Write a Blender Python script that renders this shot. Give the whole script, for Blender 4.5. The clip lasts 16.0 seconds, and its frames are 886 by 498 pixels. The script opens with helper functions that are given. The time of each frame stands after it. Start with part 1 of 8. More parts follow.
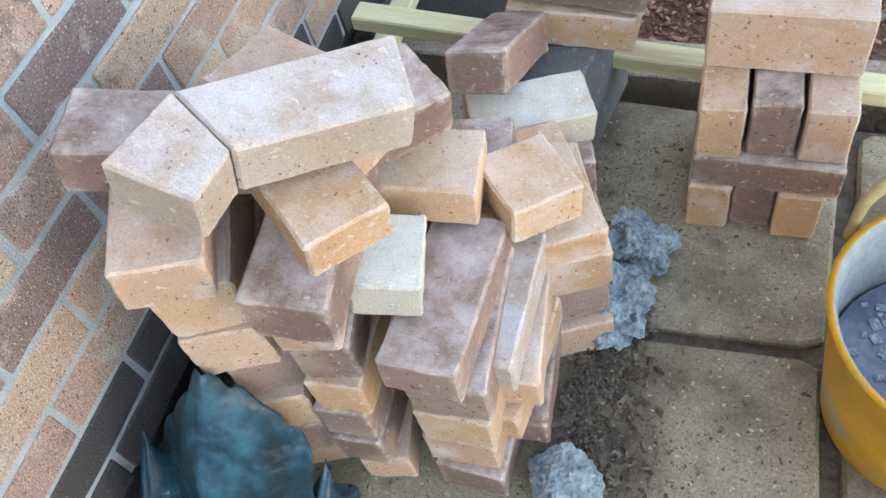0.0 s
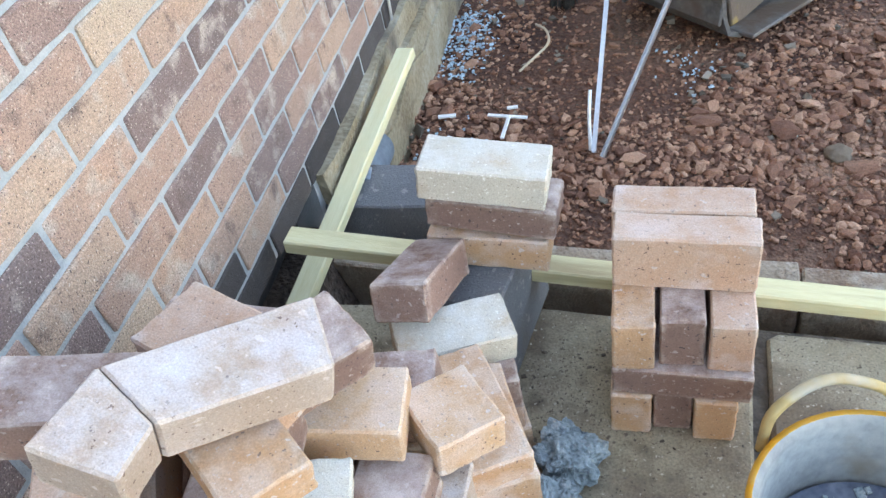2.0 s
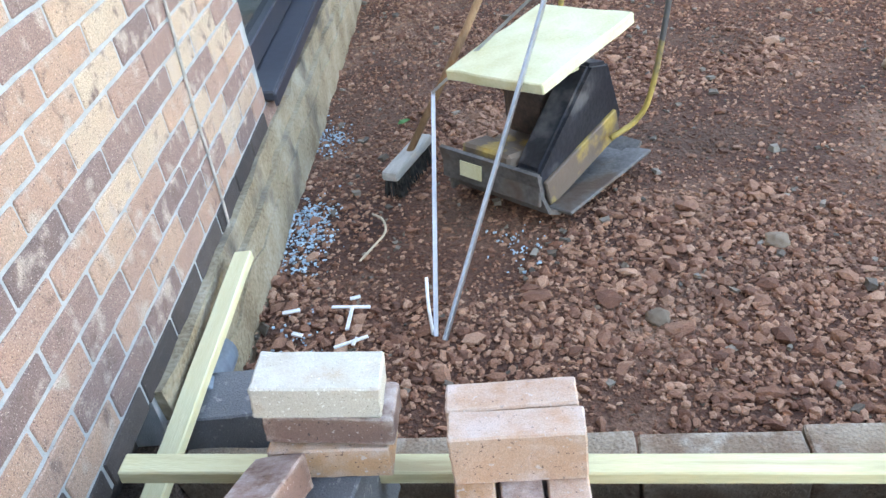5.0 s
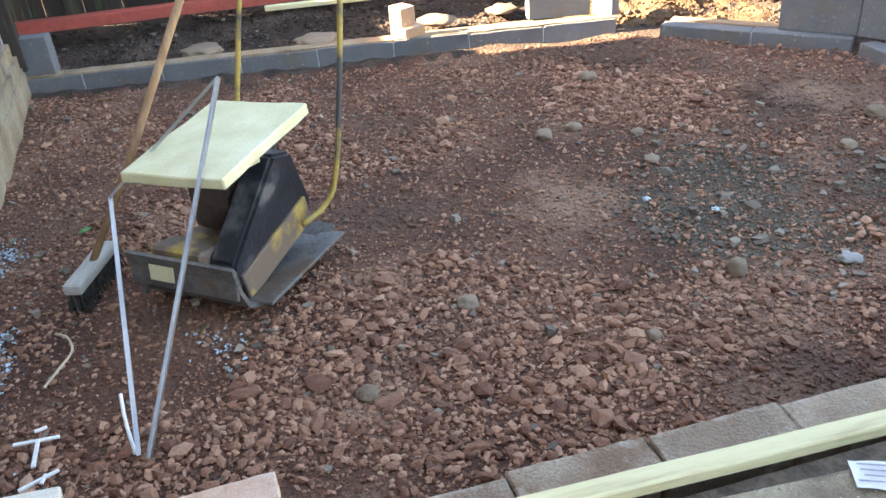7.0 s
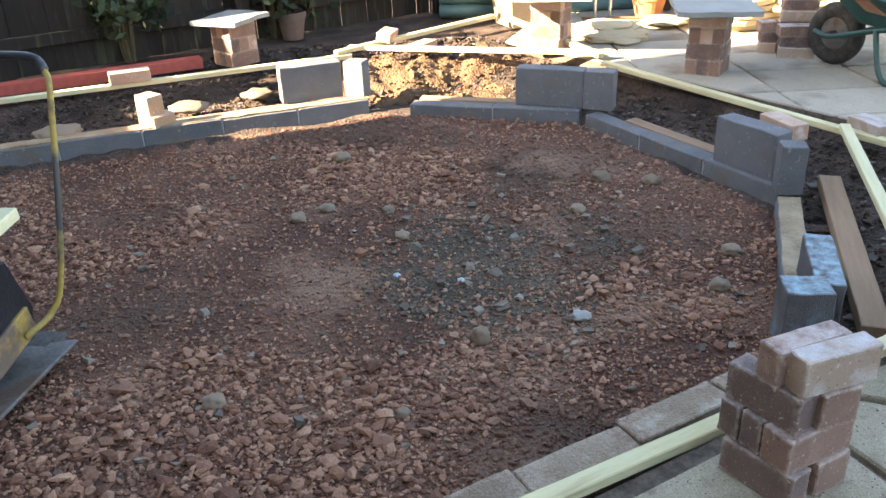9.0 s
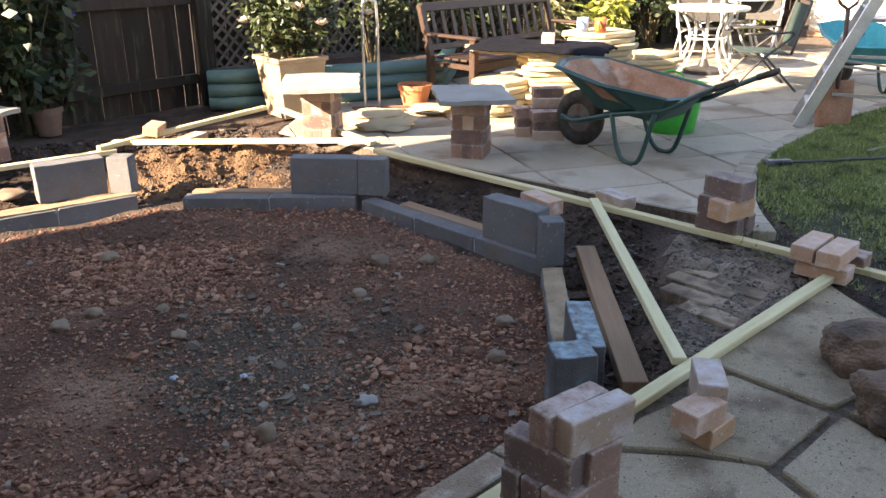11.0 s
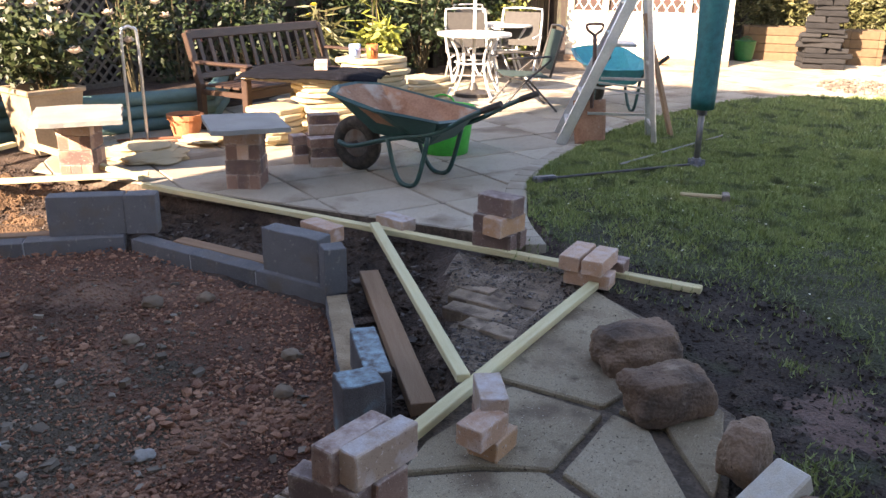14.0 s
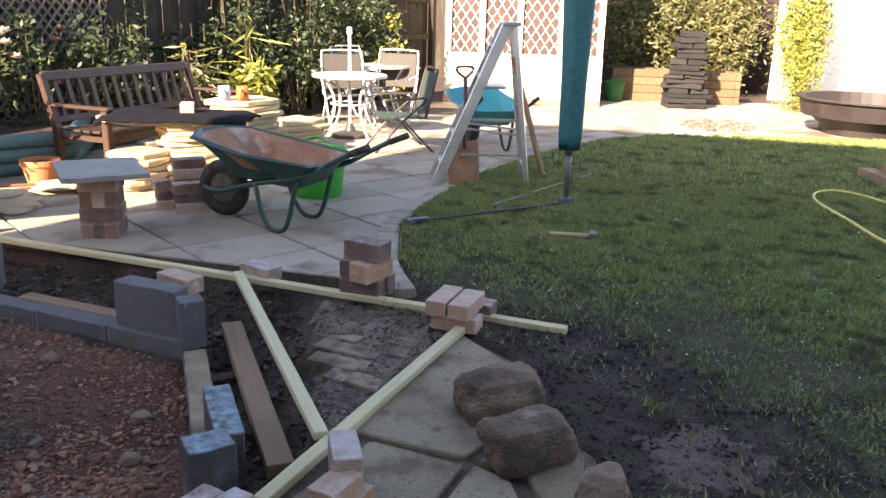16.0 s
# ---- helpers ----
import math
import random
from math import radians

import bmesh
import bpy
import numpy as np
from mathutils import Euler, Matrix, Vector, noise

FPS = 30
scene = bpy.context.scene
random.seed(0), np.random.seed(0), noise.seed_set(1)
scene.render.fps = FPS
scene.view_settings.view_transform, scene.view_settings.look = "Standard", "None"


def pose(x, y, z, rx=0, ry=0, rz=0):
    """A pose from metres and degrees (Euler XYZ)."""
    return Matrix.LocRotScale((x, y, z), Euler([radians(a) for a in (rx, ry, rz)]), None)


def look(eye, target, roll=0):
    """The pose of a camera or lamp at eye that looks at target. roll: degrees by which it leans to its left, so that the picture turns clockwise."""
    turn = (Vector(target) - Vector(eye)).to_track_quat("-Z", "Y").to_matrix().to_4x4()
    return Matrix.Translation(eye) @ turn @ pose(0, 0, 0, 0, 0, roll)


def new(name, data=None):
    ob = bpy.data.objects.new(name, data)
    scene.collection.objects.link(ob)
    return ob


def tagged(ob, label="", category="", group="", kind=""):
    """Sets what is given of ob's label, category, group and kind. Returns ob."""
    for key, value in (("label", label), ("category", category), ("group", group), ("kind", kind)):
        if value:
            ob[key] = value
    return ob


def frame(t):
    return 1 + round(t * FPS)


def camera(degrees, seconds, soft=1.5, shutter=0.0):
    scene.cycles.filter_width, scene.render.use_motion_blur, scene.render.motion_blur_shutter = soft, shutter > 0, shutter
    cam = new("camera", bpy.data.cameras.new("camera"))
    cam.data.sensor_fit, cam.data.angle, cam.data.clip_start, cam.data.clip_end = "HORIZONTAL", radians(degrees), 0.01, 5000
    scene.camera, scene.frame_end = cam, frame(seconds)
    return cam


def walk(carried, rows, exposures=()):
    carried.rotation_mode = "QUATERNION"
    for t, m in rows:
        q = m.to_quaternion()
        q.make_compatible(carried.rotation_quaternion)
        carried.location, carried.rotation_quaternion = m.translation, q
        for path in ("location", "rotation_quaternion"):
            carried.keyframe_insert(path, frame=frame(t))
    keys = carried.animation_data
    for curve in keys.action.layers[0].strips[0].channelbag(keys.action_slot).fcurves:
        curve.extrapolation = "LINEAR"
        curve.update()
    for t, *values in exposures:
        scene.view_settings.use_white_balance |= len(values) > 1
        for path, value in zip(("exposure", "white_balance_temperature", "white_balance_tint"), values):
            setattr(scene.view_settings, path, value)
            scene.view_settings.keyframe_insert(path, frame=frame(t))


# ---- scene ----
cam = camera(56.5, 16.0)
PATH = [
    (0, (0.313, 0.14, 1.118), (-0.232, 1.191, -0.494), -17.7),
    (0.5, (0.319, 0.152, 1.14), (-0.216, 1.278, -0.424), -16.5),
    (1, (0.324, 0.159, 1.158), (-0.179, 1.378, -0.346), -14.9),
    (1.5, (0.334, 0.169, 1.18), (-0.147, 1.474, -0.257), -13.7),
    (2, (0.349, 0.18, 1.197), (-0.087, 1.568, -0.176), -12.9),
    (2.5, (0.358, 0.192, 1.213), (-0.04, 1.643, -0.105), -12.1),
    (3, (0.367, 0.201, 1.222), (-0.001, 1.688, -0.064), -11.3),
    (5.5, (0.417, 0.204, 1.271), (0.458, 1.888, 0.193), -8.3),
    (6, (0.417, 0.204, 1.269), (0.605, 1.9, 0.226), -7.2),
    (6.5, (0.429, 0.205, 1.27), (0.771, 1.883, 0.236), -6.8),
    (7, (0.483, 0.185, 1.266), (1.073, 1.804, 0.252), -4.6),
    (7.5, (0.536, 0.153, 1.275), (1.264, 1.727, 0.278), -3.6),
    (8, (0.6, 0.144, 1.276), (1.467, 1.656, 0.295), -2.7),
    (8.5, (0.635, 0.138, 1.277), (1.609, 1.601, 0.323), -2.2),
    (9, (0.658, 0.118, 1.29), (1.708, 1.571, 0.404), -2.2),
    (9.5, (0.664, 0.092, 1.299), (1.843, 1.489, 0.489), -1.7),
    (12, (0.694, 0.079, 1.306), (2.257, 1.122, 0.623), 0.1),
    (12.5, (0.699, 0.079, 1.308), (2.298, 1.074, 0.636), -0.1),
    (13, (0.71, 0.074, 1.313), (2.358, 1.004, 0.668), -0.6),
    (13.5, (0.729, 0.061, 1.307), (2.423, 0.907, 0.664), 0.1),
    (14, (0.742, 0.056, 1.303), (2.481, 0.8, 0.654), 0.9),
    (14.5, (0.754, 0.05, 1.301), (2.531, 0.702, 0.656), 1.0),
    (15, (0.756, 0.041, 1.312), (2.56, 0.637, 0.688), 0.9),
    (15.5, (0.788, 0.017, 1.317), (2.616, 0.563, 0.717), 0.8),
    (16, (0.855, -0.029, 1.32), (2.707, 0.481, 0.763), 1.6),
]
walk(cam, [(t, look(eye, target, roll)) for t, eye, target, roll in PATH],
     [(0.0, 4.62, 8550, 13), (3.0, 4.7, 7950, 13), (5.5, 4.86, 7900, 13), (6.5, 4.6, 7900, 13), (7.0, 4.48, 7900, 13), (7.5, 4.52, 7850, 13), (8.0, 4.34, 7800, 12.5), (8.5, 4.33, 7700, 12), (9.0, 4.03, 7500, 11), (9.5, 3.7, 7480, 12), (12.0, 3.1, 7350, 20), (16.0, 3.05, 7250, 22)])


# ---- world, sun, exposure ----
SUN_EL, SUN_DIR = radians(27.0), (-0.9512, 0.3086)      # the sun stands over the house's far corner
world = bpy.data.worlds.new("world")
scene.world = world
world.use_nodes = True
wn = world.node_tree.nodes
sky = wn.new("ShaderNodeTexSky")
sky.sky_type, sky.sun_disc, sky.sun_elevation = "NISHITA", False, SUN_EL
sky.sun_rotation = math.atan2(SUN_DIR[0], SUN_DIR[1])
world.node_tree.links.new(sky.outputs[0], wn["Background"].inputs[0])
wn["Background"].inputs[1].default_value = 0.055
sun_data = bpy.data.lights.new("sun", "SUN")
sun_data.energy, sun_data.angle, sun_data.color = 3.2, radians(0.6), (1.0, 0.86, 0.68)
sun = new("sun", sun_data)
sun.matrix_world = look((SUN_DIR[0] * 30, SUN_DIR[1] * 30, 30 * math.tan(SUN_EL)), (0, 0, 0))


# ---- materials ----
def mat(name, rough=0.8, metal=0.0):
    m = bpy.data.materials.new(name)
    m.use_nodes = True
    b = m.node_tree.nodes["Principled BSDF"]
    b.inputs["Roughness"].default_value, b.inputs["Metallic"].default_value = rough, metal
    return m, m.node_tree.nodes, m.node_tree.links, b


def surface(name, stops, scale=12.0, fine=90.0, bump=0.3, rough=0.85, metal=0.0, by_object=0.0, speck=None, speck_scale=420.0,
            speck_cut=0.66, coords="Object", stretch=(1, 1, 1), island=False, patch=None, patch_scale=2.0, patch_cut=0.52, bump_dist=0.004, toplayer=None, patch2=None, grain=0.0, grain_scale=620.0, edge=None):
    """Colour from two scales of noise along the ramp stops; each object or island may shift along the ramp; specks and patches lie on top."""
    m, n, l, b = mat(name, rough, metal)
    tc = n.new("ShaderNodeTexCoord")
    src = tc.outputs[coords]
    mp = n.new("ShaderNodeMapping")
    mp.inputs["Scale"].default_value = stretch
    l.new(src, mp.inputs["Vector"])
    vec = mp.outputs[0]
    if by_object:
        oi = n.new("ShaderNodeObjectInfo")
        rnd = oi.outputs["Random"]
        add = n.new("ShaderNodeVectorMath")
        sc = n.new("ShaderNodeVectorMath")
        sc.operation = "SCALE"
        comb = n.new("ShaderNodeCombineXYZ")
        for k in range(3):
            l.new(rnd, comb.inputs[k])
        l.new(comb.outputs[0], sc.inputs[0])
        sc.inputs["Scale"].default_value = 37.0
        l.new(mp.outputs[0], add.inputs[0])
        l.new(sc.outputs[0], add.inputs[1])
        vec = add.outputs[0]
    if island:
        geo = n.new("ShaderNodeNewGeometry")
        rnd = geo.outputs["Random Per Island"]
    big, small = n.new("ShaderNodeTexNoise"), n.new("ShaderNodeTexNoise")
    big.inputs["Scale"].default_value, small.inputs["Scale"].default_value = scale, fine
    big.inputs["Detail"].default_value, small.inputs["Detail"].default_value = 4, 3
    l.new(vec, big.inputs["Vector"])
    l.new(vec, small.inputs["Vector"])

    def math_node(op, a, c):
        k = n.new("ShaderNodeMath")
        k.operation = op
        for i, v in enumerate((a, c)):
            if isinstance(v, (int, float)):
                k.inputs[i].default_value = v
            else:
                l.new(v, k.inputs[i])
        return k.outputs[0]

    fac = math_node("ADD", math_node("MULTIPLY", big.outputs["Fac"], 0.65), math_node("MULTIPLY", small.outputs["Fac"], 0.35))
    if by_object or island:
        fac = math_node("ADD", math_node("MULTIPLY", fac, 1.0 - (by_object or 0.6)), math_node("MULTIPLY", rnd, by_object or 0.6))
    else:
        fac = math_node("ADD", math_node("MULTIPLY", math_node("SUBTRACT", fac, 0.5), 1.8), 0.5)
    ramp = n.new("ShaderNodeValToRGB")
    e = ramp.color_ramp.elements
    while len(e) < len(stops):
        e.new(0.5)
    for k, (p, c) in enumerate(stops):
        e[k].position, e[k].color = p, (*c, 1)
    l.new(fac, ramp.inputs[0])
    col = ramp.outputs[0]

    def over(col, tex_scale, cut, colour, soft, detail=2):
        t = n.new("ShaderNodeTexNoise")
        t.inputs["Scale"].default_value, t.inputs["Detail"].default_value = tex_scale, detail
        l.new(vec, t.inputs["Vector"])
        r = n.new("ShaderNodeMapRange")
        r.inputs["From Min"].default_value, r.inputs["From Max"].default_value = cut, cut + soft
        l.new(t.outputs["Fac"], r.inputs["Value"])
        mx = n.new("ShaderNodeMix")
        mx.data_type = "RGBA"
        l.new(r.outputs[0], mx.inputs["Factor"])
        l.new(col, mx.inputs["A"])
        mx.inputs["B"].default_value = (*colour, 1)
        return mx.outputs["Result"]

    if patch:
        col = over(col, patch_scale, patch_cut, patch, 0.14, 5)
    if patch2:
        col = over(col, patch2[1], patch2[2], patch2[0], 0.16, 6)
    for sp in (speck or ()):
        col = over(col, speck_scale * sp[1], speck_cut, sp[0], 0.04)
    if toplayer:
        # second tint mixed in on faces that point up, broken up by noise
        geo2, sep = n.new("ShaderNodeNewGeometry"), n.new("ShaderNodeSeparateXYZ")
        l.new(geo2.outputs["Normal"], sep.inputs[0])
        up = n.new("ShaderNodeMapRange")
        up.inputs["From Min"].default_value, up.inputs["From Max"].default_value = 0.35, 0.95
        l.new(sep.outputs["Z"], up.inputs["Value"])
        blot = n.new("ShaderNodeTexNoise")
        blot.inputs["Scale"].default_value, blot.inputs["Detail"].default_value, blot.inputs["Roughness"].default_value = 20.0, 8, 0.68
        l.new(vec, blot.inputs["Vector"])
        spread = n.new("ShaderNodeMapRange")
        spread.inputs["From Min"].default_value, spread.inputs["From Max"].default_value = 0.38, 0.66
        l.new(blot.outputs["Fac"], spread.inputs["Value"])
        amt = math_node("MULTIPLY", up.outputs[0], math_node("MULTIPLY", spread.outputs[0], toplayer[1] * 0.85))
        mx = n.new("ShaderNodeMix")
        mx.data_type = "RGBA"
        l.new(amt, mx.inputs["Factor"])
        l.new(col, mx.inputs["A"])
        mx.inputs["B"].default_value = (*toplayer[0], 1)
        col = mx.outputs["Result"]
    if edge:
        # chipped, paler arrises
        geo3 = n.new("ShaderNodeNewGeometry")
        rim = n.new("ShaderNodeMapRange")
        rim.inputs["From Min"].default_value, rim.inputs["From Max"].default_value = 0.52, 0.6
        l.new(geo3.outputs["Pointiness"], rim.inputs["Value"])
        chip = n.new("ShaderNodeTexNoise")
        chip.inputs["Scale"].default_value, chip.inputs["Detail"].default_value = 70.0, 5
        l.new(vec, chip.inputs["Vector"])
        cut = n.new("ShaderNodeMapRange")
        cut.inputs["From Min"].default_value, cut.inputs["From Max"].default_value = 0.38, 0.6
        l.new(chip.outputs["Fac"], cut.inputs["Value"])
        mx = n.new("ShaderNodeMix")
        mx.data_type = "RGBA"
        l.new(math_node("MULTIPLY", rim.outputs[0], math_node("MULTIPLY", cut.outputs[0], edge[1])), mx.inputs["Factor"])
        l.new(col, mx.inputs["A"])
        mx.inputs["B"].default_value = (*edge[0], 1)
        col = mx.outputs["Result"]
    if grain:
        # sand-sized grains, each a little lighter or darker
        gr = n.new("ShaderNodeTexNoise")
        gr.inputs["Scale"].default_value, gr.inputs["Detail"].default_value, gr.inputs["Roughness"].default_value = grain_scale, 2, 0.7
        l.new(vec, gr.inputs["Vector"])
        lift = n.new("ShaderNodeMapRange")
        lift.inputs["From Min"].default_value, lift.inputs["From Max"].default_value = 0.3, 0.7
        lift.inputs["To Min"].default_value, lift.inputs["To Max"].default_value = 1 - grain, 1 + grain
        l.new(gr.outputs["Fac"], lift.inputs["Value"])
        mul = n.new("ShaderNodeVectorMath")
        mul.operation = "SCALE"
        l.new(col, mul.inputs[0])
        l.new(lift.outputs[0], mul.inputs["Scale"])
        col = mul.outputs[0]
    l.new(col, b.inputs["Base Color"])
    if bump:
        bp = n.new("ShaderNodeBump")
        bp.inputs["Strength"].default_value, bp.inputs["Distance"].default_value = bump, bump_dist
        l.new(math_node("ADD", math_node("MULTIPLY", big.outputs["Fac"], 0.8), small.outputs["Fac"]), bp.inputs["Height"])
        l.new(bp.outputs[0], b.inputs["Normal"])
    return m


def plain(name, c, rough=0.5, metal=0.0, var=0.15, bump=0.08, scale=25.0, **kw):
    lo, hi = [max(v * (1 - var), 0) for v in c], [min(v * (1 + var), 1) for v in c]
    return surface(name, [(0.25, lo), (0.75, hi)], scale=scale, bump=bump, rough=rough, metal=metal, **kw)


GRIT = [((0.52, 0.41, 0.34), 0.75), ((0.15, 0.09, 0.07), 0.6), ((0.56, 0.46, 0.4), 0.3)]
PALE_TOP = ((0.6, 0.49, 0.43), 0.75)
RAW = dict(speck=GRIT, speck_scale=270.0, speck_cut=0.665, fine=330, scale=9, bump=0.6, bump_dist=0.0018, grain=0.16, grain_scale=480.0, edge=((0.6, 0.5, 0.42), 0.75))
DULL = dict(RAW, speck=[((0.33, 0.24, 0.2), 0.75), ((0.09, 0.06, 0.05), 0.6), ((0.4, 0.31, 0.27), 0.35)])      # grit of the dark bricks
M_brick = {
    "buff": surface("brick_buff", [(0.2, (0.4, 0.21, 0.105)), (0.5, (0.51, 0.3, 0.165)), (0.8, (0.58, 0.4, 0.26))], by_object=0.25, toplayer=((0.64, 0.5, 0.41), 0.85), patch=(0.56, 0.41, 0.33), patch_scale=11, patch_cut=0.54, **RAW),
    "pink": surface("brick_pink", [(0.2, (0.4, 0.225, 0.14)), (0.5, (0.51, 0.32, 0.215)), (0.8, (0.59, 0.44, 0.35))], by_object=0.25, toplayer=PALE_TOP, patch=(0.6, 0.47, 0.42), patch_scale=13, patch_cut=0.55, **RAW),
    "plum": surface("brick_plum", [(0.2, (0.15, 0.085, 0.068)), (0.5, (0.25, 0.148, 0.112)), (0.8, (0.37, 0.24, 0.19))], by_object=0.25, toplayer=((0.55, 0.47, 0.45), 1.0), patch=(0.35, 0.23, 0.17), patch_scale=10, patch_cut=0.54, **DULL),
    "umber": surface("brick_umber", [(0.2, (0.09, 0.058, 0.052)), (0.5, (0.15, 0.098, 0.085)), (0.8, (0.24, 0.165, 0.14))], by_object=0.25, toplayer=((0.4, 0.34, 0.33), 0.7), patch=(0.24, 0.15, 0.11), patch_scale=10, patch_cut=0.56, **DULL),
    "grey": surface("brick_grey", [(0.2, (0.42, 0.37, 0.29)), (0.8, (0.6, 0.55, 0.46))], speck=[((0.25, 0.22, 0.18), 0.6), ((0.72, 0.7, 0.64), 0.5)], by_object=0.2, grain=0.2, scale=9, fine=270, bump=0.6, bump_dist=0.002, toplayer=((0.6, 0.59, 0.55), 1.1), patch=(0.45, 0.33, 0.22), patch_scale=9, patch_cut=0.57),
    "mauve": surface("brick_mauve", [(0.2, (0.31, 0.21, 0.155)), (0.5, (0.39, 0.285, 0.215)), (0.8, (0.48, 0.39, 0.33))], by_object=0.25, toplayer=((0.55, 0.54, 0.56), 1.0), patch=(0.46, 0.39, 0.37), patch_scale=14, patch_cut=0.53, **RAW),
}
WALL_STOPS = [(0.1, (0.17, 0.12, 0.112)), (0.28, (0.265, 0.178, 0.155)), (0.42, (0.37, 0.235, 0.19)), (0.58, (0.46, 0.295, 0.215)), (0.76, (0.52, 0.375, 0.272)), (0.92, (0.6, 0.49, 0.36)), (0.985, (0.31, 0.24, 0.235))]
WALL = dict(scale=14, fine=330, bump=1.0, grain=0.42, grain_scale=420.0, speck=[((0.62, 0.5, 0.41), 0.7), ((0.14, 0.095, 0.08), 0.55)], speck_cut=0.645, bump_dist=0.0045, patch=(0.5, 0.4, 0.33), patch_scale=17, patch_cut=0.55, patch2=((0.2, 0.13, 0.11), 23.0, 0.58))
M_wall_brick = surface("wall_brick", WALL_STOPS, by_object=0.7, **WALL)
M_wall_rest = surface("wall_brick_rest", WALL_STOPS, island=True, **WALL)
M_mortar = surface("mortar", [(0.3, (0.35, 0.375, 0.38)), (0.7, (0.47, 0.49, 0.49))], scale=20, fine=300, bump=0.8)
M_plinth = surface("render_plinth", [(0.25, (0.2, 0.15, 0.09)), (0.5, (0.32, 0.26, 0.17)), (0.8, (0.42, 0.37, 0.28))], scale=5, fine=80, bump=0.8, patch=(0.12, 0.1, 0.08), patch_scale=4, patch_cut=0.56, bump_dist=0.01)
M_wallfoot = surface("black_wall_foot", [(0.3, (0.012, 0.012, 0.014)), (0.7, (0.04, 0.038, 0.038))], scale=14, bump=0.4, rough=0.55)
M_block = surface("concrete_block", [(0.25, (0.11, 0.112, 0.118)), (0.75, (0.2, 0.203, 0.21))], scale=8, fine=240, bump=0.8, by_object=0.25, speck=[((0.34, 0.34, 0.33), 1.0), ((0.07, 0.07, 0.07), 0.9), ((0.27, 0.26, 0.25), 0.12)], patch=(0.17, 0.145, 0.12), patch_scale=5, patch_cut=0.57)
M_slab = surface("paving_slab", [(0.2, (0.2, 0.155, 0.098)), (0.5, (0.31, 0.255, 0.172)), (0.8, (0.41, 0.35, 0.255))], scale=3.5, fine=60, bump=0.7, by_object=0.25, grain=0.26, grain_scale=240.0,
                 speck=[((0.13, 0.095, 0.065), 0.4), ((0.12, 0.088, 0.06), 0.2), ((0.46, 0.4, 0.31), 0.3)], speck_cut=0.67, patch=(0.16, 0.115, 0.075), patch_scale=4.2, patch_cut=0.5, patch2=((0.13, 0.095, 0.062), 15.0, 0.585))
M_patio = surface("patio_slab", [(0.2, (0.27, 0.225, 0.165)), (0.5, (0.37, 0.325, 0.255)), (0.8, (0.48, 0.43, 0.35))], scale=3.5, fine=60, bump=0.6, by_object=0.3, speck=[((0.13, 0.1, 0.075), 0.35)], speck_cut=0.65, patch=(0.2, 0.155, 0.11), patch_scale=2.2, patch_cut=0.53, grain=0.15, grain_scale=200.0)
M_joint = surface("joint_dirt", [(0.3, (0.07, 0.055, 0.04)), (0.7, (0.16, 0.12, 0.09))], scale=30, bump=0.8, bump_dist=0.01)
M_timber = surface("treated_timber", [(0.2, (0.48, 0.41, 0.22)), (0.5, (0.64, 0.58, 0.34)), (0.8, (0.74, 0.7, 0.47))], scale=3, fine=30, stretch=(1.2, 14, 14), bump=0.25, by_object=0.2, rough=0.75, patch=(0.4, 0.31, 0.17), patch_scale=1.6, patch_cut=0.6)
M_oldwood = surface("weathered_timber", [(0.2, (0.22, 0.13, 0.075)), (0.8, (0.42, 0.28, 0.18))], scale=3, fine=30, stretch=(1.2, 14, 14), bump=0.4, by_object=0.25)
M_soil = surface("dark_soil", [(0.2, (0.03, 0.02, 0.015)), (0.55, (0.075, 0.05, 0.037)), (0.85, (0.15, 0.105, 0.078))], scale=6, fine=60, bump=1.0, rough=0.95, bump_dist=0.03, patch=(0.15, 0.098, 0.08), patch_scale=1.3, patch_cut=0.63)
M_redsoil = surface("red_hardcore_dust", [(0.2, (0.06, 0.025, 0.016)), (0.5, (0.125, 0.055, 0.033)), (0.8, (0.23, 0.125, 0.08))], scale=2.2, fine=70, bump=1.0, rough=0.95, grain=0.35, grain_scale=160.0,
                    patch=(0.1, 0.055, 0.036), patch_scale=1.1, patch_cut=0.54, bump_dist=0.02, patch2=((0.28, 0.165, 0.11), 1.7, 0.57))
M_stone = surface("red_stone", [(0.08, (0.075, 0.034, 0.022)), (0.34, (0.19, 0.083, 0.05)), (0.62, (0.33, 0.165, 0.1)), (0.84, (0.47, 0.275, 0.18)), (0.97, (0.42, 0.33, 0.27))], scale=30, fine=200, bump=0.7, island=True, rough=0.9, grain=0.32, grain_scale=300.0,
                  patch=(0.1, 0.05, 0.033), patch_scale=1.1, patch_cut=0.56, patch2=((0.36, 0.2, 0.13), 1.7, 0.6))
M_greystone = surface("grey_stone", [(0.1, (0.075, 0.06, 0.045)), (0.5, (0.165, 0.13, 0.098)), (0.9, (0.33, 0.28, 0.22))], scale=30, fine=200, bump=0.5, island=True)


# ---- mesh helpers ----
def part(name, bm, material, parent=None, label="", smooth=False):
    me = bpy.data.meshes.new(name)
    bm.to_mesh(me)
    bm.free()
    for m in (material if isinstance(material, (list, tuple)) else [material]):
        me.materials.append(m)
    if smooth:
        for p in me.polygons:
            p.use_smooth = True
    ob = new(name, me)
    if parent is not None:
        ob.parent = parent
    if label:
        ob["label"] = label
    return ob


def thing(name, m, label, category, group="", kind=""):
    e = new(name)
    e.empty_display_size = 0.05
    e.matrix_world = m
    return tagged(e, label, category, group, kind)


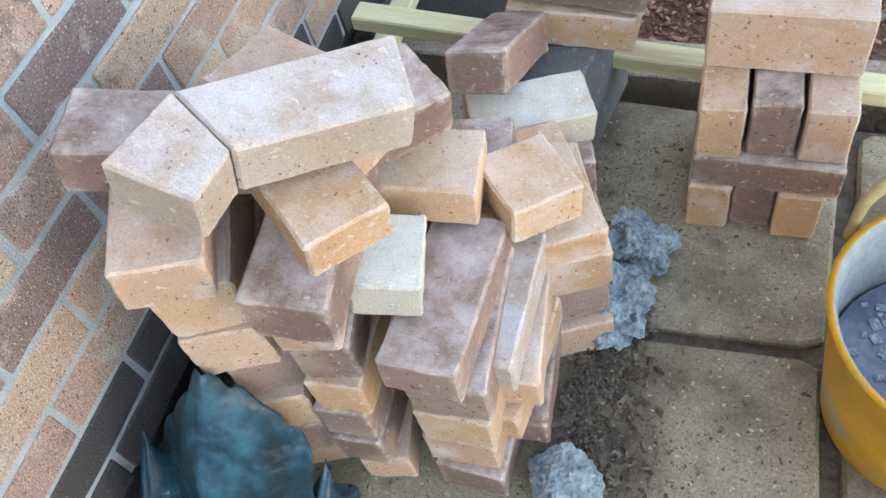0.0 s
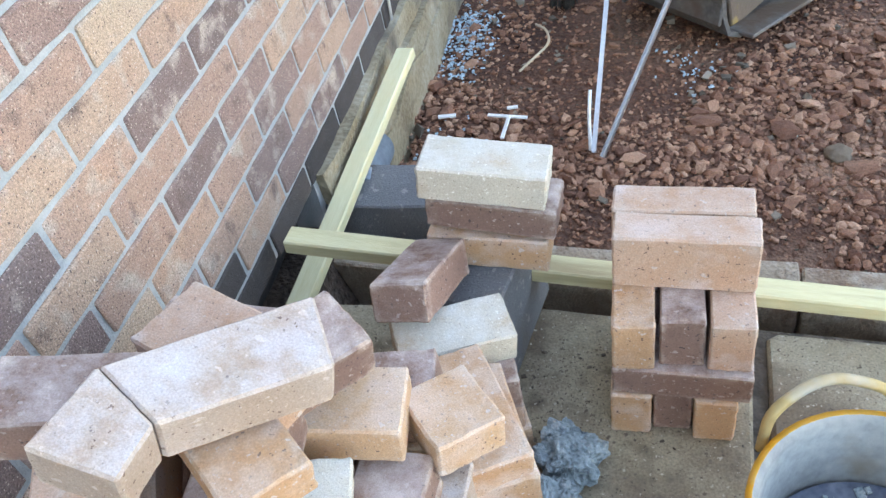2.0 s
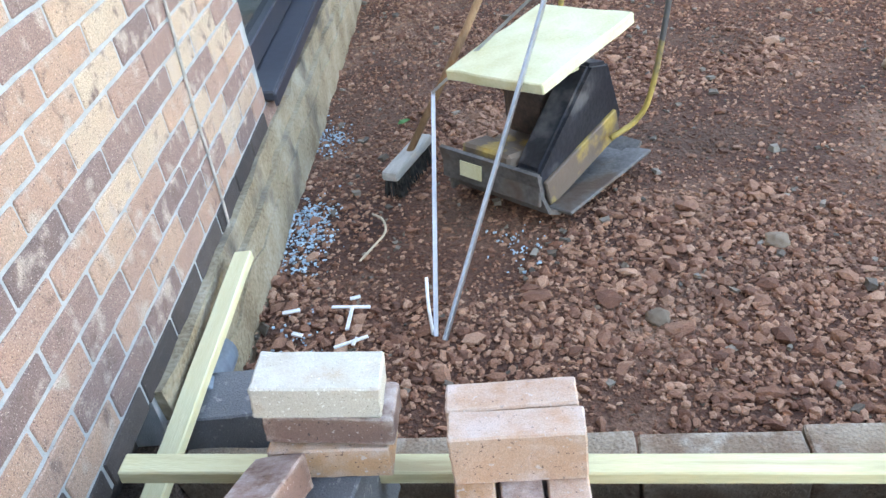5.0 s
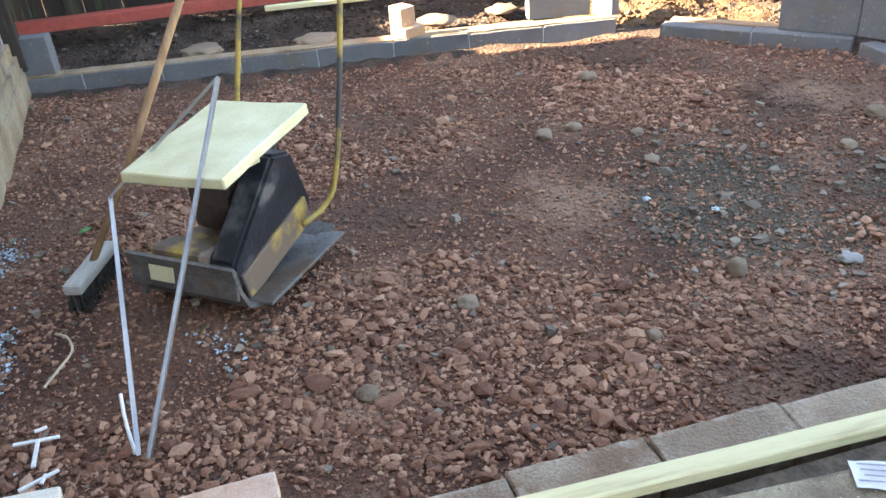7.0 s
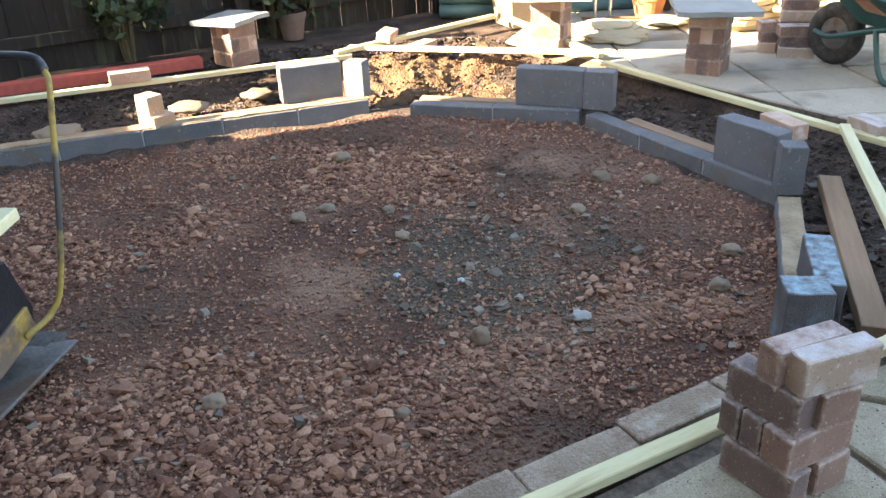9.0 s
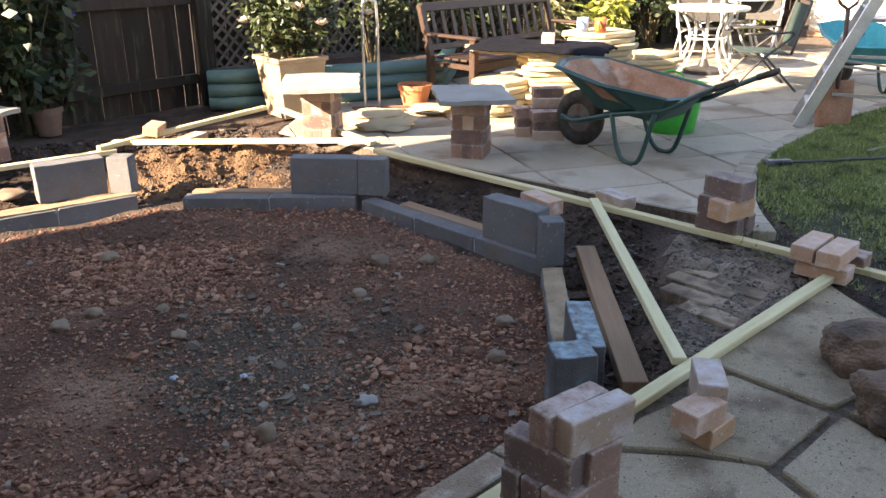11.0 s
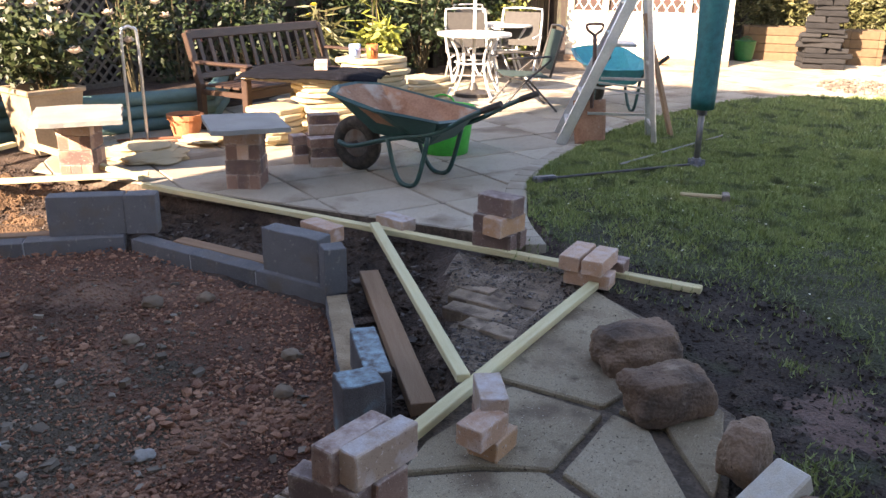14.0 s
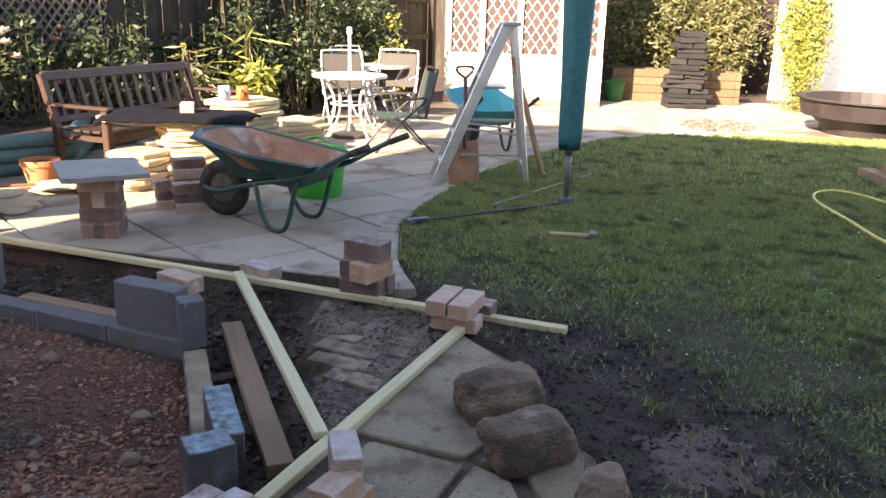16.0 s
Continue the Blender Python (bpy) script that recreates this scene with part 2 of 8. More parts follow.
def box(bm, sx, sy, sz, m=None, bevel=0.0, seg=1):
    """A box centred on the origin of m."""
    r = bmesh.ops.create_cube(bm, size=1.0)
    vs = r["verts"]
    for v in vs:
        v.co = Vector((v.co.x * sx, v.co.y * sy, v.co.z * sz))
    if bevel:
        es = list({e for v in vs for e in v.link_edges})
        out = bmesh.ops.bevel(bm, geom=es, offset=bevel, segments=seg, affect="EDGES", profile=0.6)
        vs = list({v for f in out["faces"] for v in f.verts} | {v for v in vs if v.is_valid})
    if m is not None:
        bmesh.ops.transform(bm, matrix=m, verts=vs)
    return vs


def boxes(*specs):
    """One bmesh out of (sx, sy, sz, pose, bevel) boxes."""
    bm = bmesh.new()
    for s in specs:
        box(bm, *s)
    return bm


def cyl(bm, r0, r1, a, b, n=12, caps=True):
    """A tapered round bar from a to b."""
    a, b = Vector(a), Vector(b)
    d = b - a
    q = d.to_track_quat("Z", "Y").to_matrix().to_4x4()
    r = bmesh.ops.create_cone(bm, cap_ends=caps, segments=n, radius1=r0, radius2=r1, depth=d.length)
    bmesh.ops.transform(bm, matrix=Matrix.Translation((a + b) / 2) @ q, verts=r["verts"])
    return r["verts"]


def tube(bm, pts, r, n=8, cyclic=False):
    """A round tube along points."""
    pts = [Vector(p) for p in pts]
    rings, up = [], Vector((0.31, 0.17, 0.93))
    for i, p in enumerate(pts):
        a = pts[i - 1] if i or cyclic else p
        b = pts[(i + 1) % len(pts)] if i < len(pts) - 1 or cyclic else p
        t = (b - a).normalized()
        u = t.cross(up).normalized()
        v = t.cross(u)
        rr = r[i] if isinstance(r, (list, tuple)) else r
        rings.append([bm.verts.new(p + rr * (math.cos(2 * math.pi * k / n) * u + math.sin(2 * math.pi * k / n) * v)) for k in range(n)])
    for i in range(len(rings) - (0 if cyclic else 1)):
        A, B = rings[i], rings[(i + 1) % len(rings)]
        for k in range(n):
            bm.faces.new((A[k], A[(k + 1) % n], B[(k + 1) % n], B[k]))
    if not cyclic:
        bm.faces.new(rings[0][::-1])
        bm.faces.new(rings[-1])
    bmesh.ops.recalc_face_normals(bm, faces=bm.faces)


def smooth_line(pts, n=6):
    """Points on a Catmull-Rom line through pts."""
    P = [Vector(p) for p in pts]
    P = [2 * P[0] - P[1]] + P + [2 * P[-1] - P[-2]]
    out = []
    for i in range(1, len(P) - 2):
        for k in range(n):
            t = k / n
            a, b, c, d = P[i - 1:i + 3]
            out.append(0.5 * (2 * b + (c - a) * t + (2 * a - 5 * b + 4 * c - d) * t * t + (3 * b - a - 3 * c + d) * t ** 3))
    out.append(P[-2])
    return out


def lathe(bm, prof, n=32):
    """A solid of revolution round z from (radius, height) pairs."""
    rings = []
    for r, z in prof:
        rings.append([bm.verts.new((r * math.cos(2 * math.pi * k / n), r * math.sin(2 * math.pi * k / n), z)) for k in range(n)])
    for A, B in zip(rings, rings[1:]):
        for k in range(n):
            bm.faces.new((A[k], A[(k + 1) % n], B[(k + 1) % n], B[k]))
    return rings


def roughen(bm, amount, scale, seed=0.0, along=None):
    for v in bm.verts:
        d = noise.noise_vector(v.co * scale + Vector((seed, seed * 1.7, -seed)))
        v.co += amount * d


def prism(bm, pts, z0, z1):
    """An upright solid over a polygon."""
    lo = [bm.verts.new((x, y, z0)) for x, y in pts]
    hi = [bm.verts.new((x, y, z1)) for x, y in pts]
    bm.faces.new(lo[::-1])
    bm.faces.new(hi)
    for i in range(len(pts)):
        j = (i + 1) % len(pts)
        bm.faces.new((lo[i], lo[j], hi[j], hi[i]))
    bmesh.ops.recalc_face_normals(bm, faces=bm.faces)


def rubble(name, spots, material, seed, label, category, flat=0.75, broken=False):
    """Many angular stones in one mesh; spots: rows of x, y, z, size."""
    rng = np.random.default_rng(seed)
    base = bmesh.new()
    if broken:
        bmesh.ops.create_icosphere(base, subdivisions=1, radius=0.95)
    else:
        bmesh.ops.create_cube(base, size=1.45)
        bmesh.ops.triangulate(base, faces=base.faces)
    bv = np.array([v.co[:] for v in base.verts])
    bf = np.array([[v.index for v in f.verts] for f in base.faces])
    base.free()
    k, m = len(spots), len(bv)
    spots = np.asarray(spots, float)
    # every corner knocked about, so that the stones come out angular
    v = bv[None] * (rng.uniform(0.68, 1.22, (k, m, 1)) if broken else rng.uniform(0.45, 1.2, (k, m, 3))) + rng.normal(0, 0.1, (k, m, 3))
    v *= np.stack([rng.uniform(0.8, 1.4, k), rng.uniform(0.6, 1.0, k), flat * rng.uniform(0.45, 0.95, k)], 1)[:, None, :]
    ang = rng.uniform(0, 2 * np.pi, k)
    tilt = rng.normal(0, 0.38, k)
    c, s, ct, st = np.cos(ang), np.sin(ang), np.cos(tilt), np.sin(tilt)
    y, z = v[..., 1] * ct[:, None] - v[..., 2] * st[:, None], v[..., 1] * st[:, None] + v[..., 2] * ct[:, None]
    x = v[..., 0]
    v = np.stack([x * c[:, None] - y * s[:, None], x * s[:, None] + y * c[:, None], z], -1) * spots[:, None, 3:4] + spots[:, None, :3]
    f = (bf[None] + (np.arange(k) * len(bv))[:, None, None]).reshape(-1, 3)
    me = bpy.data.meshes.new(name)
    me.vertices.add(k * len(bv))
    me.vertices.foreach_set("co", v.reshape(-1))
    me.loops.add(f.size)
    me.loops.foreach_set("vertex_index", f.reshape(-1).astype(np.int32))
    me.polygons.add(len(f))
    me.polygons.foreach_set("loop_start", np.arange(0, f.size, 3, dtype=np.int32))
    me.polygons.foreach_set("use_smooth", np.zeros(len(f), dtype=bool))
    me.update()
    me.validate()
    me.materials.append(material)
    return tagged(new(name, me), label, category, kind="stuff")


def inside(x, y, poly):
    r = False
    for (x1, y1), (x2, y2) in zip(poly, poly[1:] + poly[:1]):
        if (y1 > y) != (y2 > y) and x < (x2 - x1) * (y - y1) / (y2 - y1) + x1:
            r = not r
    return r


def edge_distance(x, y, poly, closed=True):
    best = 1e9
    for (x1, y1), (x2, y2) in zip(poly, poly[1:] + (poly[:1] if closed else [])):
        dx, dy = x2 - x1, y2 - y1
        t = max(0, min(1, ((x - x1) * dx + (y - y1) * dy) / (dx * dx + dy * dy)))
        best = min(best, math.hypot(x - x1 - t * dx, y - y1 - t * dy))
    return best


# ---- plan ----
BED = [(-0.25, 1.47), (0.95, 1.39), (2.3, 1.2), (2.75, 1.2), (3.65, 1.86), (3.9, 3.27), (3.2, 4.2), (-0.2, 5.15)]     # the hardcore bed's edge
SLABS = [(-0.35, -3.0), (-0.35, 1.24), (0.2, 1.235), (1.0, 1.14), (2.6, 0.95), (3.1, 0.94), (4.08, 0.8), (3.83, 0.47), (3.4, 0.32), (3.2, 0.1), (2.66, 0.08), (2.6, -0.3), (1.8, -3.0)]
PATIO = [(4.56, 1.15), (4.57, 1.6), (4.57, 2.4), (4.57, 3.1), (4.57, 3.75), (4.5, 4.6), (5.6, 5.3), (7.6, 5.0), (11.0, 5.6), (14.6, 3.4), (15.5, -3.2), (11.5, -3.0),
         (10.9, -0.7), (10.6, 0.1), (9.9, 0.74), (8.7, 1.22), (7.5, 1.49), (6.35, 1.6), (5.65, 1.58), (4.95, 1.35)]
LAWN = [(4.45, 1.0), (4.95, 1.35), (5.65, 1.58), (6.35, 1.6), (7.5, 1.49), (8.7, 1.22), (9.9, 0.74), (10.6, 0.1), (10.9, -0.7), (11.5, -3.0), (12.0, -9.0), (2.0, -9.0), (2.2, -2.0),
        (2.85, -0.55), (3.5, -0.42), (3.9, -0.15), (4.15, 0.2)]


TRODDEN = [(3.12, 0.93), (3.25, 1.08), (3.55, 1.2), (3.95, 1.42), (4.4, 1.5), (4.42, 0.95), (4.08, 0.78), (3.6, 0.85)]
M_path = surface("trodden_grey_dirt", [(0.2, (0.1, 0.07, 0.05)), (0.5, (0.205, 0.155, 0.115)), (0.8, (0.34, 0.275, 0.215))], scale=7, fine=70, bump=1.0, rough=0.95, bump_dist=0.02, grain=0.3, grain_scale=150.0, patch=(0.1, 0.075, 0.055), patch_scale=3.0, patch_cut=0.55)

M_mud = surface("trodden_mud", [(0.2, (0.014, 0.009, 0.007)), (0.5, (0.034, 0.023, 0.018)), (0.8, (0.075, 0.053, 0.042))], scale=5, fine=75, bump=0.9, rough=0.95, bump_dist=0.012, grain=0.4, grain_scale=130.0, patch=(0.045, 0.05, 0.026), patch_scale=3.5, patch_cut=0.57)
M_pinkmud = surface("pink_clay_mud", [(0.2, (0.05, 0.032, 0.026)), (0.5, (0.13, 0.08, 0.066)), (0.8, (0.25, 0.168, 0.142))], scale=7, fine=80, bump=0.9, rough=0.9, bump_dist=0.01, patch=(0.035, 0.024, 0.019), patch_scale=7, patch_cut=0.5)
CLAY = [(3.34, 0.0), (3.12, -0.1), (3.1, -0.33), (3.37, -0.47), (3.54, -0.3), (3.46, -0.1)]


M_olive = surface("olive_grey_dirt", [(0.2, (0.042, 0.031, 0.021)), (0.5, (0.09, 0.067, 0.046)), (0.8, (0.16, 0.122, 0.087))], scale=4, fine=80, bump=1.0, rough=0.95, bump_dist=0.015, grain=0.35, grain_scale=160.0)


def grey_zone(x, y):
    """The greyer, sandier middle of the bed."""
    return 0.02 + 0.98 * math.exp(-((x - 2.5) ** 2 / 0.3 + (y - 2.3) ** 2 / 0.28)) * min(1.0, max(0.0, 0.8 + 0.9 * noise.noise(Vector((x * 3.0, y * 3.0, 5.0)))))


def muddy(x, y):
    """Material of the ground outside the bed: trench soil, trodden path, mud by the lawn, a patch of pink clay."""
    q = noise.noise_vector(Vector((x * 7, y * 7, 3))) * 0.1 + noise.noise_vector(Vector((x * 21, y * 21, 3))) * 0.05
    if inside(x, y, TRODDEN):
        return 2
    if inside(x + q.x, y + q.y, CLAY):
        return 4
    return 3 if 2.3 < x < 4.6 and y < 0.9 else 0


def bed_height(x, y):
    return -0.17 - 0.03 * math.sin(0.9 * x + 0.4) + 0.05 * math.exp(-((x - 0.2) ** 2 + (y - 1.9) ** 2) / 0.8) + 0.012 * noise.noise(Vector((x * 2.1, y * 2.1, 0.3)))


def ground_height(x, y):
    if inside(x, y, BED):
        return bed_height(x, y)
    if inside(x, y, SLABS) or inside(x, y, PATIO):
        return -0.055
    n = noise.noise(Vector((x * 3, y * 3, 0))) * 0.03 + noise.noise(Vector((x * 11, y * 11, 4))) * 0.016
    d = edge_distance(x, y, BED)
    if inside(x, y, LAWN):
        return -0.012 + 0.25 * n
    if d < 1.2 and x > -0.3 and y > 0.9:
        rise = max(0.0, 0.128 - 0.33 * max(0.0, edge_distance(x, y, [(3.35, 0.95), (4.08, 0.85), (4.35, 1.05), (4.2, 1.25)], False) - 0.2))
        h = max(rise - 0.18, -0.15 * (1 - max(0, d - 0.55) / 0.65) - 0.03 if d > 0.55 else -0.18) + n
        h += 0.075 * math.exp(-((x - 4.17) ** 2 / 0.012 + (y - 1.47) ** 2 / 0.012)) + 0.06 * math.exp(-((x - 4.0) ** 2 / 0.01 + (y - 1.4) ** 2 / 0.008))     # dug heaps
        board = edge_distance(x, y, [(4.03, 1.85), (2.98, 1.075)], False)
        return min(h, -0.15 + 0.9 * max(0.0, board - 0.07))
    return -0.012 + 0.4 * n


def ground():
    bm = bmesh.new()
    xs = [-400, -60, -12, -3, -0.6] + [-0.35 + 0.05 * i for i in range(113)] + [5.5 + 0.25 * i for i in range(40)] + [16, 20, 40, 150, 600]
    ys = [-400, -60, -20, -9, -6, -4, -3, -2, -1.5] + [-1 + 0.1 * i for i in range(4)] + [-0.6 + 0.03 * i for i in range(46)] + [0.8 + 0.05 * i for i in range(100)] + [5.9, 6.3, 7, 9, 15, 40, 150, 600]
    grid = [[bm.verts.new((x, y, ground_height(x, y))) for y in ys] for x in xs]
    for i in range(len(xs) - 1):
        for j in range(len(ys) - 1):
            x, y = (xs[i] + xs[i + 1]) / 2, (ys[j] + ys[j + 1]) / 2
            f = bm.faces.new((grid[i][j], grid[i + 1][j], grid[i + 1][j + 1], grid[i][j + 1]))
            f.material_index = (5 if grey_zone(x, y) > 0.42 else 1) if inside(x, y, BED) else muddy(x, y)
            f.smooth = True
    ob = part("ground", bm, [M_soil, M_redsoil, M_path, M_mud, M_pinkmud, M_olive])
    tagged(ob, "dark garden soil with red hardcore dust in the dug bed", "ground", kind="structure")


ground()


# ---- the house ----
HOUSE = pose(-0.34, 0.875, 0, 0, 0, -3.0)      # x out of the wall, y along it
PITCH, MODULE, BED_Z = 0.0715, 0.215, 0.687
WIN_Y0, WIN_Y1, WIN_Z = 1.93, 3.42, 0.185
M_frame = plain("window_frame_grey", (0.035, 0.038, 0.05), rough=0.4, bump=0.05)
M_glass, gn, gl, gb = mat("window_glass", 0.03)
gb.inputs["Transmission Weight"].default_value, gb.inputs["IOR"].default_value = 1.0, 1.45
gb.inputs["Base Color"].default_value = (0.85, 0.9, 0.88, 1)
M_sealant = plain("sealant", (0.4, 0.37, 0.33), rough=0.7, var=0.3)


def house():
    h = thing("house", HOUSE, "multicoloured brick house wall with grey mortar and dark window", "house", kind="structure")
    y0, y1, w0, w1, wz, wt = -5.0, 4.34, WIN_Y0, WIN_Y1, WIN_Z, 2.1
    # up to y 0.6 the wall's foot is coloured black and set back
    for sx, ya, yb, za, zb, xo in ((9.0, y0, 0.6, 0.125, 5.9, 0), (8.9, y0, 0.6, -0.3, 0.125, -0.075), (9.0, 0.6, w0, -0.3, 5.9, 0), (9.0, w1, y1, 0.05, 5.9, 0), (9.0, w0, w1, 0.05, wz, 0), (9.0, w0, w1, wt, 5.9, 0), (8.4, w0, w1, wz, wt, -0.6)):
        part("wall", boxes((sx, yb - ya, zb - za, pose(xo - sx / 2 - 0.0025, (ya + yb) / 2, (za + zb) / 2))), M_wallfoot if xo == -0.075 else M_mortar, h, "black recessed wall foot" if xo == -0.075 else "grey mortar joints")
    bm = bmesh.new()
    for i in range(70):
        ya, yb = 0.62 + (y1 - 0.62) * i / 70, 0.62 + (y1 - 0.62) * (i + 1) / 70
        for za, zb, d in ((-0.4, -0.02, 0.05), (-0.02, 0.05, 0.042), (0.05, 0.125, 0.022)):
            box(bm, d + 0.05, yb - ya, zb - za, pose(d / 2 - 0.025, (ya + yb) / 2, (za + zb) / 2))
    bmesh.ops.remove_doubles(bm, verts=bm.verts, dist=0.0015)
    roughen(bm, 0.014, 7.0)
    roughen(bm, 0.006, 28.0, 3.0)
    part("plinth", bm, M_plinth, h, "rough stained concrete footing")
    # the sealant line in a movement joint
    bm = bmesh.new()
    pts = [(0.008 + 0.003 * math.sin(9 * z), 1.27 + 0.11 * (z - 0.15) + 0.012 * noise.noise(Vector((0, 0, z * 7))), z) for z in [0.13 + 0.03 * i for i in range(36)]]
    tube(bm, pts, 0.0042, 6)
    part("sealant_joint", bm, M_sealant, h, "cracked pale sealant line")
    # window in its opening
    wn_ = part("window", boxes((0.07, 0.05, wt - wz, pose(-0.09, w0 + 0.03, (wz + wt) / 2), 0.004), (0.07, 0.05, wt - wz, pose(-0.09, w1 - 0.03, (wz + wt) / 2), 0.004), (0.07, 0.06, wt - wz - 0.1, pose(-0.09, 2.72, (wz + wt) / 2 + 0.04), 0.004),
                               (0.07, w1 - w0 - 0.11, 0.09, pose(-0.09, (w0 + w1) / 2, wz + 0.1), 0.004), (0.07, w1 - w0 - 0.11, 0.05, pose(-0.09, (w0 + w1) / 2, wt - 0.03), 0.004)), M_frame, h, "dark grey window frame")
    part("window_sill", boxes((0.16, w1 - w0 - 0.01, 0.035, pose(-0.045, (w0 + w1) / 2, wz + 0.03, 0, 6, 0), 0.006), (0.012, w1 - w0 - 0.01, 0.045, pose(0.035, (w0 + w1) / 2, wz + 0.008), 0.003)), M_frame, wn_, "dark grey sloping sill")
    for a, b in ((w0 + 0.055, 2.69), (2.75, w1 - 0.055)):
        g = part("pane", boxes((0.006, b - a, wt - wz - 0.21, pose(-0.09, (a + b) / 2, (wz + wt) / 2 + 0.04))), M_glass, wn_)
        g.visible_shadow = False
    return h


house_ob = house()


# ---- paving ----
def slab_piece(name, pts, parent, z0=-0.045, z1=0.0, gap=0.006, seed=0, material=None):
    """A slab over the polygon pts with a worn, slightly uneven edge."""
    c = Vector((sum(p[0] for p in pts) / len(pts), sum(p[1] for p in pts) / len(pts)))
    ring = []
    for a, b in zip(pts, pts[1:] + pts[:1]):
        for t in (0.03, 0.28, 0.5, 0.72, 0.97):
            p = Vector(a).lerp(Vector(b), t)
            p += (c - p).normalized() * (gap + 0.0035 * noise.noise(Vector((p.x * 14, p.y * 14, seed))))
            ring.append(p)
    bm = bmesh.new()
    rows = []
    for inset, z in ((0, z0), (0, z1 - 0.006), (0.006, z1)):
        rows.append([bm.verts.new((p.x + (c - p).normalized().x * inset, p.y + (c - p).normalized().y * inset, z)) for p in ring])
    for A, B in zip(rows, rows[1:]):
        for k in range(len(ring)):
            bm.faces.new((A[k], A[(k + 1) % len(ring)], B[(k + 1) % len(ring)], B[k]))
    bm.faces.new(rows[-1])
    bmesh.ops.recalc_face_normals(bm, faces=bm.faces)
    return part(name, bm, material or M_slab, parent)


def clip_poly(poly, region):
    """The part of a convex poly inside a convex region (counter-clockwise)."""
    out = list(poly)
    for a, b in zip(region, region[1:] + region[:1]):
        side = lambda p: (b[0] - a[0]) * (p[1] - a[1]) - (b[1] - a[1]) * (p[0] - a[0])
        nxt = []
        for p, q in zip(out, out[1:] + out[:1]):
            sp, sq = side(p), side(q)
            if sp >= 0:
                nxt.append(p)
            if sp * sq < 0:
                t = sp / (sp - sq)
                nxt.append((p[0] + t * (q[0] - p[0]), p[1] + t * (q[1] - p[1])))
        out = nxt
        if len(out) < 3:
            return []
    return out


def pavement():
    """Slabs beside the house and round to the trench."""
    base = bmesh.new()
    prism(base, SLABS, -0.06, -0.018)
    pv = tagged(part("pavement", base, M_joint), "worn buff paving slabs with dark soil in the joints", "pavement", kind="structure")
    slab_piece("slab", [(-0.33, 0.78), (0.53, 0.755), (0.57, 1.17), (0.2, 1.235), (-0.33, 1.24)], pv, seed=1)
    slab_piece("slab", [(-0.33, 0.3), (0.515, 0.29), (0.525, 0.74), (-0.33, 0.765)], pv, seed=2)
    slab_piece("slab", [(0.545, 0.7), (1.12, 0.63), (1.17, 1.11), (0.585, 1.175)], pv, seed=3)
    slab_piece("slab", [(0.53, 0.15), (1.1, 0.12), (1.12, 0.615), (0.54, 0.685)], pv, seed=4)
    slab_piece("slab", [(1.135, 0.6), (1.66, 0.53), (1.72, 1.0), (1.185, 1.1)], pv, seed=5)
    slab_piece("slab", [(1.68, 0.52), (2.2, 0.45), (2.3, 0.94), (1.735, 1.0)], pv, seed=6)
    slab_piece("slab", [(2.21, 0.44), (2.53, 0.36), (2.64, 0.55), (2.57, 0.72), (2.45, 0.9), (2.31, 0.93)], pv, seed=7)
    slab_piece("slab", [(2.655, 0.535), (3.02, 0.475), (3.07, 0.8), (2.64, 0.92), (2.47, 0.91), (2.585, 0.73)], pv, seed=8)
    slab_piece("slab", [(2.67, 0.17), (2.98, 0.33), (3.03, 0.455), (2.65, 0.515), (2.55, 0.35), (2.5, 0.15)], pv, seed=9)
    slab_piece("slab", [(3.05, 0.485), (3.4, 0.345), (3.8, 0.49), (4.05, 0.77), (3.6, 0.86), (3.1, 0.93)], pv, seed=10, gap=0.01)
    slab_piece("slab", [(3.01, 0.3), (3.06, 0.455), (3.38, 0.33), (3.2, 0.13), (2.95, 0.1), (2.7, 0.11)], pv, seed=12, gap=0.012)
    slab_piece("slab", [(1.115, 0.13), (1.66, 0.12), (1.66, 0.515), (1.135, 0.585)], pv, seed=13)
    slab_piece("slab", [(1.675, 0.12), (2.19, 0.1), (2.195, 0.435), (1.68, 0.505)], pv, seed=14)
    slab_piece("slab", [(2.205, 0.1), (2.49, 0.12), (2.53, 0.345), (2.21, 0.425)], pv, seed=15)
    for i in range(5):
        for j in range(6):
            x, y = -0.33 + 0.58 * i, -2.88 + 0.5 * j
            if inside(x + 0.57, y + 0.25, SLABS):
                slab_piece("slab", [(x, y), (x + 0.57, y), (x + 0.57, y + 0.49), (x, y + 0.49)], pv, seed=20 + i * 6 + j)
    slab_piece("slab", [(-0.33, 0.125), (0.515, 0.125), (0.515, 0.28), (-0.33, 0.29)], pv, seed=16)
    return pv


pavement()


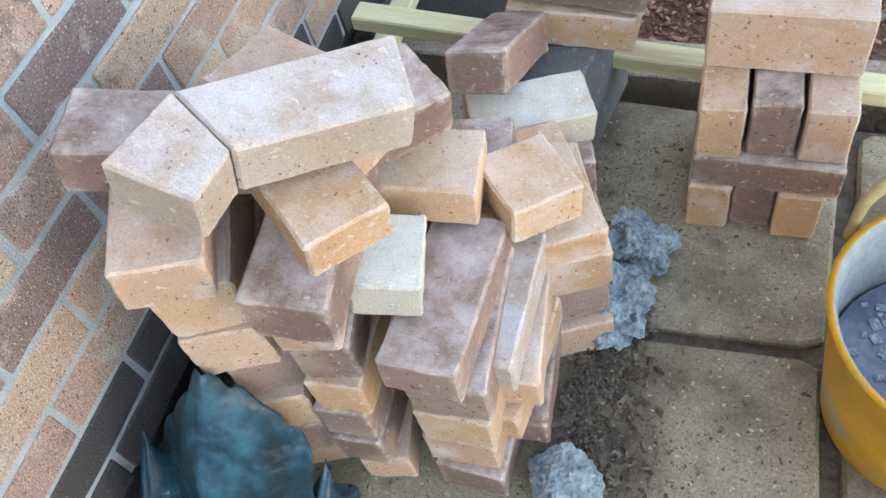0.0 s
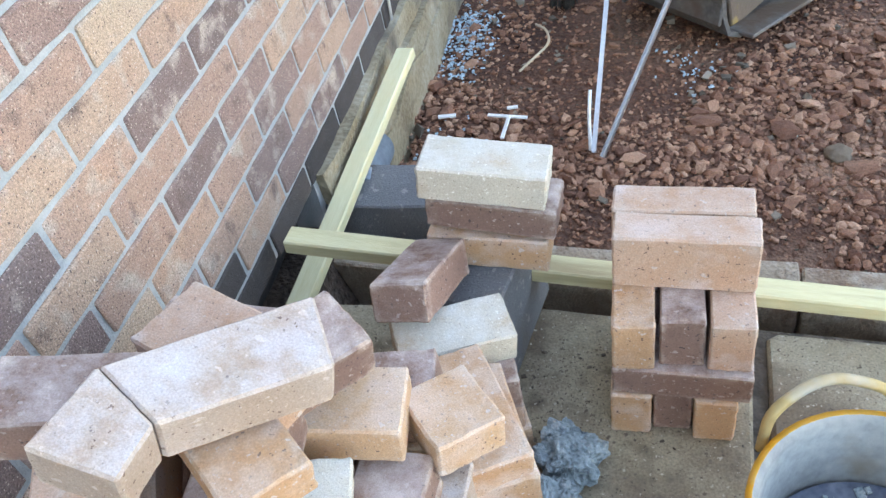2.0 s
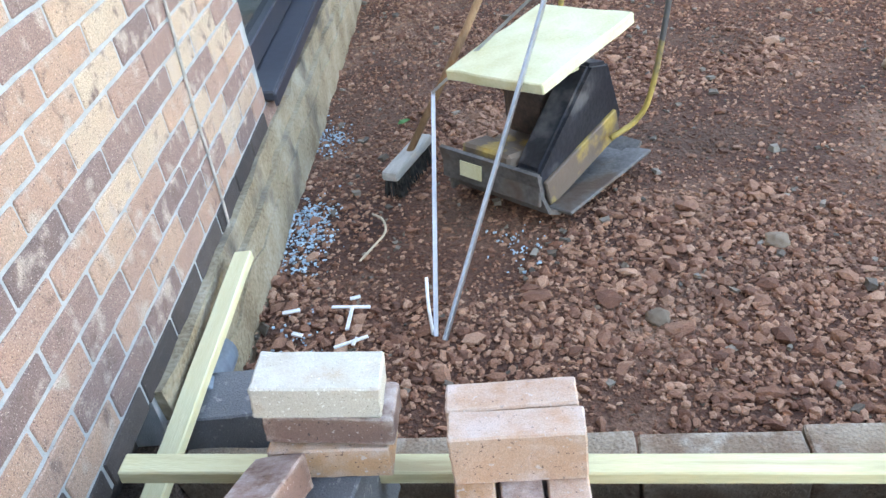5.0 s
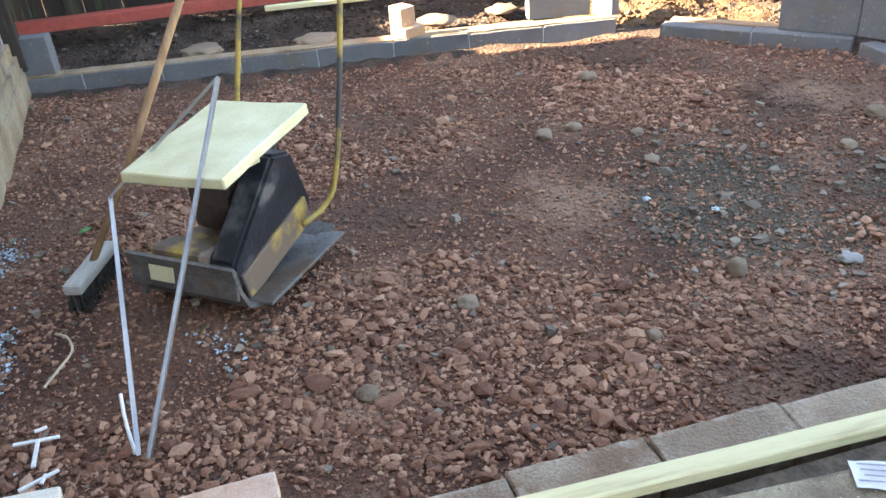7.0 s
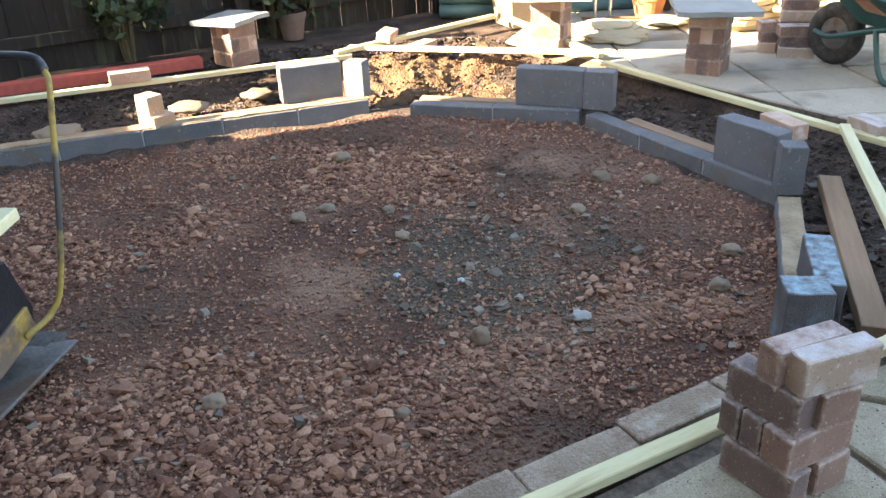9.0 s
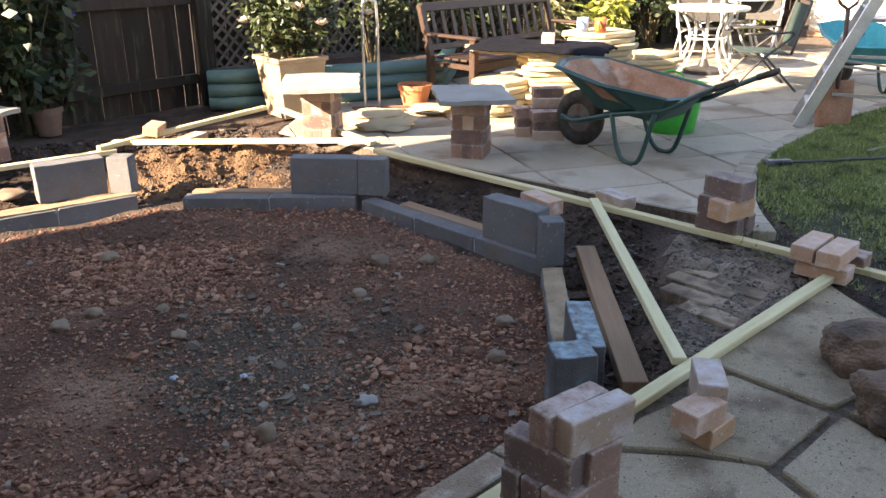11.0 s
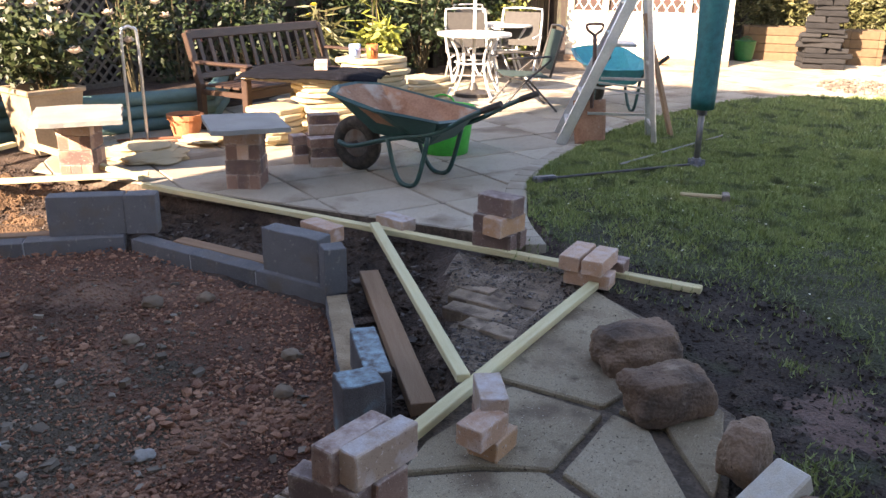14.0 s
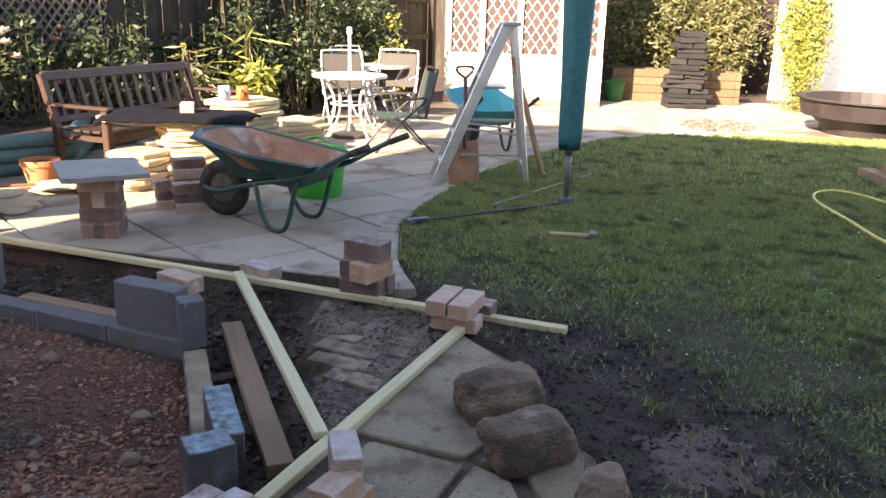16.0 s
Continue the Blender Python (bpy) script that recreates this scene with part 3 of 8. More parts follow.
def patio():
    base = bmesh.new()
    prism(base, PATIO, -0.06, -0.01)
    pt = tagged(part("patio", base, M_joint), "sunlit buff slab patio with narrow dark joints", "patio", kind="structure")
    ax, ay = Vector((0.835, -0.55)), Vector((0.55, 0.835))
    o = Vector((5.25, 2.26))
    rng = random.Random(5)
    for i in range(-4, 22):
        for j in range(-11, 9):
            q = [tuple(o + ax * (0.6 * i + u) + ay * (0.45 * j + v)) for u, v in ((0, 0), (0.594, 0), (0.594, 0.444), (0, 0.444))]
            poly = []
            for p in clip_poly(PATIO, q):
                if not poly or math.dist(p, poly[-1]) > 0.02:
                    poly.append(p)
            if len(poly) > 2 and math.dist(poly[0], poly[-1]) < 0.02:
                poly.pop()
            if len(poly) < 3:
                continue
            area = abs(sum(u[0] * w_[1] - w_[0] * u[1] for u, w_ in zip(poly, poly[1:] + poly[:1]))) / 2
            if area < 0.012:
                continue
            slab_piece("slab", poly, pt, z1=rng.uniform(-0.002, 0.003), gap=0.004, seed=i * 31 + j, material=M_patio)
    # the curved edging of narrow setts against the lawn
    edge = smooth_line([(p[0], p[1], 0) for p in [(4.5, 1.1), (4.95, 1.35), (5.65, 1.58), (6.35, 1.6), (7.5, 1.49), (8.7, 1.22), (9.9, 0.74), (10.6, 0.1)]], 4)
    for a, b in zip(edge, edge[1:]):
        d = (b - a)
        nrm = Vector((-d.y, d.x, 0)).normalized()
        ang = math.degrees(math.atan2(d.y, d.x))
        m = (a + b) / 2 + nrm * 0.06
        s = part("edging_brick", boxes((d.length - 0.008, 0.11, 0.06, pose(0, 0, 0), 0.004)), M_patio, pt)
        s.matrix_world = pose(m.x, m.y, -0.02, 0, 0, ang)
    return pt


patio()


# ---- block walls, kerb and footings round the bed ----
M_sandtop = surface("sandy_mortar", [(0.2, (0.2, 0.14, 0.085)), (0.5, (0.34, 0.25, 0.155)), (0.8, (0.43, 0.33, 0.22))], scale=9, fine=120, bump=0.9, bump_dist=0.008)


def block_mesh(L, T, H, seed):
    bm = bmesh.new()
    box(bm, L, T, H, None, 0.004)
    bmesh.ops.subdivide_edges(bm, edges=[e for e in bm.edges if e.calc_length() > 0.06], cuts=3, use_grid_fill=True)
    roughen(bm, 0.0035, 16.0, seed)
    return bm


def place(ob, x, y, z, yaw, rx=0, ry=0):
    ob.matrix_world = pose(x, y, z, rx, ry, yaw)
    return ob


def block_course(name, a, b, top, parent_label, H=0.215, L=0.44, T=0.1, out=1, sandy=0.0):
    """A course of blocks from a to b, whose inner face lies on that line."""
    a, b = Vector(a), Vector(b)
    d = b - a
    yaw = math.degrees(math.atan2(d.y, d.x))
    nrm = Vector((-d.y, d.x)).normalized() * out
    w = thing(name, Matrix(), parent_label, "wall", kind="structure")
    k = max(1, round(d.length / (L + 0.01)))
    for i in range(k):
        m = a + d * ((i + 0.5) / k) + nrm * T / 2
        ob = part("block", block_mesh(d.length / k - 0.009, T, H, i * 3.1 + a.x), M_block, w)
        place(ob, m.x, m.y, top - H / 2 + 0.004 * ((i * 7) % 3 - 1), yaw)
    m = a + d / 2 + nrm * T / 2
    if sandy:
        bm = bmesh.new()
        q = max(6, int(d.length / 0.06))
        for i in range(q):
            box(bm, d.length / q + 0.004, T * sandy, 0.012, pose(-d.length / 2 + d.length * (i + 0.5) / q, 0, 0))
        bmesh.ops.remove_doubles(bm, verts=bm.verts, dist=0.006)
        roughen(bm, 0.006, 14.0, a.y)
        m = a + d / 2 + nrm * T / 2
        place(part("mortar_top", bm, M_sandtop, w, "crumbly sandy mortar left on the course"), m.x, m.y, top + 0.001, yaw)
    ob = part("mortar_bed", boxes((d.length - 0.02, T - 0.014, H - 0.012, pose(0, 0, 0))), M_mortar, w)
    place(ob, m.x, m.y, top - H / 2 - 0.004, yaw)
    return w


block_course("block_wall", (-0.2, 5.22), (3.17, 4.29), -0.085, "low grey concrete block course along the fence side", sandy=0.8)
block_course("block_wall", (3.3, 4.06), (3.92, 3.27), -0.09, "low grey concrete block course at the bed's corner")
block_course("block_wall", (3.935, 3.25), (3.745, 1.91), -0.1, "low grey concrete block course facing the patio")
block_course("block_wall", (3.66, 1.87), (2.93, 1.36), -0.1, "low grey concrete block course with sandy top", L=0.3, sandy=0.9)


def loose_block(x, y, z, yaw, label, L=0.44, T=0.1, H=0.215, ry=0, rx=0, material=None, seed=1.0):
    ob = part("concrete_block", block_mesh(L, T, H, seed), material or M_block)
    place(ob, x, y, z, yaw, rx, ry)
    return tagged(ob, label, "concrete block", "concrete blocks round the bed")


# blue in scattered patches and over the upward faces
M_blueblock = surface("blue_smeared_block", [(0.2, (0.085, 0.075, 0.075)), (0.5, (0.135, 0.122, 0.12)), (0.8, (0.19, 0.18, 0.175))], scale=9, fine=240, bump=0.9, bump_dist=0.006, patch=(0.2, 0.32, 0.37), patch_scale=7.0, patch_cut=0.6, toplayer=((0.33, 0.52, 0.62), 1.15), grain=0.2)
loose_block(2.92, 4.55, 0.0235, -16, "grey concrete block standing on the block course", 0.37, 0.1, seed=2)
loose_block(3.165, 4.41, 0.0235, -57, "grey concrete block end set across the course corner", 0.13, 0.1, seed=3)
loose_block(3.89, 3.48, 0.0185, -56, "grey concrete block standing on the corner course", 0.39, 0.1, seed=4)
loose_block(4.04, 3.24, 0.0185, -61, "grey concrete block set on end beside the corner", 0.165, 0.1, seed=5)
loose_block(3.862, 2.145, 0.0085, -98, "grey concrete block with a chipped corner on the course", 0.345, 0.1, seed=6)
loose_block(3.75, 1.88, 0.0085, -45, "upright concrete block end at the course corner", 0.104, 0.1, seed=7)
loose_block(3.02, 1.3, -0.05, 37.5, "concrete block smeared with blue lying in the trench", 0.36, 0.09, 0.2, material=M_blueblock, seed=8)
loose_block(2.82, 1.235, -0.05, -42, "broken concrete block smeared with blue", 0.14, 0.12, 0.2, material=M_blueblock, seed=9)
loose_block(-0.04, 5.25, 0.0235, -15, "grey concrete block against the house corner", 0.3, 0.1, seed=10)
loose_block(0.115, 1.165, 0.1075, 78, "grey concrete block carrying a short brick stack", 0.25, 0.12, seed=11)
loose_block(-0.17, 1.56, -0.06, -2, "dark concrete block lying beside the house wall", 0.36, 0.15, 0.2, seed=12)
M_pipe = plain("grey_pipe", (0.2, 0.25, 0.3), rough=0.5, var=0.25)
pp = thing("drain_pipe", pose(-0.27, 1.62, 0.0), "short blue-grey plastic drain pipe beside the wall foot", "pipe")
bm = bmesh.new()
lathe(bm, [(0.046, -0.16), (0.052, -0.16), (0.052, 0.0), (0.058, 0.004), (0.058, 0.045), (0.05, 0.05), (0.046, 0.045), (0.046, -0.16)], 24)
bmesh.ops.rotate(bm, verts=bm.verts, cent=(0, 0, 0), matrix=Matrix.Rotation(radians(82), 3, "X"))
part("socket", bm, M_pipe, pp, smooth=True)
M_kerb = surface("kerb_concrete", [(0.2, (0.2, 0.14, 0.095)), (0.5, (0.31, 0.235, 0.165)), (0.8, (0.43, 0.35, 0.265))], scale=9, fine=120, bump=0.9, bump_dist=0.007, by_object=0.25, grain=0.18, grain_scale=200.0, speck=[((0.13, 0.095, 0.07), 0.3)], speck_cut=0.69, patch=(0.21, 0.128, 0.08), patch_scale=5, patch_cut=0.49, patch2=((0.46, 0.4, 0.32), 11.0, 0.57), edge=((0.5, 0.42, 0.34), 0.6))


def kerb():
    w = thing("kerb", Matrix(), "weathered concrete edging along the hardcore bed", "kerb", kind="structure")
    a, b = Vector((-0.3, 1.445)), Vector((2.62, 1.1))
    d = b - a
    yaw = math.degrees(math.atan2(d.y, d.x))
    k = 9
    for i in range(k):
        m = a + d * ((i + 0.5) / k)
        ob = part("kerb_block", block_mesh(d.length / k - 0.006, 0.1, 0.16, i * 1.7), M_kerb, w)
        place(ob, m.x, m.y + 0.005 * ((i * 5) % 3 - 1), -0.125 + 0.004 * ((i * 7) % 3), yaw + 0.8 * ((i * 4) % 3 - 1), 1.5 * ((i * 3) % 4 - 1.5))


kerb()


# ---- timber ----
def plank_mesh(L, w, h, seed):
    bm = bmesh.new()
    k = max(2, int(L / 0.12))
    for i in range(k):
        box(bm, L / k, w, h, pose(-L / 2 + L * (i + 0.5) / k, 0, 0))
    bmesh.ops.remove_doubles(bm, verts=bm.verts, dist=1e-4)
    bmesh.ops.delete(bm, geom=[f for f in bm.faces if abs(f.normal.x) > 0.9 and abs(abs(f.calc_center_median().x) - L / 2) > 1e-3], context="FACES")
    bmesh.ops.bevel(bm, geom=[e for e in bm.edges if len(e.link_faces) == 2 and e.calc_face_angle(0) > 1.0], offset=0.003, segments=1, affect="EDGES")
    roughen(bm, 0.0012, 9.0, seed)
    return bm


def plank(a, b, z, label, w=0.047, h=0.03, material=None, zb=None, name="timber_batten"):
    a, b = Vector(a), Vector(b)
    d = b - a
    zb = z if zb is None else zb
    ob = part(name, plank_mesh(d.length, w, h, a.x + a.y), material or M_timber)
    m = (a + b) / 2
    place(ob, m.x, m.y, (z + zb) / 2, math.degrees(math.atan2(d.y, d.x)), 0, -math.degrees(math.atan2(zb - z, d.length)))
    return tagged(ob, label, "batten", "timber battens round the bed")


b0 = plank((-0.285, 1.24), (2.41, 1.0), 0.18, "long pale green treated batten, bowed, lying along the kerb", zb=-0.02)
for v in b0.data.vertices:      # it sags in the middle
    u = 0.5 + v.co.x / 2.7
    v.co.z -= 0.042 * 4 * u * (1 - u)
    v.co.y += 0.035 * 4 * u * (1 - u)
plank((-0.2, 2.0), (-0.3, 1.06), 0.115, "pale treated batten leaning along the house wall foot", h=0.028, zb=0.03)
plank((4.53, 3.68), (4.21, 0.33), 0.004, "long pale treated batten along the patio edge")
plank((4.345, 1.985), (2.985, 0.935), 0.032, "pale treated batten laid across the trench")
plank((2.62, 0.955), (4.05, 0.757), 0.017, "pale treated batten over the slabs beside the trench")
plank((3.5, 5.06), (4.62, 3.72), 0.05, "sunlit treated batten across the far trench", zb=0.049)
plank((1.35, 5.46), (3.45, 4.95), 0.02, "treated batten along the fence side trench")
plank((3.35, 4.98), (4.72, 4.98), 0.05, "treated batten crossing towards the planter", zb=0.1)
plank((4.75, 4.85), (4.55, 3.72), 0.1, "sunlit batten leaning on loose bricks", zb=0.04)
plank((4.03, 1.85), (2.98, 1.075), -0.115, "old brown board set in the trench", w=0.09, h=0.05, material=M_oldwood, name="trench_board")
plank((4.03, 3.0), (3.95, 2.35), -0.12, "old brown board set in the trench behind the blocks", w=0.08, h=0.05, material=M_oldwood, name="trench_board")
plank((-0.1, 5.33), (2.9, 4.56), -0.13, "old brown shuttering board behind the blocks", w=0.05, h=0.06, material=M_oldwood, name="trench_board")
plank((3.45, 4.15), (4.0, 3.45), -0.12, "old brown board set behind the corner blocks", w=0.07, h=0.05, material=M_oldwood, name="trench_board")
M_redpaint = plain("red_plastic", (0.42, 0.09, 0.07), rough=0.5)
plank((-0.2, 5.95), (2.62, 5.5), 0.03, "dull red plastic channel lying by the fence", w=0.09, h=0.07, material=M_redpaint, name="drain_channel")


# ---- loose bricks ----
def brick_bm(a, b, h, seed, wear=1.0):
    """A tumbled block: bevelled, dented edges and corners."""
    bm = bmesh.new()
    box(bm, a, b, h, None, 0.003)
    bmesh.ops.subdivide_edges(bm, edges=[e for e in bm.edges if e.calc_length() > 0.03], cuts=7, use_grid_fill=True)
    for v in bm.verts:
        c = v.co.copy()
        near = sum(abs(abs(c[k]) - s / 2) < 0.007 for k, s in enumerate((a, b, h)))
        n = noise.noise_vector(c * 95 + Vector((seed, -seed, seed * 0.7)))
        v.co += n * (0.0004 + 0.0013 * wear * max(0, near - 1))
        if near >= 2:
            v.co *= 1 - 0.009 * wear * max(0, noise.noise(c * 60 + Vector((seed * 3, 0, 0))))
    return bm


KIND_WORDS = {"umber": "dark brown", "buff": "buff orange", "pink": "pinkish", "plum": "plum brown", "grey": "pale grey", "mauve": "mauve grey"}
seed_no = [0]


def brick(pos, ang, dims, kind, label, group="", wear=1.0):
    seed_no[0] += 1
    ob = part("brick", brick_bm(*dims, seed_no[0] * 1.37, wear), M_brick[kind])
    ob.matrix_world = pose(*pos, *ang)
    return tagged(ob, label, "brick", group)


def mitred(top, n, kind, label, t=0.062):
    """A brick cut at an angle: the solid under a four-sided top."""
    n = Vector(n).normalized()
    T = [Vector(p) for p in top]
    c = sum(T, Vector()) / 4 - n * t / 2
    bm = bmesh.new()
    hi = [bm.verts.new(p - c) for p in T]
    lo = [bm.verts.new(p - c - n * t) for p in T]
    bm.faces.new(hi)
    bm.faces.new(lo[::-1])
    for i in range(4):
        j = (i + 1) % 4
        bm.faces.new((hi[i], hi[j], lo[j], lo[i]))
    bmesh.ops.recalc_face_normals(bm, faces=bm.faces)
    bmesh.ops.bevel(bm, geom=list(bm.edges), offset=0.003, segments=1, affect="EDGES")
    bmesh.ops.subdivide_edges(bm, edges=[e for e in bm.edges if e.calc_length() > 0.03], cuts=7, use_grid_fill=True)
    roughen(bm, 0.0011, 95.0, c.x * 50)
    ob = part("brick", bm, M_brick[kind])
    ob.location = c
    return tagged(ob, label, "brick", "bricks in the pile")


G = "bricks in the pile"
mitred([(-0.12, 0.578, 0.661), (-0.051, 0.532, 0.639), (0.08, 0.626, 0.604), (0.041, 0.704, 0.617)], (0.282, -0.028, 0.959), "mauve", "long mauve brick with a pale top, cut at an angle")
mitred([(-0.121, 0.577, 0.662), (-0.145, 0.487, 0.667), (-0.062, 0.476, 0.641), (-0.052, 0.531, 0.64)], (0.282, -0.028, 0.959), "mauve", "short angle-cut brick with a pale top on the pile")
for pos, ang, dims, kind, label in (
    ((-0.033, 0.692, 0.498), (6.1, 5.2, 47.4), (0.2, 0.095, 0.059), "plum", "plum brick with a broken buff end under the top brick"),
    ((-0.184, 0.603, 0.561), (-2.9, 13.2, 14.2), (0.2, 0.093, 0.057), "plum", "dull plum brick resting against the house wall"),
    ((-0.072, 0.686, 0.534), (-1.3, -0.3, -26.1), (0.2, 0.1, 0.062), "pink", "pink brick half hidden at the back of the pile"),
    ((-0.185, 0.55, 0.527), (2.5, 10.4, 23.8), (0.089, 0.2, 0.064), "pink", "pinkish brick with an orange front face"),
    ((-0.039, 0.559, 0.477), (1.0, 5.2, 2.7), (0.088, 0.2, 0.07), "plum", "dark plum brick with a pale worn corner"),
    ((-0.045, 0.59, 0.53), (2.4, 7.6, 47.6), (0.09, 0.19, 0.047), "buff", "bright buff brick lying slantwise on the pile"),
    ((0.014, 0.584, 0.397), (-1.3, 11.2, 11.1), (0.077, 0.098, 0.057), "grey", "short pale brick with a chalky top"),
    ((0.001, 0.712, 0.397), (-1.2, 5.7, 4.7), (0.18, 0.097, 0.059), "buff", "buff brick with a rounded worn end"),
    ((0.136, 0.738, 0.351), (-2.1, 6.4, 37.7), (0.093, 0.104, 0.053), "buff", "broken buff brick with a rough split face"),
    ((0.138, 0.804, 0.251), (0.5, 5.1, 28.1), (0.1, 0.2, 0.061), "buff", "orange buff brick with a coarse split face"),
    ((0.069, 0.584, 0.33), (-4.8, 0.9, -4.0), (0.092, 0.216, 0.054), "plum", "long plum brick on top of the front stack"),
    ((0.042, 1.02, 0.304), (-25.6, -5.7, -3.7), (0.087, 0.203, 0.061), "plum", "plum brick with pale side propped on a grey brick"),
    ((0.091, 0.95, 0.246), (5.3, 5.3, 22.9), (0.177, 0.086, 0.059), "grey", "chalky blue-grey brick with a buff front"),
):
    brick(pos, ang, dims, kind, label, G)
# the three columns that carry the pile
rb = random.Random(11)
for cx, cy, top, yaw, w, d, kinds in ((0.078, 0.585, 0.305, -3, 0.095, 0.2, "plum buff pink plum".split()), (-0.06, 0.575, 0.44, 5, 0.07, 0.2, "pink plum buff plum plum pink".split()),
                                      (-0.185, 0.565, 0.487, 22, 0.09, 0.2, "buff pink plum buff plum pink".split()), (0.145, 0.8, 0.235, 26, 0.1, 0.2, "buff plum pink".split()),
                                      (0.055, 0.78, 0.362, 8, 0.1, 0.1, "plum buff pink plum buff".split()), (-0.13, 0.76, 0.48, -5, 0.2, 0.1, "plum pink buff plum pink plum buff".split()), (0.09, 0.93, 0.21, 20, 0.19, 0.1, "plum pink buff".split())):
    h = top / len(kinds)
    for k, kind in enumerate(kinds):
        z = top - h * (k + 0.5)
        brick((cx + rb.uniform(-0.008, 0.008), cy + rb.uniform(-0.012, 0.012), z), (0, 0, yaw + rb.uniform(-5, 5)), (w, d, h - 0.0015), kind, f"{KIND_WORDS[kind]} brick low in the pile beside the wall", G)
for k, (dx, dy, yw) in enumerate(((0, 0, -3), (0.012, 0.01, 4), (0.004, -0.01, -8), (0.014, 0.012, 2))):
    brick((0.127 + dx, 0.625 + dy, 0.26 - 0.063 * k), (0, 0, yw), (0.05, 0.19, 0.06), ("mauve", "pink", "buff", "plum")[k], "narrow worn brick edge beside the front stack", G)
G = "bricks in the short stack"
for pos, ang, dims, kind, label in (
    ((0.133, 1.171, 0.386), (-3.4, 6.7, -2.8), (0.202, 0.094, 0.06), "grey", "pale cream brick topping the short stack"),
    ((0.141, 1.174, 0.32), (-2.9, 5.5, -5.8), (0.21, 0.092, 0.056), "plum", "dark plum brick in the short stack"),
    ((0.129, 1.172, 0.252), (0.0, 3.0, -4.2), (0.2, 0.098, 0.066), "buff", "dull buff brick on the concrete block"),
):
    brick(pos, ang, dims, kind, label, G)
G = "bricks in the tall stack"
for pos, ang, dims, kind, label in (
    ((0.431, 1.063, 0.311), (0, 0, -5.0), (0.205, 0.058, 0.1), "pink", "pink speckled brick on edge topping the stack"),
    ((0.430, 1.124, 0.311), (0, 0, -4.0), (0.203, 0.06, 0.1), "pink", "pink brick on edge behind its twin"),
    ((0.358, 1.061, 0.211), (0, 0, -1.2), (0.062, 0.2, 0.1), "buff", "orange buff brick on edge in the stack"),
    ((0.429, 1.071, 0.211), (0, 0, -1.7), (0.064, 0.2, 0.1), "plum", "plum brick on edge with a dark speckled top"),
    ((0.500, 1.061, 0.211), (0, 0, -2.9), (0.063, 0.2, 0.1), "pink", "pale pink brick on edge in the stack"),
    ((0.430, 1.005, 0.13), (0, 0, -4.4), (0.207, 0.1, 0.06), "plum", "dark plum brick laid flat in the stack"),
    ((0.430, 1.11, 0.13), (0, 0, -3.0), (0.207, 0.1, 0.06), "plum", "dark plum brick laid flat at the back"),
    ((0.356, 1.055, 0.05), (0, 0, -2.5), (0.063, 0.2, 0.1), "buff", "buff brick on edge at the stack's foot"),
    ((0.42, 1.065, 0.05), (0, 0, -2.0), (0.06, 0.2, 0.1), "plum", "brown brick on edge at the stack's foot"),
    ((0.485, 1.045, 0.05), (0, 0, -3.4), (0.063, 0.2, 0.1), "buff", "weathered brick on edge at the stack's foot"),
):
    brick(pos, ang, dims, kind, label, G)
G = "bricks by the kerb"
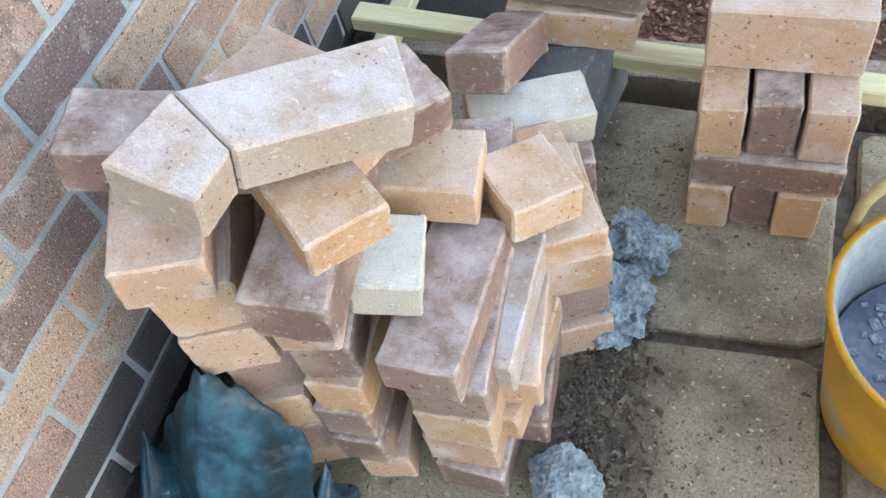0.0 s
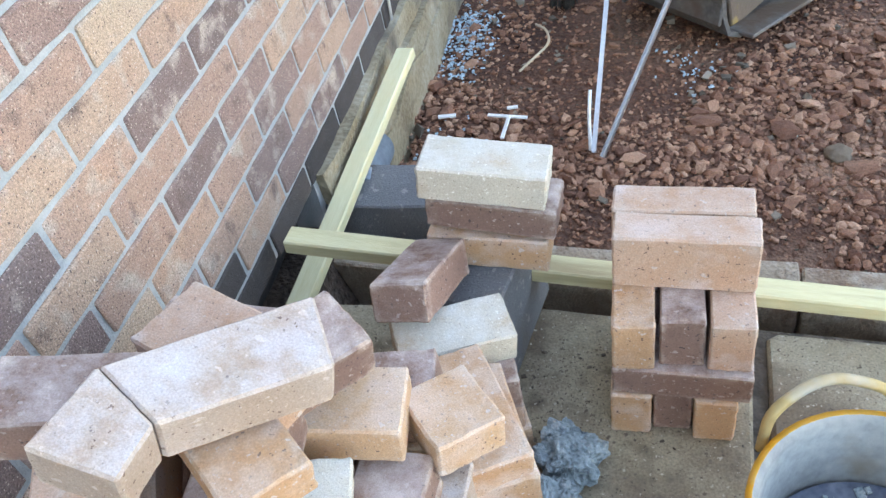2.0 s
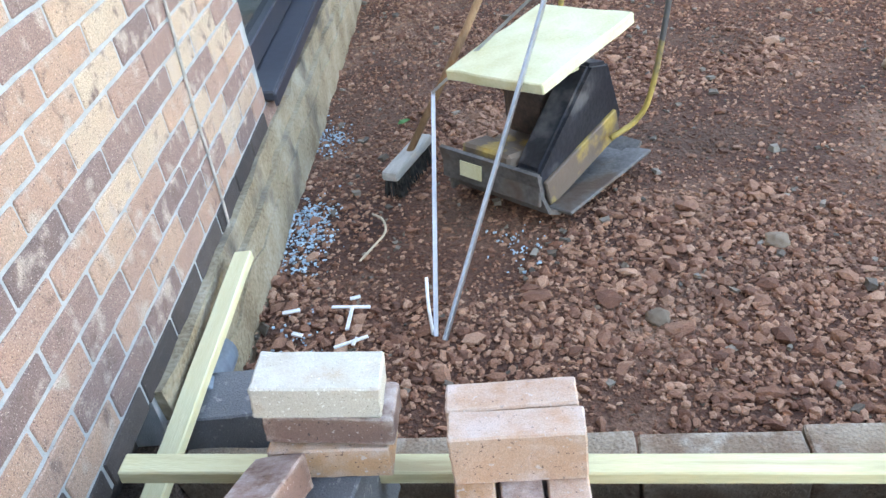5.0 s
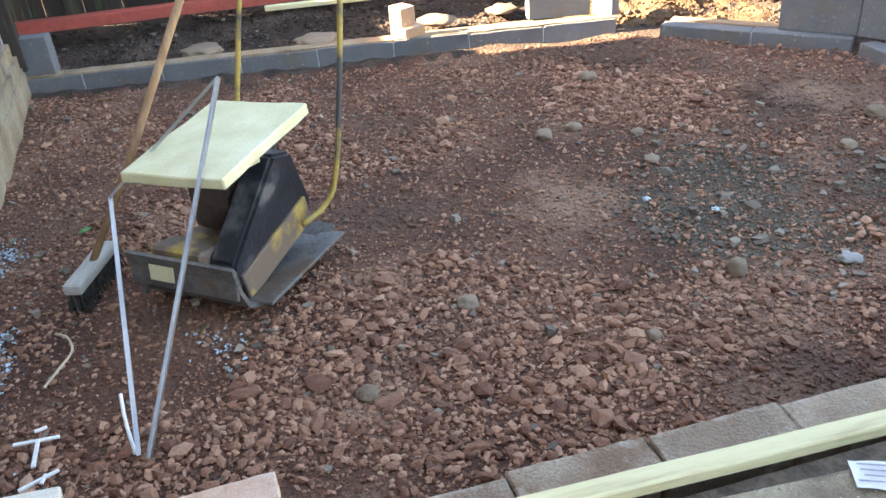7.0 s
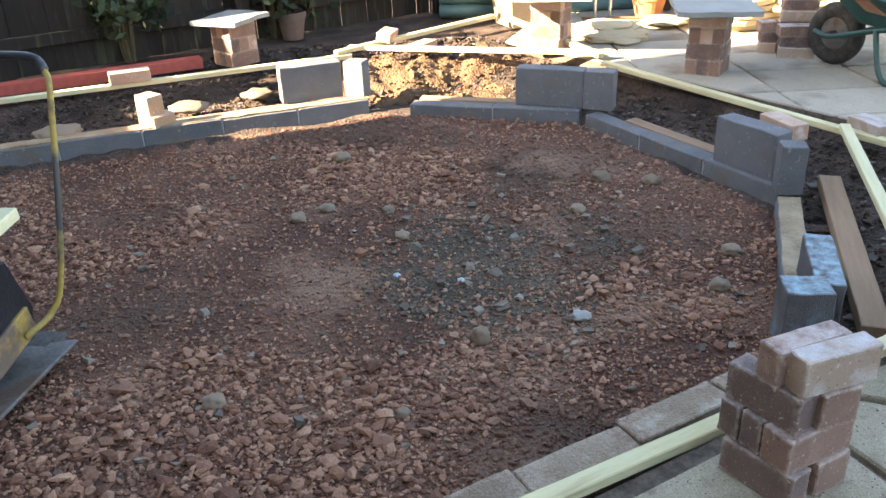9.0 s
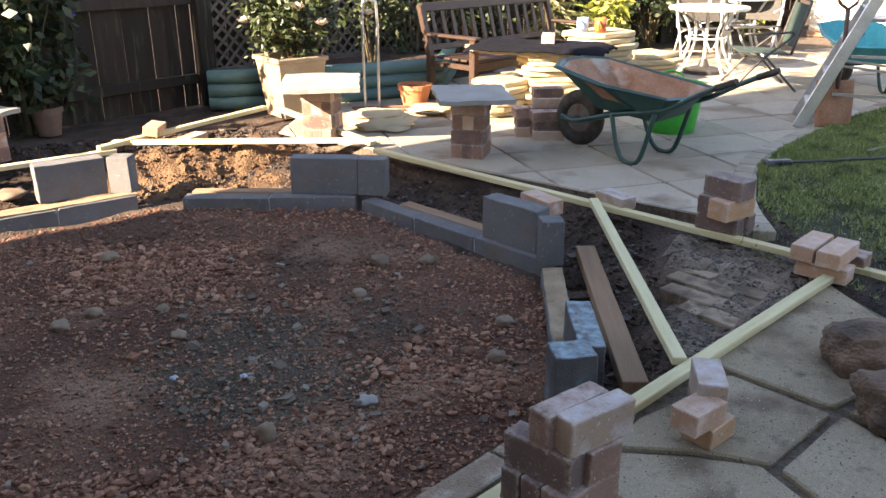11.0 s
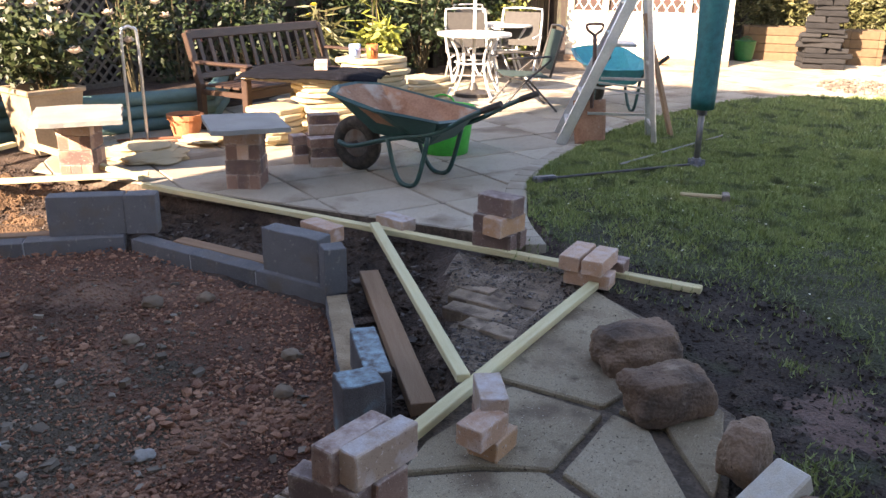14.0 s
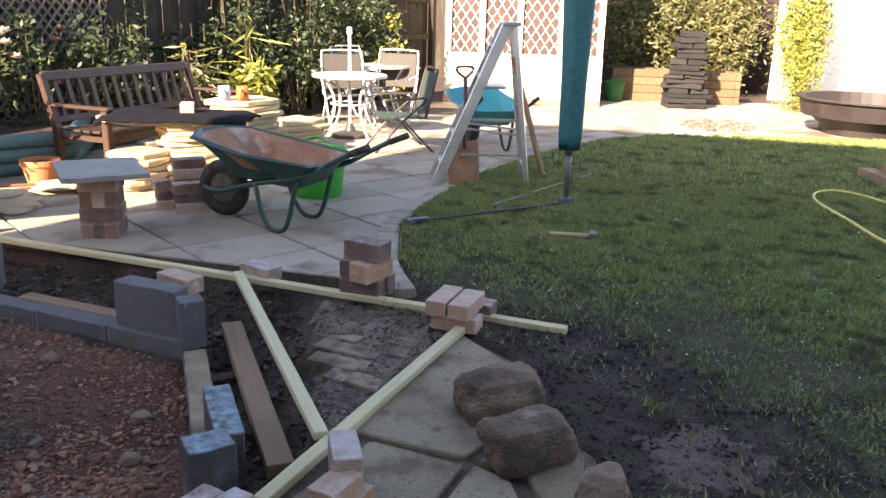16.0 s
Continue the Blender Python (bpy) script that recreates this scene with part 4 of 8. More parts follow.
for pos, ang, dims, kind, label in (
    ((2.107, 0.782, 0.308), (0, 0, -17.0), (0.191, 0.056, 0.088), "mauve", "pale mauve brick on edge topping the kerb stack"),
    ((2.098, 0.843, 0.308), (0, 0, -14.5), (0.191, 0.06, 0.088), "plum", "plum brick on edge beside its paler twin"),
    ((2.04, 0.868, 0.22), (0, 0, -4.0), (0.062, 0.18, 0.088), "umber", "dark brown worn brick on edge across the stack"),
    ((2.128, 0.835, 0.22), (0, 0, -16.0), (0.1, 0.185, 0.088), "plum", "brown brick across the stack with a pale end"),
    ((2.095, 0.918, 0.132), (0, 0, -10.0), (0.19, 0.054, 0.088), "umber", "dark plum brick on edge in the kerb stack"),
    ((2.09, 0.861, 0.132), (0, 0, -9.0), (0.19, 0.054, 0.088), "umber", "purple-brown brick on edge in the kerb stack"),
    ((2.08, 0.793, 0.132), (0, 0, -10.0), (0.19, 0.074, 0.088), "plum", "brown brick with a buff end in the kerb stack"),
    ((2.02, 0.845, 0.044), (0, 0, -2.0), (0.065, 0.178, 0.088), "umber", "reddish brown brick on edge at the stack foot"),
    ((2.13, 0.83, 0.044), (0, 0, -8.0), (0.1, 0.18, 0.088), "plum", "brown brick at the stack foot"),
    ((2.62, 0.733, 0.097), (0, 0, -13), (0.135, 0.085, 0.066), "pink", "short pink brick with a dark stain on top"),
    ((2.678, 0.722, 0.032), (0, 0, -10), (0.12, 0.097, 0.064), "buff", "short orange brick on the paving slab"),
    ((2.765, 0.765, 0.033), (0, 0, 28), (0.19, 0.08, 0.066), "plum", "plum brick lying under a mauve one"),
    ((2.755, 0.76, 0.112), (0, 4, 28), (0.188, 0.082, 0.09), "mauve", "mauve brick on edge behind the short ones"),
    ((4.085, 0.79, 0.033), (0, 0, -4), (0.1, 0.205, 0.064), "pink", "pink brick lying flat under two others"),
    ((4.285, 0.77, 0.033), (0, 0, -4), (0.1, 0.205, 0.064), "plum", "brown brick lying flat at the batten's end"),
    ((4.14, 0.862, 0.099), (0, 0, -5), (0.23, 0.092, 0.066), "pink", "pale pink brick across the batten"),
    ((4.12, 0.757, 0.099), (0, 0, -5), (0.23, 0.092, 0.066), "pink", "pale brick across the batten beside its twin"),
    ((4.343, 1.325, 0.046), (0, 0, -92), (0.201, 0.087, 0.091), "umber", "plum brick on edge at the patio corner"),
    ((4.433, 1.305, 0.046), (0, 0, -93), (0.201, 0.087, 0.091), "umber", "plum brick on edge behind"),
    ((4.388, 1.374, 0.138), (0, 0, -100), (0.07, 0.19, 0.091), "umber", "dark plum brick on edge across the stack"),
    ((4.34, 1.278, 0.1385), (0, 0, -107), (0.105, 0.204, 0.091), "buff", "buff-sided brick in the patio corner stack"),
    ((4.345, 1.3, 0.231), (0, 0, -104.5), (0.2, 0.108, 0.091), "umber", "dark plum brick topping the patio corner stack"),
    ((4.43, 1.905, 0.034), (0, 0, 70), (0.2, 0.1, 0.064), "mauve", "mauve brick lying flat at the patio edge"),
    ((4.005, 2.09, 0.085), (0, 0, 70), (0.215, 0.1, 0.072), "pink", "pink brick laid beside a concrete block"),
    ((2.0, 4.72, 0.0), (0, 0, 15), (0.1, 0.12, 0.17), "buff", "buff brick standing in the fence side trench"),
    ((2.03, 4.68, -0.055), (0, 0, 15), (0.14, 0.1, 0.065), "buff", "buff brick at the trench edge"),
    ((2.08, 5.29, 0.07), (0, 0, -12), (0.24, 0.1, 0.07), "pink", "sunlit pale brick across the batten"),
    ((3.78, 5.0, 0.1), (8, 0, 40), (0.2, 0.1, 0.065), "buff", "sunlit buff brick resting on the batten's end"),
    ((3.9, 4.75, 0.04), (0, 0, 20), (0.2, 0.1, 0.065), "pink", "pink brick in the dug soil"),
):
    brick(pos, ang, dims, kind, label, G)


# ---- pillars of bricks with stone slabs, set up as small tables ----
M_flag = surface("slate_flag", [(0.2, (0.2, 0.2, 0.19)), (0.8, (0.4, 0.39, 0.36))], scale=6, fine=90, bump=0.9, by_object=0.2)


def pillar(x, y, yaw, label_slab, courses=4, slab=0.5, tilt=0):
    for c in range(courses):
        z = 0.046 + 0.092 * c
        for k in (-1, 0, 1):
            off = Vector((0.068 * k, 0)) if c % 2 else Vector((0, 0.068 * k))
            off.rotate(Matrix.Rotation(radians(yaw), 2))
            brick((x + off.x, y + off.y, z), (0, 0, yaw + (90 if c % 2 else 0) + (c * 7 % 5 - 2)), (0.215, 0.07, 0.0915), ("umber", "plum", "pink", "plum")[(c + k) % 4],
                  "brown brick on edge in a dry-built pillar", "bricks in the pillars", 0.6)
    bm = bmesh.new()
    bmesh.ops.create_grid(bm, x_segments=10, y_segments=8, size=0.5)
    for v in bm.verts:
        e = max(abs(v.co.x), abs(v.co.y))
        s = 1 + (0.07 * noise.noise(Vector((v.co.x * 5 + x, v.co.y * 5, 1))) if e > 0.45 else 0)
        v.co.x *= slab * s
        v.co.y *= slab * 0.8 * s
        v.co.z = 0.012 + 0.006 * noise.noise(Vector((v.co.x * 9, v.co.y * 9, x)))
    ext = bmesh.ops.extrude_face_region(bm, geom=list(bm.faces))
    for v in ext["geom"]:
        if isinstance(v, bmesh.types.BMVert):
            v.co.z -= 0.028
    bmesh.ops.recalc_face_normals(bm, faces=bm.faces)
    ob = part("stone_slab", bm, M_flag)
    place(ob, x, y, 0.092 * courses + 0.02, yaw + 20, tilt)
    tagged(ob, label_slab, "slab", "stone slabs on pillars")


pillar(4.82, 3.12, 24, "riven grey stone slab laid on a brick pillar", slab=0.58)
pillar(4.56, 4.19, 24, "sunlit stone slab laid on a brick pillar", slab=0.66)
pillar(2.83, 5.4, 12, "pale sunlit slab on a pillar by the fence", courses=3, slab=0.42)
# two little stacks of flat bricks beside the barrow's wheel, the hinder one taller
for x, y, n, yw in ((5.5, 2.972, 3, -50), (5.625, 3.065, 5, -48), (5.49, 3.175, 3, 44)):
    for c in range(n):
        brick((x + 0.01 * ((c * 5) % 3 - 1), y + 0.012 * ((c * 7) % 3 - 1), 0.033 + 0.0655 * c), (0, 0, yw + 6 * ((c * 4) % 3 - 1)), (0.212 if n != 3 or yw < 0 else 0.1, 0.102, 0.065), ("plum", "umber", "plum", "mauve", "umber")[(c + n) % 5],
              "plum brown brick lying flat in a loose patio stack", "bricks beside the barrow", 0.6)


# ---- near clutter: blue sheet, plaster lumps, yellow bucket ----
M_bluesheet = surface("blue_plastic", [(0.25, (0.003, 0.016, 0.023)), (0.5, (0.006, 0.042, 0.062)), (0.85, (0.016, 0.12, 0.17))], scale=11, fine=45, bump=0.7, rough=0.42, bump_dist=0.008)
M_lump = surface("blue_grey_mortar", [(0.2, (0.15, 0.2, 0.218)), (0.5, (0.3, 0.365, 0.385)), (0.8, (0.45, 0.5, 0.5))], scale=38, fine=160, bump=1.0, bump_dist=0.012, patch=(0.09, 0.125, 0.14), patch_scale=45, patch_cut=0.56)


def sheet(foot, top, w0, w1, seed, label):
    """A torn plastic sheet hanging from the bricks down to the slab, folded and ragged at the rim."""
    foot, top = Vector(foot), Vector(top)
    bm = bmesh.new()
    bmesh.ops.create_grid(bm, x_segments=44, y_segments=44, size=0.5)
    for v in bm.verts:
        u, t = v.co.x, v.co.y + 0.5
        rag = 0.12 * noise.noise(Vector((t * 3, seed, u))) + 0.05 * noise.noise(Vector((t * 15, u * 5, seed))) - 0.62 * t ** 4
        fold = 0.034 * noise.noise(Vector((u * 1.9, t * 2.2, seed))) + 0.009 * noise.noise(Vector((u * 6 + t * 2, t * 5, seed))) + 0.003 * noise.noise(Vector((u * 18, t * 15, seed)))
        p = foot.lerp(top, t)
        p.x += u * (w0 + (w1 - w0) * t) * (1 + rag)
        p.y += -0.05 * math.sin(math.pi * t) * (1 - 2 * abs(u)) + fold
        p.z += 0.5 * fold * t - 0.07 * t * (2 * u) ** 2 + 0.015 * t * noise.noise(Vector((u * 5, seed, 0)))
        p.z = max(p.z, 0.004 + 0.003 * t)
        v.co = p - foot
    ob = part("plastic_sheet", bm, M_bluesheet, smooth=True)
    md = ob.modifiers.new("thickness", "SOLIDIFY")
    md.thickness = 0.002
    place(ob, foot.x, foot.y, foot.z, 0)
    tagged(ob, label, "plastic sheet", "torn plastic sheets")


sheet((-0.255, 0.36, 0.0), (-0.185, 0.45, 0.35), 0.25, 0.22, 1.3, "crumpled dark blue plastic sheet hanging beside the brick pile")
sheet((-0.315, 0.33, 0.0), (-0.295, 0.4, 0.24), 0.12, 0.09, 4.1, "narrow dark blue plastic flap against the house wall")
sheet((-0.13, 0.4, 0.0), (-0.11, 0.455, 0.1), 0.1, 0.07, 7.7, "small blue plastic scrap at the pile's foot")


def lump(x, y, z, r, seed, label, material=None, squash=0.75, name="mortar_lump", cat="mortar lump", amount=0.33, sub=4):
    bm = bmesh.new()
    bmesh.ops.create_icosphere(bm, subdivisions=sub, radius=r)
    for v in bm.verts:
        d = v.co.normalized()
        v.co = d * r * (1 + amount * noise.noise(d * 1.6 + Vector((seed, 0, 0))) + 0.45 * amount * noise.noise(d * 4.5 + Vector((0, seed, 0))) + 0.25 * amount * noise.noise(d * 11 + Vector((0, 0, seed))))
        v.co.z *= squash
    ob = part(name, bm, material or M_lump, smooth=material is not None)
    place(ob, x, y, z, seed * 40)
    return tagged(ob, label, cat, "" if material else "mortar lumps")


lump(0.257, 0.885, 0.036, 0.048, 1.3, amount=0.5, sub=5, label="hard blue-grey lump of set mortar on the slab")
lump(0.228, 0.775, 0.04, 0.057, 2.1, amount=0.5, sub=5, label="crumbly blue-grey lump of set mortar by the pile")
lump(0.195, 0.5, 0.026, 0.045, 3.7, "pale grey lump of set mortar near the stack")

M_yellow = surface("yellow_plastic", [(0.3, (0.62, 0.3, 0.02)), (0.8, (0.8, 0.42, 0.04))], scale=6, fine=60, bump=0.1, rough=0.45, patch=(0.5, 0.42, 0.26), patch_scale=7, patch_cut=0.54)
M_inner = surface("cement_stained_plastic", [(0.2, (0.2, 0.21, 0.205)), (0.5, (0.33, 0.34, 0.325)), (0.8, (0.46, 0.45, 0.41))], scale=5, fine=60, bump=0.3, rough=0.6, patch=(0.26, 0.2, 0.12), patch_scale=6, patch_cut=0.55)
M_grubby = surface("grubby_yellow_plastic", [(0.2, (0.34, 0.24, 0.1)), (0.8, (0.58, 0.42, 0.17))], scale=9, fine=70, bump=0.2, rough=0.55, patch=(0.42, 0.4, 0.34), patch_scale=9, patch_cut=0.5)
M_slop = surface("wet_mix", [(0.3, (0.09, 0.11, 0.15)), (0.7, (0.2, 0.22, 0.27))], scale=9, bump=0.15, rough=0.25)
M_greenbucket = plain("green_plastic", (0.03, 0.42, 0.05), rough=0.4)


def bucket(x, y, r, h, material, label, yaw=0, slop=True):
    t = thing("flexible_bucket", pose(x, y, 0, 0, 0, yaw), label, "bucket")
    bm = bmesh.new()
    lathe(bm, [(0.001, 0.006), (r * 0.74, 0.006), (r * 0.76, 0.0), (r * 0.8, 0.006), (r * 0.9, h * 0.5), (r, h - 0.008), (r + 0.006, h), (r - 0.002, h + 0.001)], 48)
    for v in bm.verts:
        v.co.x *= 1.04
    part("body", bm, material, t, smooth=True)
    bm = bmesh.new()
    lathe(bm, [(r - 0.002, h + 0.001), (r - 0.008, h - 0.01), (r * 0.88, h * 0.5), (r * 0.78, 0.014), (0.001, 0.012)], 48)
    for v in bm.verts:
        v.co.x *= 1.04
    part("inside", bm, M_inner if slop else material, t, "cement-stained inside" if slop else "", smooth=True)
    if slop:
        bm = bmesh.new()
        lathe(bm, [(0.001, h * 0.52), (r * 0.4, h * 0.53), (r * 0.87, h * 0.51)], 48)
        part("mix", bm, M_slop, t, "grey watery mix", smooth=True)
        rc = np.random.default_rng(8)
        bm = bmesh.new()
        for q, a in zip(r * 0.8 * np.sqrt(rc.random(90)), rc.uniform(0, 6.28, 90)):
            z = rc.uniform(0.004, 0.012)
            box(bm, z * 1.3, z, 0.004, pose(q * math.cos(a), q * math.sin(a), h * 0.528, rc.uniform(-15, 15), rc.uniform(-15, 15), rc.uniform(0, 180)))
        part("mortar_scum", bm, M_lump, t, "blue-grey crumbs floating on the mix")["kind"] = "stuff"
    for s in (0, 180):
        bm = bmesh.new()
        tube(bm, smooth_line([(r * 0.97, -0.09, h - 0.03), (r + 0.01, -0.075, h + 0.02), (r + 0.024, -0.035, h + 0.04), (r + 0.028, 0, h + 0.047), (r + 0.024, 0.035, h + 0.04), (r + 0.01, 0.075, h + 0.02), (r * 0.97, 0.09, h - 0.03)], 5), 0.0075, 8)
        bmesh.ops.rotate(bm, verts=bm.verts, cent=(0, 0, 0), matrix=Matrix.Rotation(radians(s), 3, "Z"))
        part("handle", bm, M_grubby if slop else material, t, smooth=True)
    return t


bucket(0.638, 0.675, 0.152, 0.25, M_yellow, "yellow flexible builder's bucket with grey watery mix", 105)

# ---- a printed paper label left on the paving ----
M_paper = plain("paper", (0.72, 0.72, 0.76), rough=0.8, var=0.05)
M_print = plain("grey_print", (0.3, 0.3, 0.34), rough=0.8)
lb = thing("paper_label", pose(1.635, 0.97, 0.0085, 0, 0, -32), "white printed paper label lying on the slab", "paper label")
bm = bmesh.new()
bmesh.ops.create_grid(bm, x_segments=8, y_segments=6, size=0.5)
for v in bm.verts:
    v.co = Vector((v.co.x * 0.095, v.co.y * 0.075, 0.003 * noise.noise(Vector((v.co.x * 3, v.co.y * 3, 0))) + 0.008 * v.co.x * v.co.y))
part("sheet", bm, M_paper, lb)
for i in range(4):
    part("print_line", boxes((0.07 - 0.012 * (i % 3), 0.004, 0.0006, pose(-0.002 * i, 0.024 - 0.015 * i, 0.0045))), M_print, lb)


# ---- the hardcore bed: stones ----
rs = np.random.default_rng(3)


def scatter(n, size, keep, lift=0.25, poly=None, height=None, bounds=(-0.3, 4.0, 1.1, 5.2)):
    out = []
    while len(out) < n:
        x, y = rs.uniform(bounds[0], bounds[1]), rs.uniform(bounds[2], bounds[3])
        if not inside(x, y, poly or BED):
            continue
        if rs.random() > keep(x, y):
            continue
        s = size(x, y)
        out.append((x, y, (height or bed_height)(x, y) + lift * s, s))
    return out


def stony(x, y):
    """How thickly the bed is strewn: bare trodden patches and loose heaps."""
    n = noise.noise(Vector((x * 1.3, y * 1.3, 7.0))) + 0.6 * noise.noise(Vector((x * 3.1, y * 3.1, 2.0)))
    bare = 1.6 * math.exp(-((x - 0.3) ** 2 + (y - 2.3) ** 2) / 0.07) + 1.0 * math.exp(-((x - 2.1) ** 2 + (y - 2.2) ** 2) / 0.12) + 1.0 * math.exp(-((x - 0.5) ** 2 + (y - 1.5) ** 2) / 0.06) + 0.9 * math.exp(-((x - 1.6) ** 2 + (y - 2.7) ** 2) / 0.03) + 0.9 * math.exp(-((x - 1.66) ** 2 + (y - 2.32) ** 2) / 0.02) + 0.8 * math.exp(-((x - 1.23) ** 2 + (y - 3.05) ** 2) / 0.05) + 0.55 * math.exp(-(edge_distance(x, y, BED) / 0.28) ** 2) * (y > 1.9)
    heap = 0.7 * math.exp(-((x - 1.1) ** 2 + (y - 2.0) ** 2) / 0.5) + 0.6 * math.exp(-((x - 0.0) ** 2 + (y - 1.95) ** 2) / 0.2)
    heap += 0.7 * math.exp(-((x - 2.72) ** 2 + (y - 1.8) ** 2) / 0.1) + 0.4 * math.exp(-((x - 2.0) ** 2 + (y - 1.75) ** 2) / 0.06)
    bare += 0.9 * math.exp(-((x - 1.42) ** 2 / 0.07 + (y - 2.72) ** 2 / 0.02)) + 0.8 * math.exp(-((x - 2.3) ** 2 + (y - 3.0) ** 2) / 0.05) + 0.6 * math.exp(-((x - 2.85) ** 2 + (y - 3.65) ** 2) / 0.12) + 0.7 * math.exp(-((x - 3.2) ** 2 + (y - 2.1) ** 2) / 0.06) + 0.6 * math.exp(-((x - 2.35) ** 2 + (y - 1.92) ** 2) / 0.02)
    return max(0.2, min(1.0, 0.56 + 1.15 * n + heap - bare))


rubble("gravel", scatter(33000, lambda x, y: min(0.036, max(0.005, rs.lognormal(-4.9, 0.5) * (1.05 if stony(x, y) > 0.75 else 0.8))), lambda x, y: stony(x, y) * (1 - 0.65 * grey_zone(x, y)), 0.35), M_stone, 21,
       "angular red sandstone hardcore covering the dug bed", "gravel", broken=True)
rubble("gravel", scatter(26000, lambda x, y: rs.uniform(0.003, 0.0105), lambda x, y: 0.35 + 0.65 * stony(x, y), 0.3), M_stone, 22, "fine red stone chips between the larger stones", "gravel")
M_greydust = surface("grey_olive_grit", [(0.2, (0.055, 0.042, 0.029)), (0.8, (0.175, 0.138, 0.096))], scale=30, bump=0.6, island=True, rough=0.95)
rubble("gravel", scatter(9000, lambda x, y: rs.uniform(0.002, 0.0065), grey_zone, 0.3), M_greydust, 24, "olive grey grit trodden into the middle of the bed", "gravel")
rubble("gravel", scatter(900, lambda x, y: min(0.03, rs.lognormal(-4.6, 0.45)), lambda x, y: 0.35 * grey_zone(x, y) + 0.02, 0.45), M_greystone, 23,
       "grey stones strewn in the middle of the bed", "gravel")
M_cobble = surface("cobble", [(0.2, (0.15, 0.105, 0.07)), (0.8, (0.31, 0.235, 0.165))], scale=14, fine=160, bump=0.5, by_object=0.4)
M_bluechip = plain("blue_chip", (0.36, 0.47, 0.53), rough=0.7, var=0.3)


def stone(x, y, r, seed, label, material=None, sq=0.6, z=None, name="stone", amount=0.3, cat="stone", sub=3):
    zz = (bed_height(x, y) if z is None else z) + r * sq * 0.55
    return lump(x, y, zz, r, seed, label, material or M_cobble, sq, name, cat, amount, sub)


for i, (x, y, r, lab) in enumerate(((0.85, 1.86, 0.04, "rounded brown cobble among the red stones"), (1.27, 2.16, 0.045, "flat pinkish stone in the bed"), (2.1, 3.2, 0.05, "round brown cobble in the bed"), (2.25, 3.2, 0.045, "flat brown cobble in the bed"),
                                    (2.63, 3.71, 0.06, "large mossy cobble near the far blocks"), (3.06, 2.43, 0.045, "rounded grey cobble in the bed"), (3.37, 2.59, 0.06, "flat olive cobble near the block course"),
                                    (3.52, 2.42, 0.05, "brown cobble beside the blocks"), (1.68, 1.76, 0.03, "grey cobble near the kerb"), (2.35, 2.75, 0.04, "grey cobble on the bare patch"),
                                    (3.2, 1.75, 0.045, "dark cobble near the trench"), (2.95, 1.62, 0.045, "dark cobble by the blue-smeared blocks"), (2.45, 3.0, 0.035, "small brown cobble in the bed"))):
    stone(x, y, r * 0.78, 1.1 * i + 0.4, lab)
stone(2.445, 1.8, 0.034, 4.4, "pale limestone piece among the red stones", M_flag, 0.45, amount=0.45)
stone(2.1, 1.92, 0.032, 9.2, "upright brown cobble in the bed", None, 1.25)
for i, (x, y) in enumerate(((2.137, 2.47), (2.3, 2.28))):
    stone(x, y, 0.016, 9.3 + i, "pale blue chip on the red stones", M_bluechip, 0.35, name="blue_chip", cat="chip")
toplayer = []
for cx, cy, k in ((-0.13, 3.2, 200), (-0.14, 2.55, 320), (-0.14, 2.36, 180), (0.52, 2.25, 50), (-0.12, 1.86, 70)):
    for _ in range(k):
        x, y = cx + rs.normal(0, 0.045), cy + rs.normal(0, 0.07)
        x = max(x, -0.2)
        toplayer.append((x, y, bed_height(x, y) + 0.008, rs.uniform(0.002, 0.0075)))
rubble("mortar_crumbs", toplayer, M_bluechip, 31, "spilt pale blue mortar crumbs beside the footing", "mortar crumbs")

# crumbs and soil on the paving and in the trench
crumbs = []
for cx, cy, sx, sy, k, zc in ((0.225, 0.64, 0.028, 0.1, 3600, 0.004), (0.25, 0.5, 0.05, 0.05, 900, 0.003), (0.24, 0.62, 0.04, 0.11, 900, 0.0), (0.42, 0.6, 0.13, 0.1, 500, 0.0), (0.3, 0.92, 0.14, 0.12, 420, 0.0), (0.25, 1.05, 0.12, 0.06, 500, 0.0), (0.75, 1.0, 0.25, 0.1, 160, 0.0), (2.8, 0.62, 0.15, 0.12, 260, 0.0), (2.4, 0.7, 0.2, 0.15, 160, 0.0), (2.6, 0.35, 0.2, 0.1, 120, 0.0), (3.7, 0.7, 0.2, 0.15, 420, 0.0)):
    for _ in range(k):
        x, y = rs.normal(cx, sx), rs.normal(cy, sy)
        if inside(x, y, SLABS):
            s = min(0.007, rs.lognormal(-6.6, 0.5))
            crumbs.append((x, y, zc * (1 + 2 * rs.random()) + 0.3 * s, s))
clods = []
for _ in range(420):
    x, y = rs.normal(0.235, 0.03), rs.normal(0.63, 0.1)
    if x > 0.17:
        clods.append((x, y, 0.004, min(0.016, rs.lognormal(-5.3, 0.5))))
M_crumb = surface("dry_soil", [(0.2, (0.06, 0.043, 0.03)), (0.8, (0.2, 0.155, 0.115))], scale=40, bump=0.6, island=True)
rubble("soil_clods", clods, M_crumb, 45, "dry brown clods beside the brick pile", "soil")
rubble("soil_crumbs", crumbs, M_crumb, 41, "dark soil crumbs scattered on the slabs", "soil")
TRENCH = [(3.0, 0.93), (4.5, 1.75), (4.6, 2.4), (4.6, 3.6), (4.5, 4.9), (3.3, 5.6), (-0.2, 6.1), (-0.2, 5.3), (3.3, 4.45), (4.05, 3.35), (3.82, 1.9), (2.85, 1.15)]
